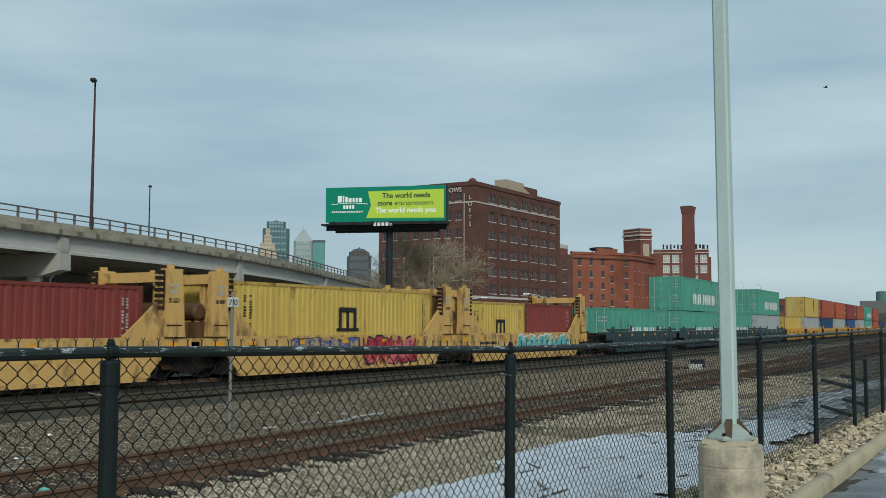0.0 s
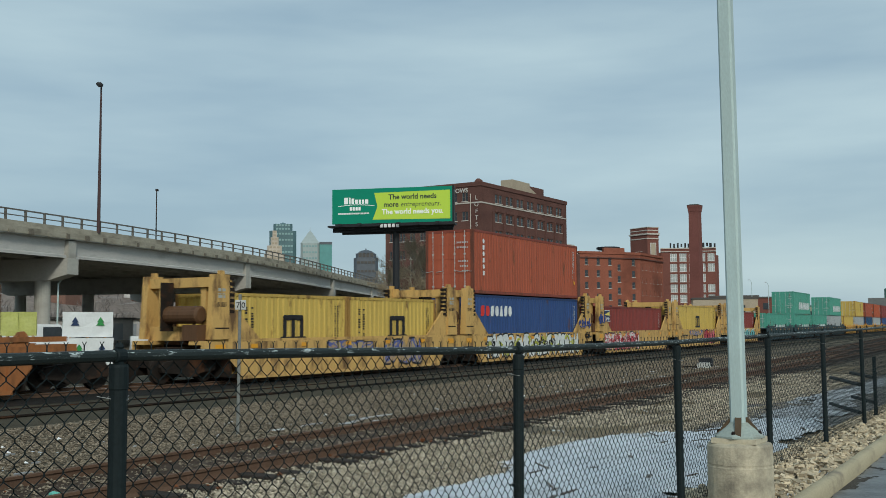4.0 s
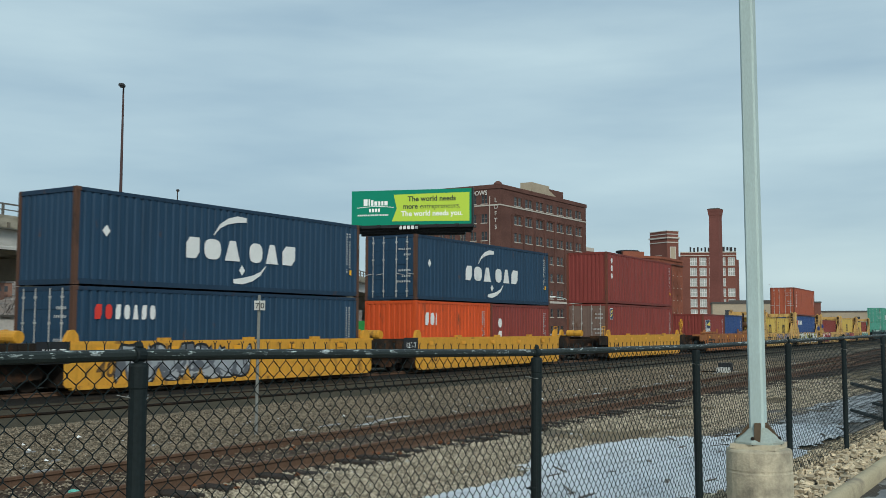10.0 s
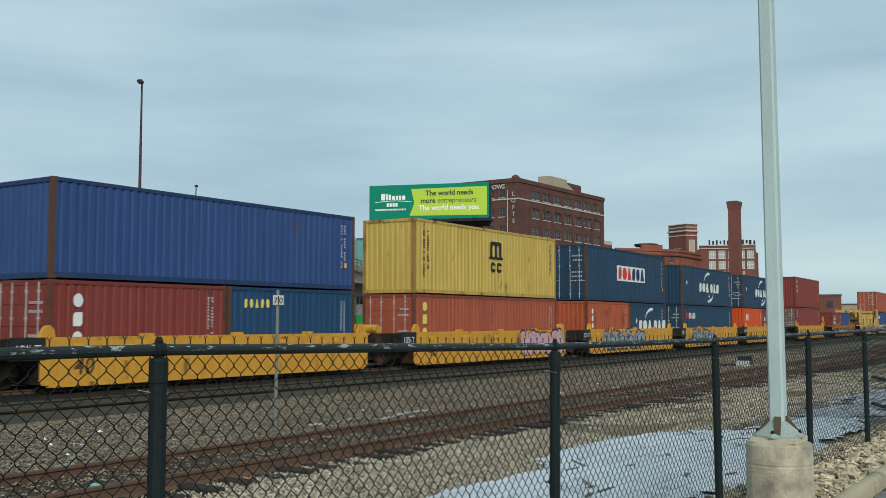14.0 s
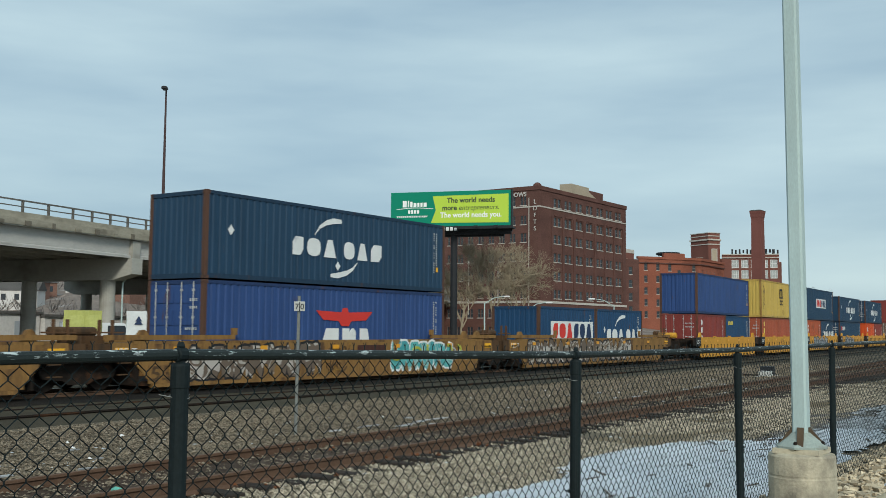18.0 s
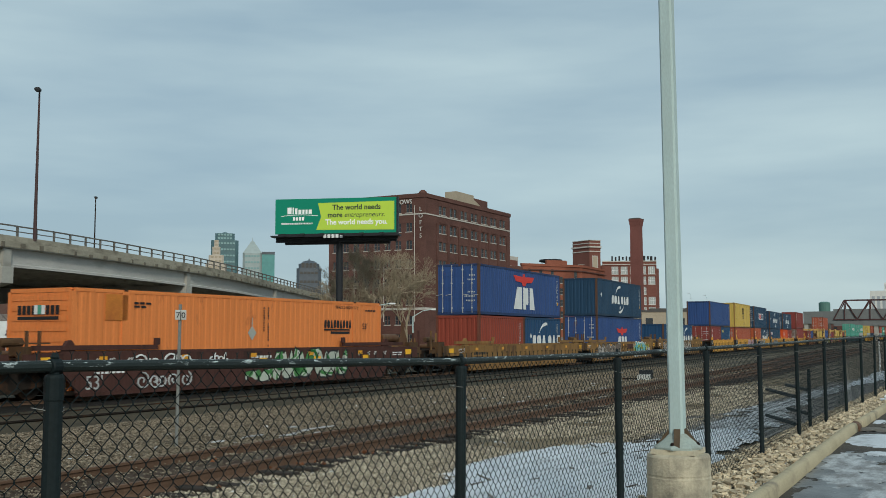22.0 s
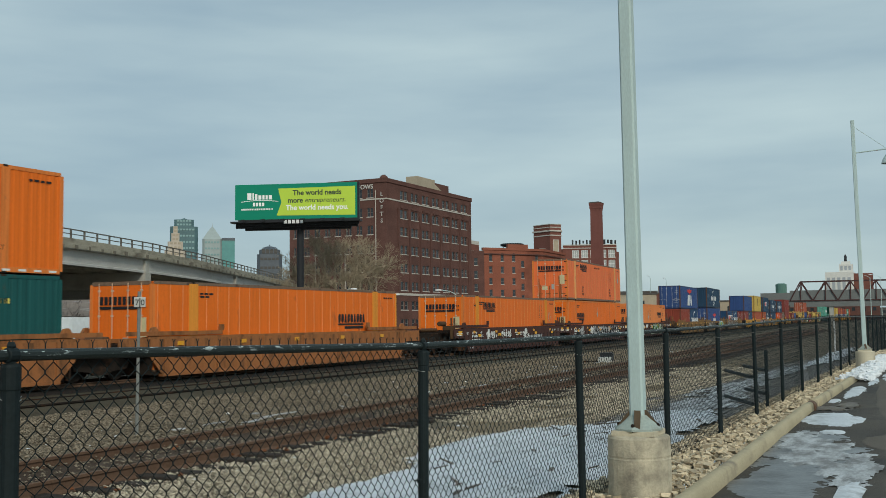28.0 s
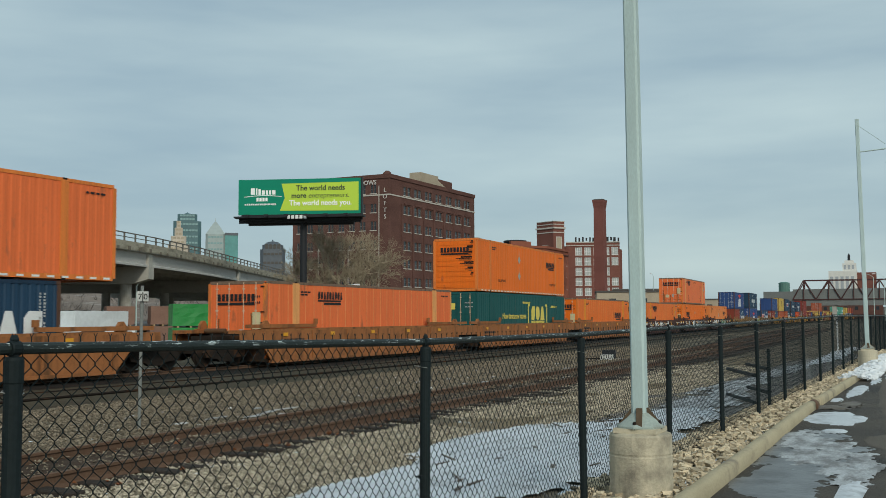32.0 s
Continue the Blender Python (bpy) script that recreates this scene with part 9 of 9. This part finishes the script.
ANG = -38
for x, y, z, ln, m, lab, mk in ((32.6, 41.0, 0.0, 3.1, M_WRAP, "white plastic-wrapped lumber stack with printed marks", 3), (33.0, 40.9, 1.35, 2.3, M_WRAP, "white plastic-wrapped lumber stack with printed marks", 2), (31.0, 42.4, 0.0, 1.7, M_WRAP, "white plastic-wrapped lumber stack", 0),
                                (32.45, 46.35, 0.0, 1.0, M_WRAPY, "yellow plastic-wrapped lumber stack", 0), (32.45, 46.35, 1.42, 1.0, M_WRAPY, "yellow plastic-wrapped lumber stack", 0), (33.2, 45.9, 0.0, 1.0, M_WRAPY, "yellow plastic-wrapped lumber stack", 0), (33.2, 45.9, 1.42, 1.0, M_WRAPY, "yellow plastic-wrapped lumber stack", 0),
                                (36.3, 37.6, 0.0, 3.0, M_WRAP, "white tarpaulin-wrapped lumber stack", 2), (40.6, 44.6, 0.0, 2.6, M_WRAP, "low white tarpaulin-wrapped stack", 0), (43.3, 44.2, 0.0, 4.2, M_TARP, "large loosely tarpaulined white stack", 0), (39.4, 34.6, 0.0, 2.6, M_SHEET, "grey sheet material stack in the yard", 0),
                                (44.2, 38.0, 0.0, 2.0, M_WRAPG, "green plastic-wrapped lumber stack", 0), (44.2, 38.0, 1.4, 2.0, M_WRAPG, "green plastic-wrapped lumber stack", 0), (46.6, 36.0, 0.0, 2.6, M_WRAPG, "green plastic-wrapped lumber stack", 0),
                                (46.6, 36.0, 0.98, 2.6, M_WRAPG, "green plastic-wrapped lumber stack", 0), (49.0, 33.2, 0.0, 2.4, M_WRAPG, "green plastic-wrapped lumber stack", 0),
                                (50.6, 49.4, 0.0, 1.9, M_CARTON, "brown wrapped board stack in the yard", 0), (52.4, 47.4, 0.0, 1.7, M_CARTON, "brown wrapped board stack in the yard", 0), (50.6, 49.4, 1.42, 1.8, M_CARTON, "brown wrapped board stack in the yard", 0), (52.4, 47.4, 1.42, 1.6, M_CARTON, "brown wrapped board stack in the yard", 0),
                                (28.4, 46.4, 0.0, 2.4, M_WRAP, "white plastic-wrapped lumber stack", 0), (41.5, 41.0, 0.0, 2.2, M_WRAP, "white plastic-wrapped lumber stack", 2)):
    bundle(x, y, z - 0.2, ln, 1.25, 2.35 if m is M_TARP else 1.40 if m is not M_SHEET and z < 0.9 else (0.8 if m is M_SHEET else 1.30), ANG if m is not M_TARP else 2, m, lab, mk)

# parked van
M_CARW = mat("white_car_paint", (0.62, 0.64, 0.65), 0.3, 0, 0.04, 1, 0, 20)
van = thing("parked_van", "white parked van under the viaduct", "van", pose(38.5, 52.0, -0.2, 0, 0, -30))
bm = bmesh.new()
plate(bm, [(-2.5, 0.45), (2.4, 0.45), (2.5, 1.0), (1.7, 1.25), (1.1, 2.1), (-2.4, 2.15), (-2.55, 1.2)], -0.95, 0.95)
bmesh.ops.recalc_face_normals(bm, faces=bm.faces[:])
bmesh.ops.bevel(bm, geom=bm.edges[:], offset=0.07, segments=2, affect="EDGES")
part("body", bm, M_CARW, van)
for sx in (-1.6, 1.6):
    for sy in (-1, 1):
        bm = bmesh.new()
        lathe(bm, [(0.2, -0.1), (0.34, -0.1), (0.34, 0.1), (0.2, 0.1)], 16, pose(sx, sy * 0.86, 0.34, 90, 0, 0))
        part("wheel", bm, M_DARK, van)
bm = bmesh.new()
plate(bm, [(0.1, 1.3), (1.5, 1.3), (1.05, 1.95), (0.1, 1.95)], -0.985, -0.94)
part("side_window", bm, M_GLASS, van)

# ---- far hillside with houses, seen under the deck ----
M_HILL = mat("winter_scrub_hillside", (0.215, 0.175, 0.15), 0.95, 0, 0.35, 0.05, 0.3, 0.8, (0.40, 0.38, 0.37), 0.2, (1, 1, 1), 0, 0.09)
M_SIDING = mat("pale_house_siding", (0.60, 0.58, 0.56), 0.8, 0, 0.15, 0.3, 0.05, 3)
bm = bmesh.new()
rows = []
for i in range(40):
    a = radians(8 + i * 1.7)
    row = []
    for k, (d, z) in enumerate(((200, -0.25), (260, 4), (340, 12), (430, 20), (520, 22), (700, -0.3))):
        zz = z + (3.0 * noise.noise(Vector((i * 0.4, k * 0.9, 2))) if 0 < k < 5 else 0)
        f = 1.0 if i < 28 else max(0.0, 1 - (i - 28) / 9)
        row.append(bm.verts.new((d * math.sin(a), d * math.cos(a), max(-0.3, zz * f) if k else -0.25)))
    rows.append(row)
for a, b in zip(rows, rows[1:]):
    for k in range(5):
        bm.faces.new((a[k], a[k + 1], b[k + 1], b[k]))
bmesh.ops.recalc_face_normals(bm, faces=bm.faces[:])
tagged(part("hillside", bm, M_HILL), "brown winter hillside with scrub behind the viaduct", "hill", kind="structure")
M_BRICKHILL = mat("weathered_pale_brick", (0.20, 0.115, 0.09), 0.9, 0, 0.2, 0.2, 0.1, 2.5)
hr = random.Random(21)
for i in range(46):
    a, d = radians(hr.uniform(22, 50)), hr.uniform(290, 460)
    z = -0.25 + 4.25 * min(1, (d - 200) / 60) + max(0, (min(d, 440) - 260)) * 0.095
    t = thing("house", hr.choice(("small pale sided house on the hillside", "small brick house on the hillside", "small brick house on the hillside")), "house", pose(d * math.sin(a), d * math.cos(a), z - 1.5, 0, 0, hr.uniform(-60, 20)), "houses on the hill")
    w, l, h = hr.uniform(5, 8), hr.uniform(6, 11), hr.uniform(4, 7)
    wm = M_SIDING if "pale" in t["label"] else M_BRICKHILL
    part("wall", boxes((-l / 2, l / 2, -w / 2, w / 2, 0, h)), wm, t)
    bm = bmesh.new()
    v = [bm.verts.new(q) for q in ((-l / 2 - .4, -w / 2 - .4, h), (l / 2 + .4, -w / 2 - .4, h), (l / 2 + .4, w / 2 + .4, h), (-l / 2 - .4, w / 2 + .4, h), (-l / 2 - .4, 0, h + w * .38), (l / 2 + .4, 0, h + w * .38))]
    for f in ((0, 1, 5, 4), (2, 3, 4, 5), (1, 2, 5), (3, 0, 4), (3, 2, 1, 0)):
        bm.faces.new([v[k] for k in f])
    part("roof", bm, M_ROOF, t)
    for k in range(3):
        part("window", boxes((-l / 2 + l * (k + 0.3) / 3, -l / 2 + l * (k + 0.3) / 3 + 1.2, -w / 2 - 0.05, -w / 2 + 0.05, h - 2.6, h - 1.0)), M_GLASS, t)
# scrub on the hill
vs, fs = [], []
for i in range(2600):
    a, d = radians(hr.uniform(10, 62)), hr.uniform(215, 520)
    z = -0.25 + 4.25 * min(1, (d - 200) / 60) + max(0, (min(d, 430) - 260)) * 0.09
    f = 1.0 if math.degrees(a) < 55 else 0.35
    p = Vector((d * math.sin(a), d * math.cos(a), z * f))
    for q in range(6):
        e = Vector((hr.uniform(-1, 1), hr.uniform(-1, 1), hr.uniform(0.8, 1.6))).normalized() * hr.uniform(1.6, 4.2)
        u = e.orthogonal().normalized() * hr.uniform(0.12, 0.4)
        k = len(vs)
        vs += [tuple(p), tuple(p + e * 0.6 + u), tuple(p + e), tuple(p + e * 0.6 - u)]
        fs.append((k, k + 1, k + 2, k + 3))
me = bpy.data.meshes.new("hill_scrub")
me.from_pydata(vs, [], fs)
me.materials.append(mat("bare_scrub", (0.21, 0.18, 0.16), 0.95, 0, 0.3, 0.3, 0, 3, None, 0, (1, 1, 1), 0.4))
tagged(new("hill_scrub", me), "bare winter trees and scrub covering the hillside", "trees", kind="stuff")

# low walls and sheds along the yard's far side
for x, y, l, w, h, m, lab in ((92, 124, 30, 8, 3.1, M_SIDING, "long pale metal shed behind the viaduct"), (66, 120, 22, 8, 3.4, M_SIDING, "long pale metal shed behind the viaduct"), (122, 142, 26, 9, 3.2, M_SIDING, "long pale metal shed behind the viaduct"), (38, 113, 20, 8, 3.6, M_BRICK2, "low orange brick shed behind the viaduct")):
    t = thing("shed", lab, "shed", pose(x, y, -0.2, 0, 0, 10))
    part("wall", boxes((-l / 2, l / 2, -w / 2, w / 2, 0, h)), m, t)
    part("roof", boxes((-l / 2 - 0.3, l / 2 + 0.3, -w / 2 - 0.3, w / 2 + 0.3, h, h + 0.3)), M_ROOF, t)
    for k in range(4):
        xx = -l / 2 + l * (k + 0.5) / 4
        part("shed_door", boxes((xx - 1.3, xx + 1.3, -w / 2 - 0.06, -w / 2 + 0.02, 0.0, 2.5)), M_SHEET, t)

# ---- skyline ----
def tower(x, y, ang, tiers, m, label, strip_mat, crown=None):
    """A far high-rise of stacked tiers: rows of width, depth, base and top; window bands on each tier."""
    t = thing("office_tower", label, "tower", pose(x, y, -0.2, 0, 0, ang), "city skyline")
    for w, d, z0, z1 in tiers:
        bm = bmesh.new()
        c = w * 0.12
        prism(bm, [(-w / 2 + c, -d / 2), (w / 2 - c, -d / 2), (w / 2, -d / 2 + c), (w / 2, d / 2), (-w / 2, d / 2), (-w / 2, -d / 2 + c)], z0, z1)
        part("shaft", bm, m, t)
        n = max(2, int((z1 - z0) / 7))
        for k in range(n):
            z = z0 + (z1 - z0) * (k + 0.35) / n
            bm = bmesh.new()
            for q in range(int(w / 4)):
                xx = -w / 2 + c + (w - 2 * c) * (q + 0.5) / max(1, int(w / 4))
                box(bm, xx - 1.3, xx + 1.3, -d / 2 - 0.3, -d / 2 + 0.1, z, z + 2.0)
            tagged(part("window_band", bm, strip_mat, t), kind="stuff")
    if crown:
        w, z0, z1 = crown[:3]
        bm = bmesh.new()
        if len(crown) > 3:
            lathe(bm, [(w * 0.7, z0), (w * 0.12, z0 + (z1 - z0) * 0.72), (0.5, z0 + (z1 - z0) * 0.78), (0.25, z1)], 4, pose(0, 0, 0, 0, 0, 45))
        else:
            lathe(bm, [(w / 2, z0), (w * 0.3, z0 + (z1 - z0) * 0.55), (0.6, z0 + (z1 - z0) * 0.75), (0.3, z1)], 8)
        part("crown", bm, m, t)
    return t


tower(908.5, 785.0, -49, ((31, 26, 0, 112.8), (22, 20, 112.8, 121.0)), M_TEALGL, "dark teal glass office tower with a stepped top", M_TEALPALE, (10, 121.0, 124))
tower(791.6, 695.0, -49, ((21, 11, 0, 76), (15, 10, 76, 84.5), (8, 8, 84.5, 93), (4.4, 5, 93, 100)), M_LIME, "cream limestone stepped high-rise with a tapering top", M_BEIGE, None)
pale = tower(928.6, 760.5, -51, ((22, 24, 0, 98.5),), mat("pale_grey_cladding", (0.33, 0.39, 0.39), 0.5, 0, 0.12, 0.05, 0, 0.3), "pale grey and teal glass office tower with a pyramid top", M_TEALPALE, (22, 98.5, 118, "pyramid"))
part("glass_wing", boxes((11.01, 25.4, -12, 12, 0, 97.0)), mat("bright_teal_glass", (0.10, 0.29, 0.28), 0.3, 0, 0.15, 0.05, 0, 0.3), pale, "teal glass wing with a dark flat top")
part("wing_top", boxes((10.8, 25.6, -12.2, 12.2, 97.0, 100.0)), M_GREYTWR, pale)
tower(726.5, 531.5, -54, ((21.5, 18, 0, 61.5), (18, 15, 61.5, 65.5)), M_GREYTWR, "dark grey glass office block with a rounded top", M_ROOF, (17, 65.5, 70.5))

# ---- distance to the right ----
M_TRUSS = mat("dark_red_truss_steel", (0.07, 0.034, 0.034), 0.8, 0, 0.25, 0.5, 0.1, 4)
tr = thing("truss_bridge", "dark red steel truss bridge over the tracks", "bridge", pose(418.0, 56.0, 0, 0, 0, -87))
# wall grey raised to carry the haze of the distance
part("deck_girder", boxes((0, 140, -3, 3, 5.6, 12.0)), mat("hazed_bridge_wall", (0.17, 0.18, 0.18), 0.9, 0, 0.15, 0.2, 0.1, 2), tr)
for sy in (-3.2, 3.2):
    for a, b in [((0, 8.0), (4, 15.4))] + [((4 + 9 * k, 15.4), (4 + 9 * (k + 1), 15.4)) for k in range(9)] + [((9 * k, 8.0), (9 * (k + 1), 8.0)) for k in range(10)] + [((4 + 9 * k, 15.4), (8.5 + 9 * k, 8.0)) for k in range(9)] + [((8.5 + 9 * k, 8.0), (13 + 9 * k, 15.4)) for k in range(9)] + [((4 + 9 * k, 8.0), (4 + 9 * k, 15.4)) for k in range(9)]:
        bm = bmesh.new()
        tube(bm, (a[0], sy, a[1]), (b[0], sy, b[1]), 0.26, n=4)
        part("truss_member", bm, M_TRUSS, tr)
part("approach_span", boxes((-11, 0, -3, 3, 6.5, 11.2)), MATS["hazed_bridge_wall"], tr)
for k in range(6):
    part("bridge_pier", boxes((-10.8 + 25 * k, -9.3 + 25 * k, -2.5, 2.5, -0.2, 8.3)), M_VIA, tr)

wt = thing("white_tower_building", "white terracotta building with a square clock-like tower and brick wing", "building", pose(697.0, 63.5, -0.2, 0, 0, -88))
M_TERRA = mat("white_terracotta", (0.66, 0.65, 0.62), 0.8, 0, 0.08, 0.1, 0, 1)
part("main_block", boxes((-8, 9, 0, 22, 0, 30.5)), M_TERRA, wt)
part("tower", boxes((0.4, 8.4, 3, 11, 30.5, 35.6)), M_TERRA, wt)
part("tower_top", boxes((1.6, 7.0, 4.4, 9.6, 35.6, 37.4)), M_TERRA, wt)
bm = bmesh.new()
lathe(bm, [(0.9, 37.4), (0.8, 40.6), (0.3, 42.0)], 8, Matrix.Translation((4.2, 7, 0)))
part("finial", bm, M_DARK, wt)
part("brick_wing", boxes((9, 20, 2, 20, 0, 29.4)), M_BRICK3, wt)
for k in range(5):
    part("window", boxes((-7 + k * 3.1, -5.2 + k * 3.1, -0.15, 0.1, 19, 27)), M_SHEET, wt)
for k in range(3):
    part("window", boxes((1.2 + k * 2.4, 2.6 + k * 2.4, 2.85, 3.1, 31.6, 34.4)), M_SHEET, wt)
tk = thing("green_tank", "pale green round tank on a roof", "tank", pose(515.0, 73.2, 12.0))
bm = bmesh.new()
lathe(bm, [(2.6, 0), (2.6, 5.6), (1.6, 6.1)], 14)
part("drum", bm, mat("pale_green_tank", (0.10, 0.20, 0.175), 0.7, 0, 0.1, 0.5, 0, 3), tk)
part("stand", boxes((-2.4, 2.4, -2.4, 2.4, -12.2, 0)), M_ROOF, tk)
for x, y, ang, l, w, h, m, lab in ((323.5, 65.0, -80, 14, 10, 7.0, M_BEIGE, "pale flat-roofed low building"), (292.2, 71.0, -76, 12, 10, 9.1, M_BRICK3, "small red brick building"), (225.0, 66.0, -70, 14, 9, 7.4, M_BEIGE, "pale flat-roofed low building"),
                                   (262.0, 74.5, -72, 12, 9, 8.8, M_BRICK3, "small brown brick building"), (560, 62, -85, 60, 14, 8.0, M_BRICK, "long dark brown brick building"), (700, 20, -90, 80, 20, 7.0, M_ROOF, "long grey industrial building")):
    t = thing("low_building", lab, "building", pose(x, y, -0.2, 0, 0, ang), "low buildings beyond the yard")
    part("wall", boxes((-l / 2, l / 2, 0, w, 0, h)), m, t)
    part("roof", boxes((-l / 2 - 0.2, l / 2 + 0.2, -0.2, w + 0.2, h, h + 0.4)), M_ROOF, t)
    for k in range(max(2, int(l / 5))):
        xx = -l / 2 + l * (k + 0.5) / max(2, int(l / 5))
        part("window", boxes((xx - 0.8, xx + 0.8, -0.08, 0.05, h - 3.2, h - 1.4)), M_GLASS, t)

# white marker stakes behind the fence
for x, y in ((52.4, 5.05), (78.4, 4.2)):
    st = thing("marker_stake", "thin white marker stake behind the fence", "stake", pose(x, y, -0.2), "marker stakes")
    part("stake", boxes((-0.06, 0.06, -0.03, 0.03, 0, 1.66)), M_WHITE, st)
    part("cap", boxes((-0.055, 0.055, -0.035, 0.035, 1.66, 1.74)), M_DARK, st)


motions()
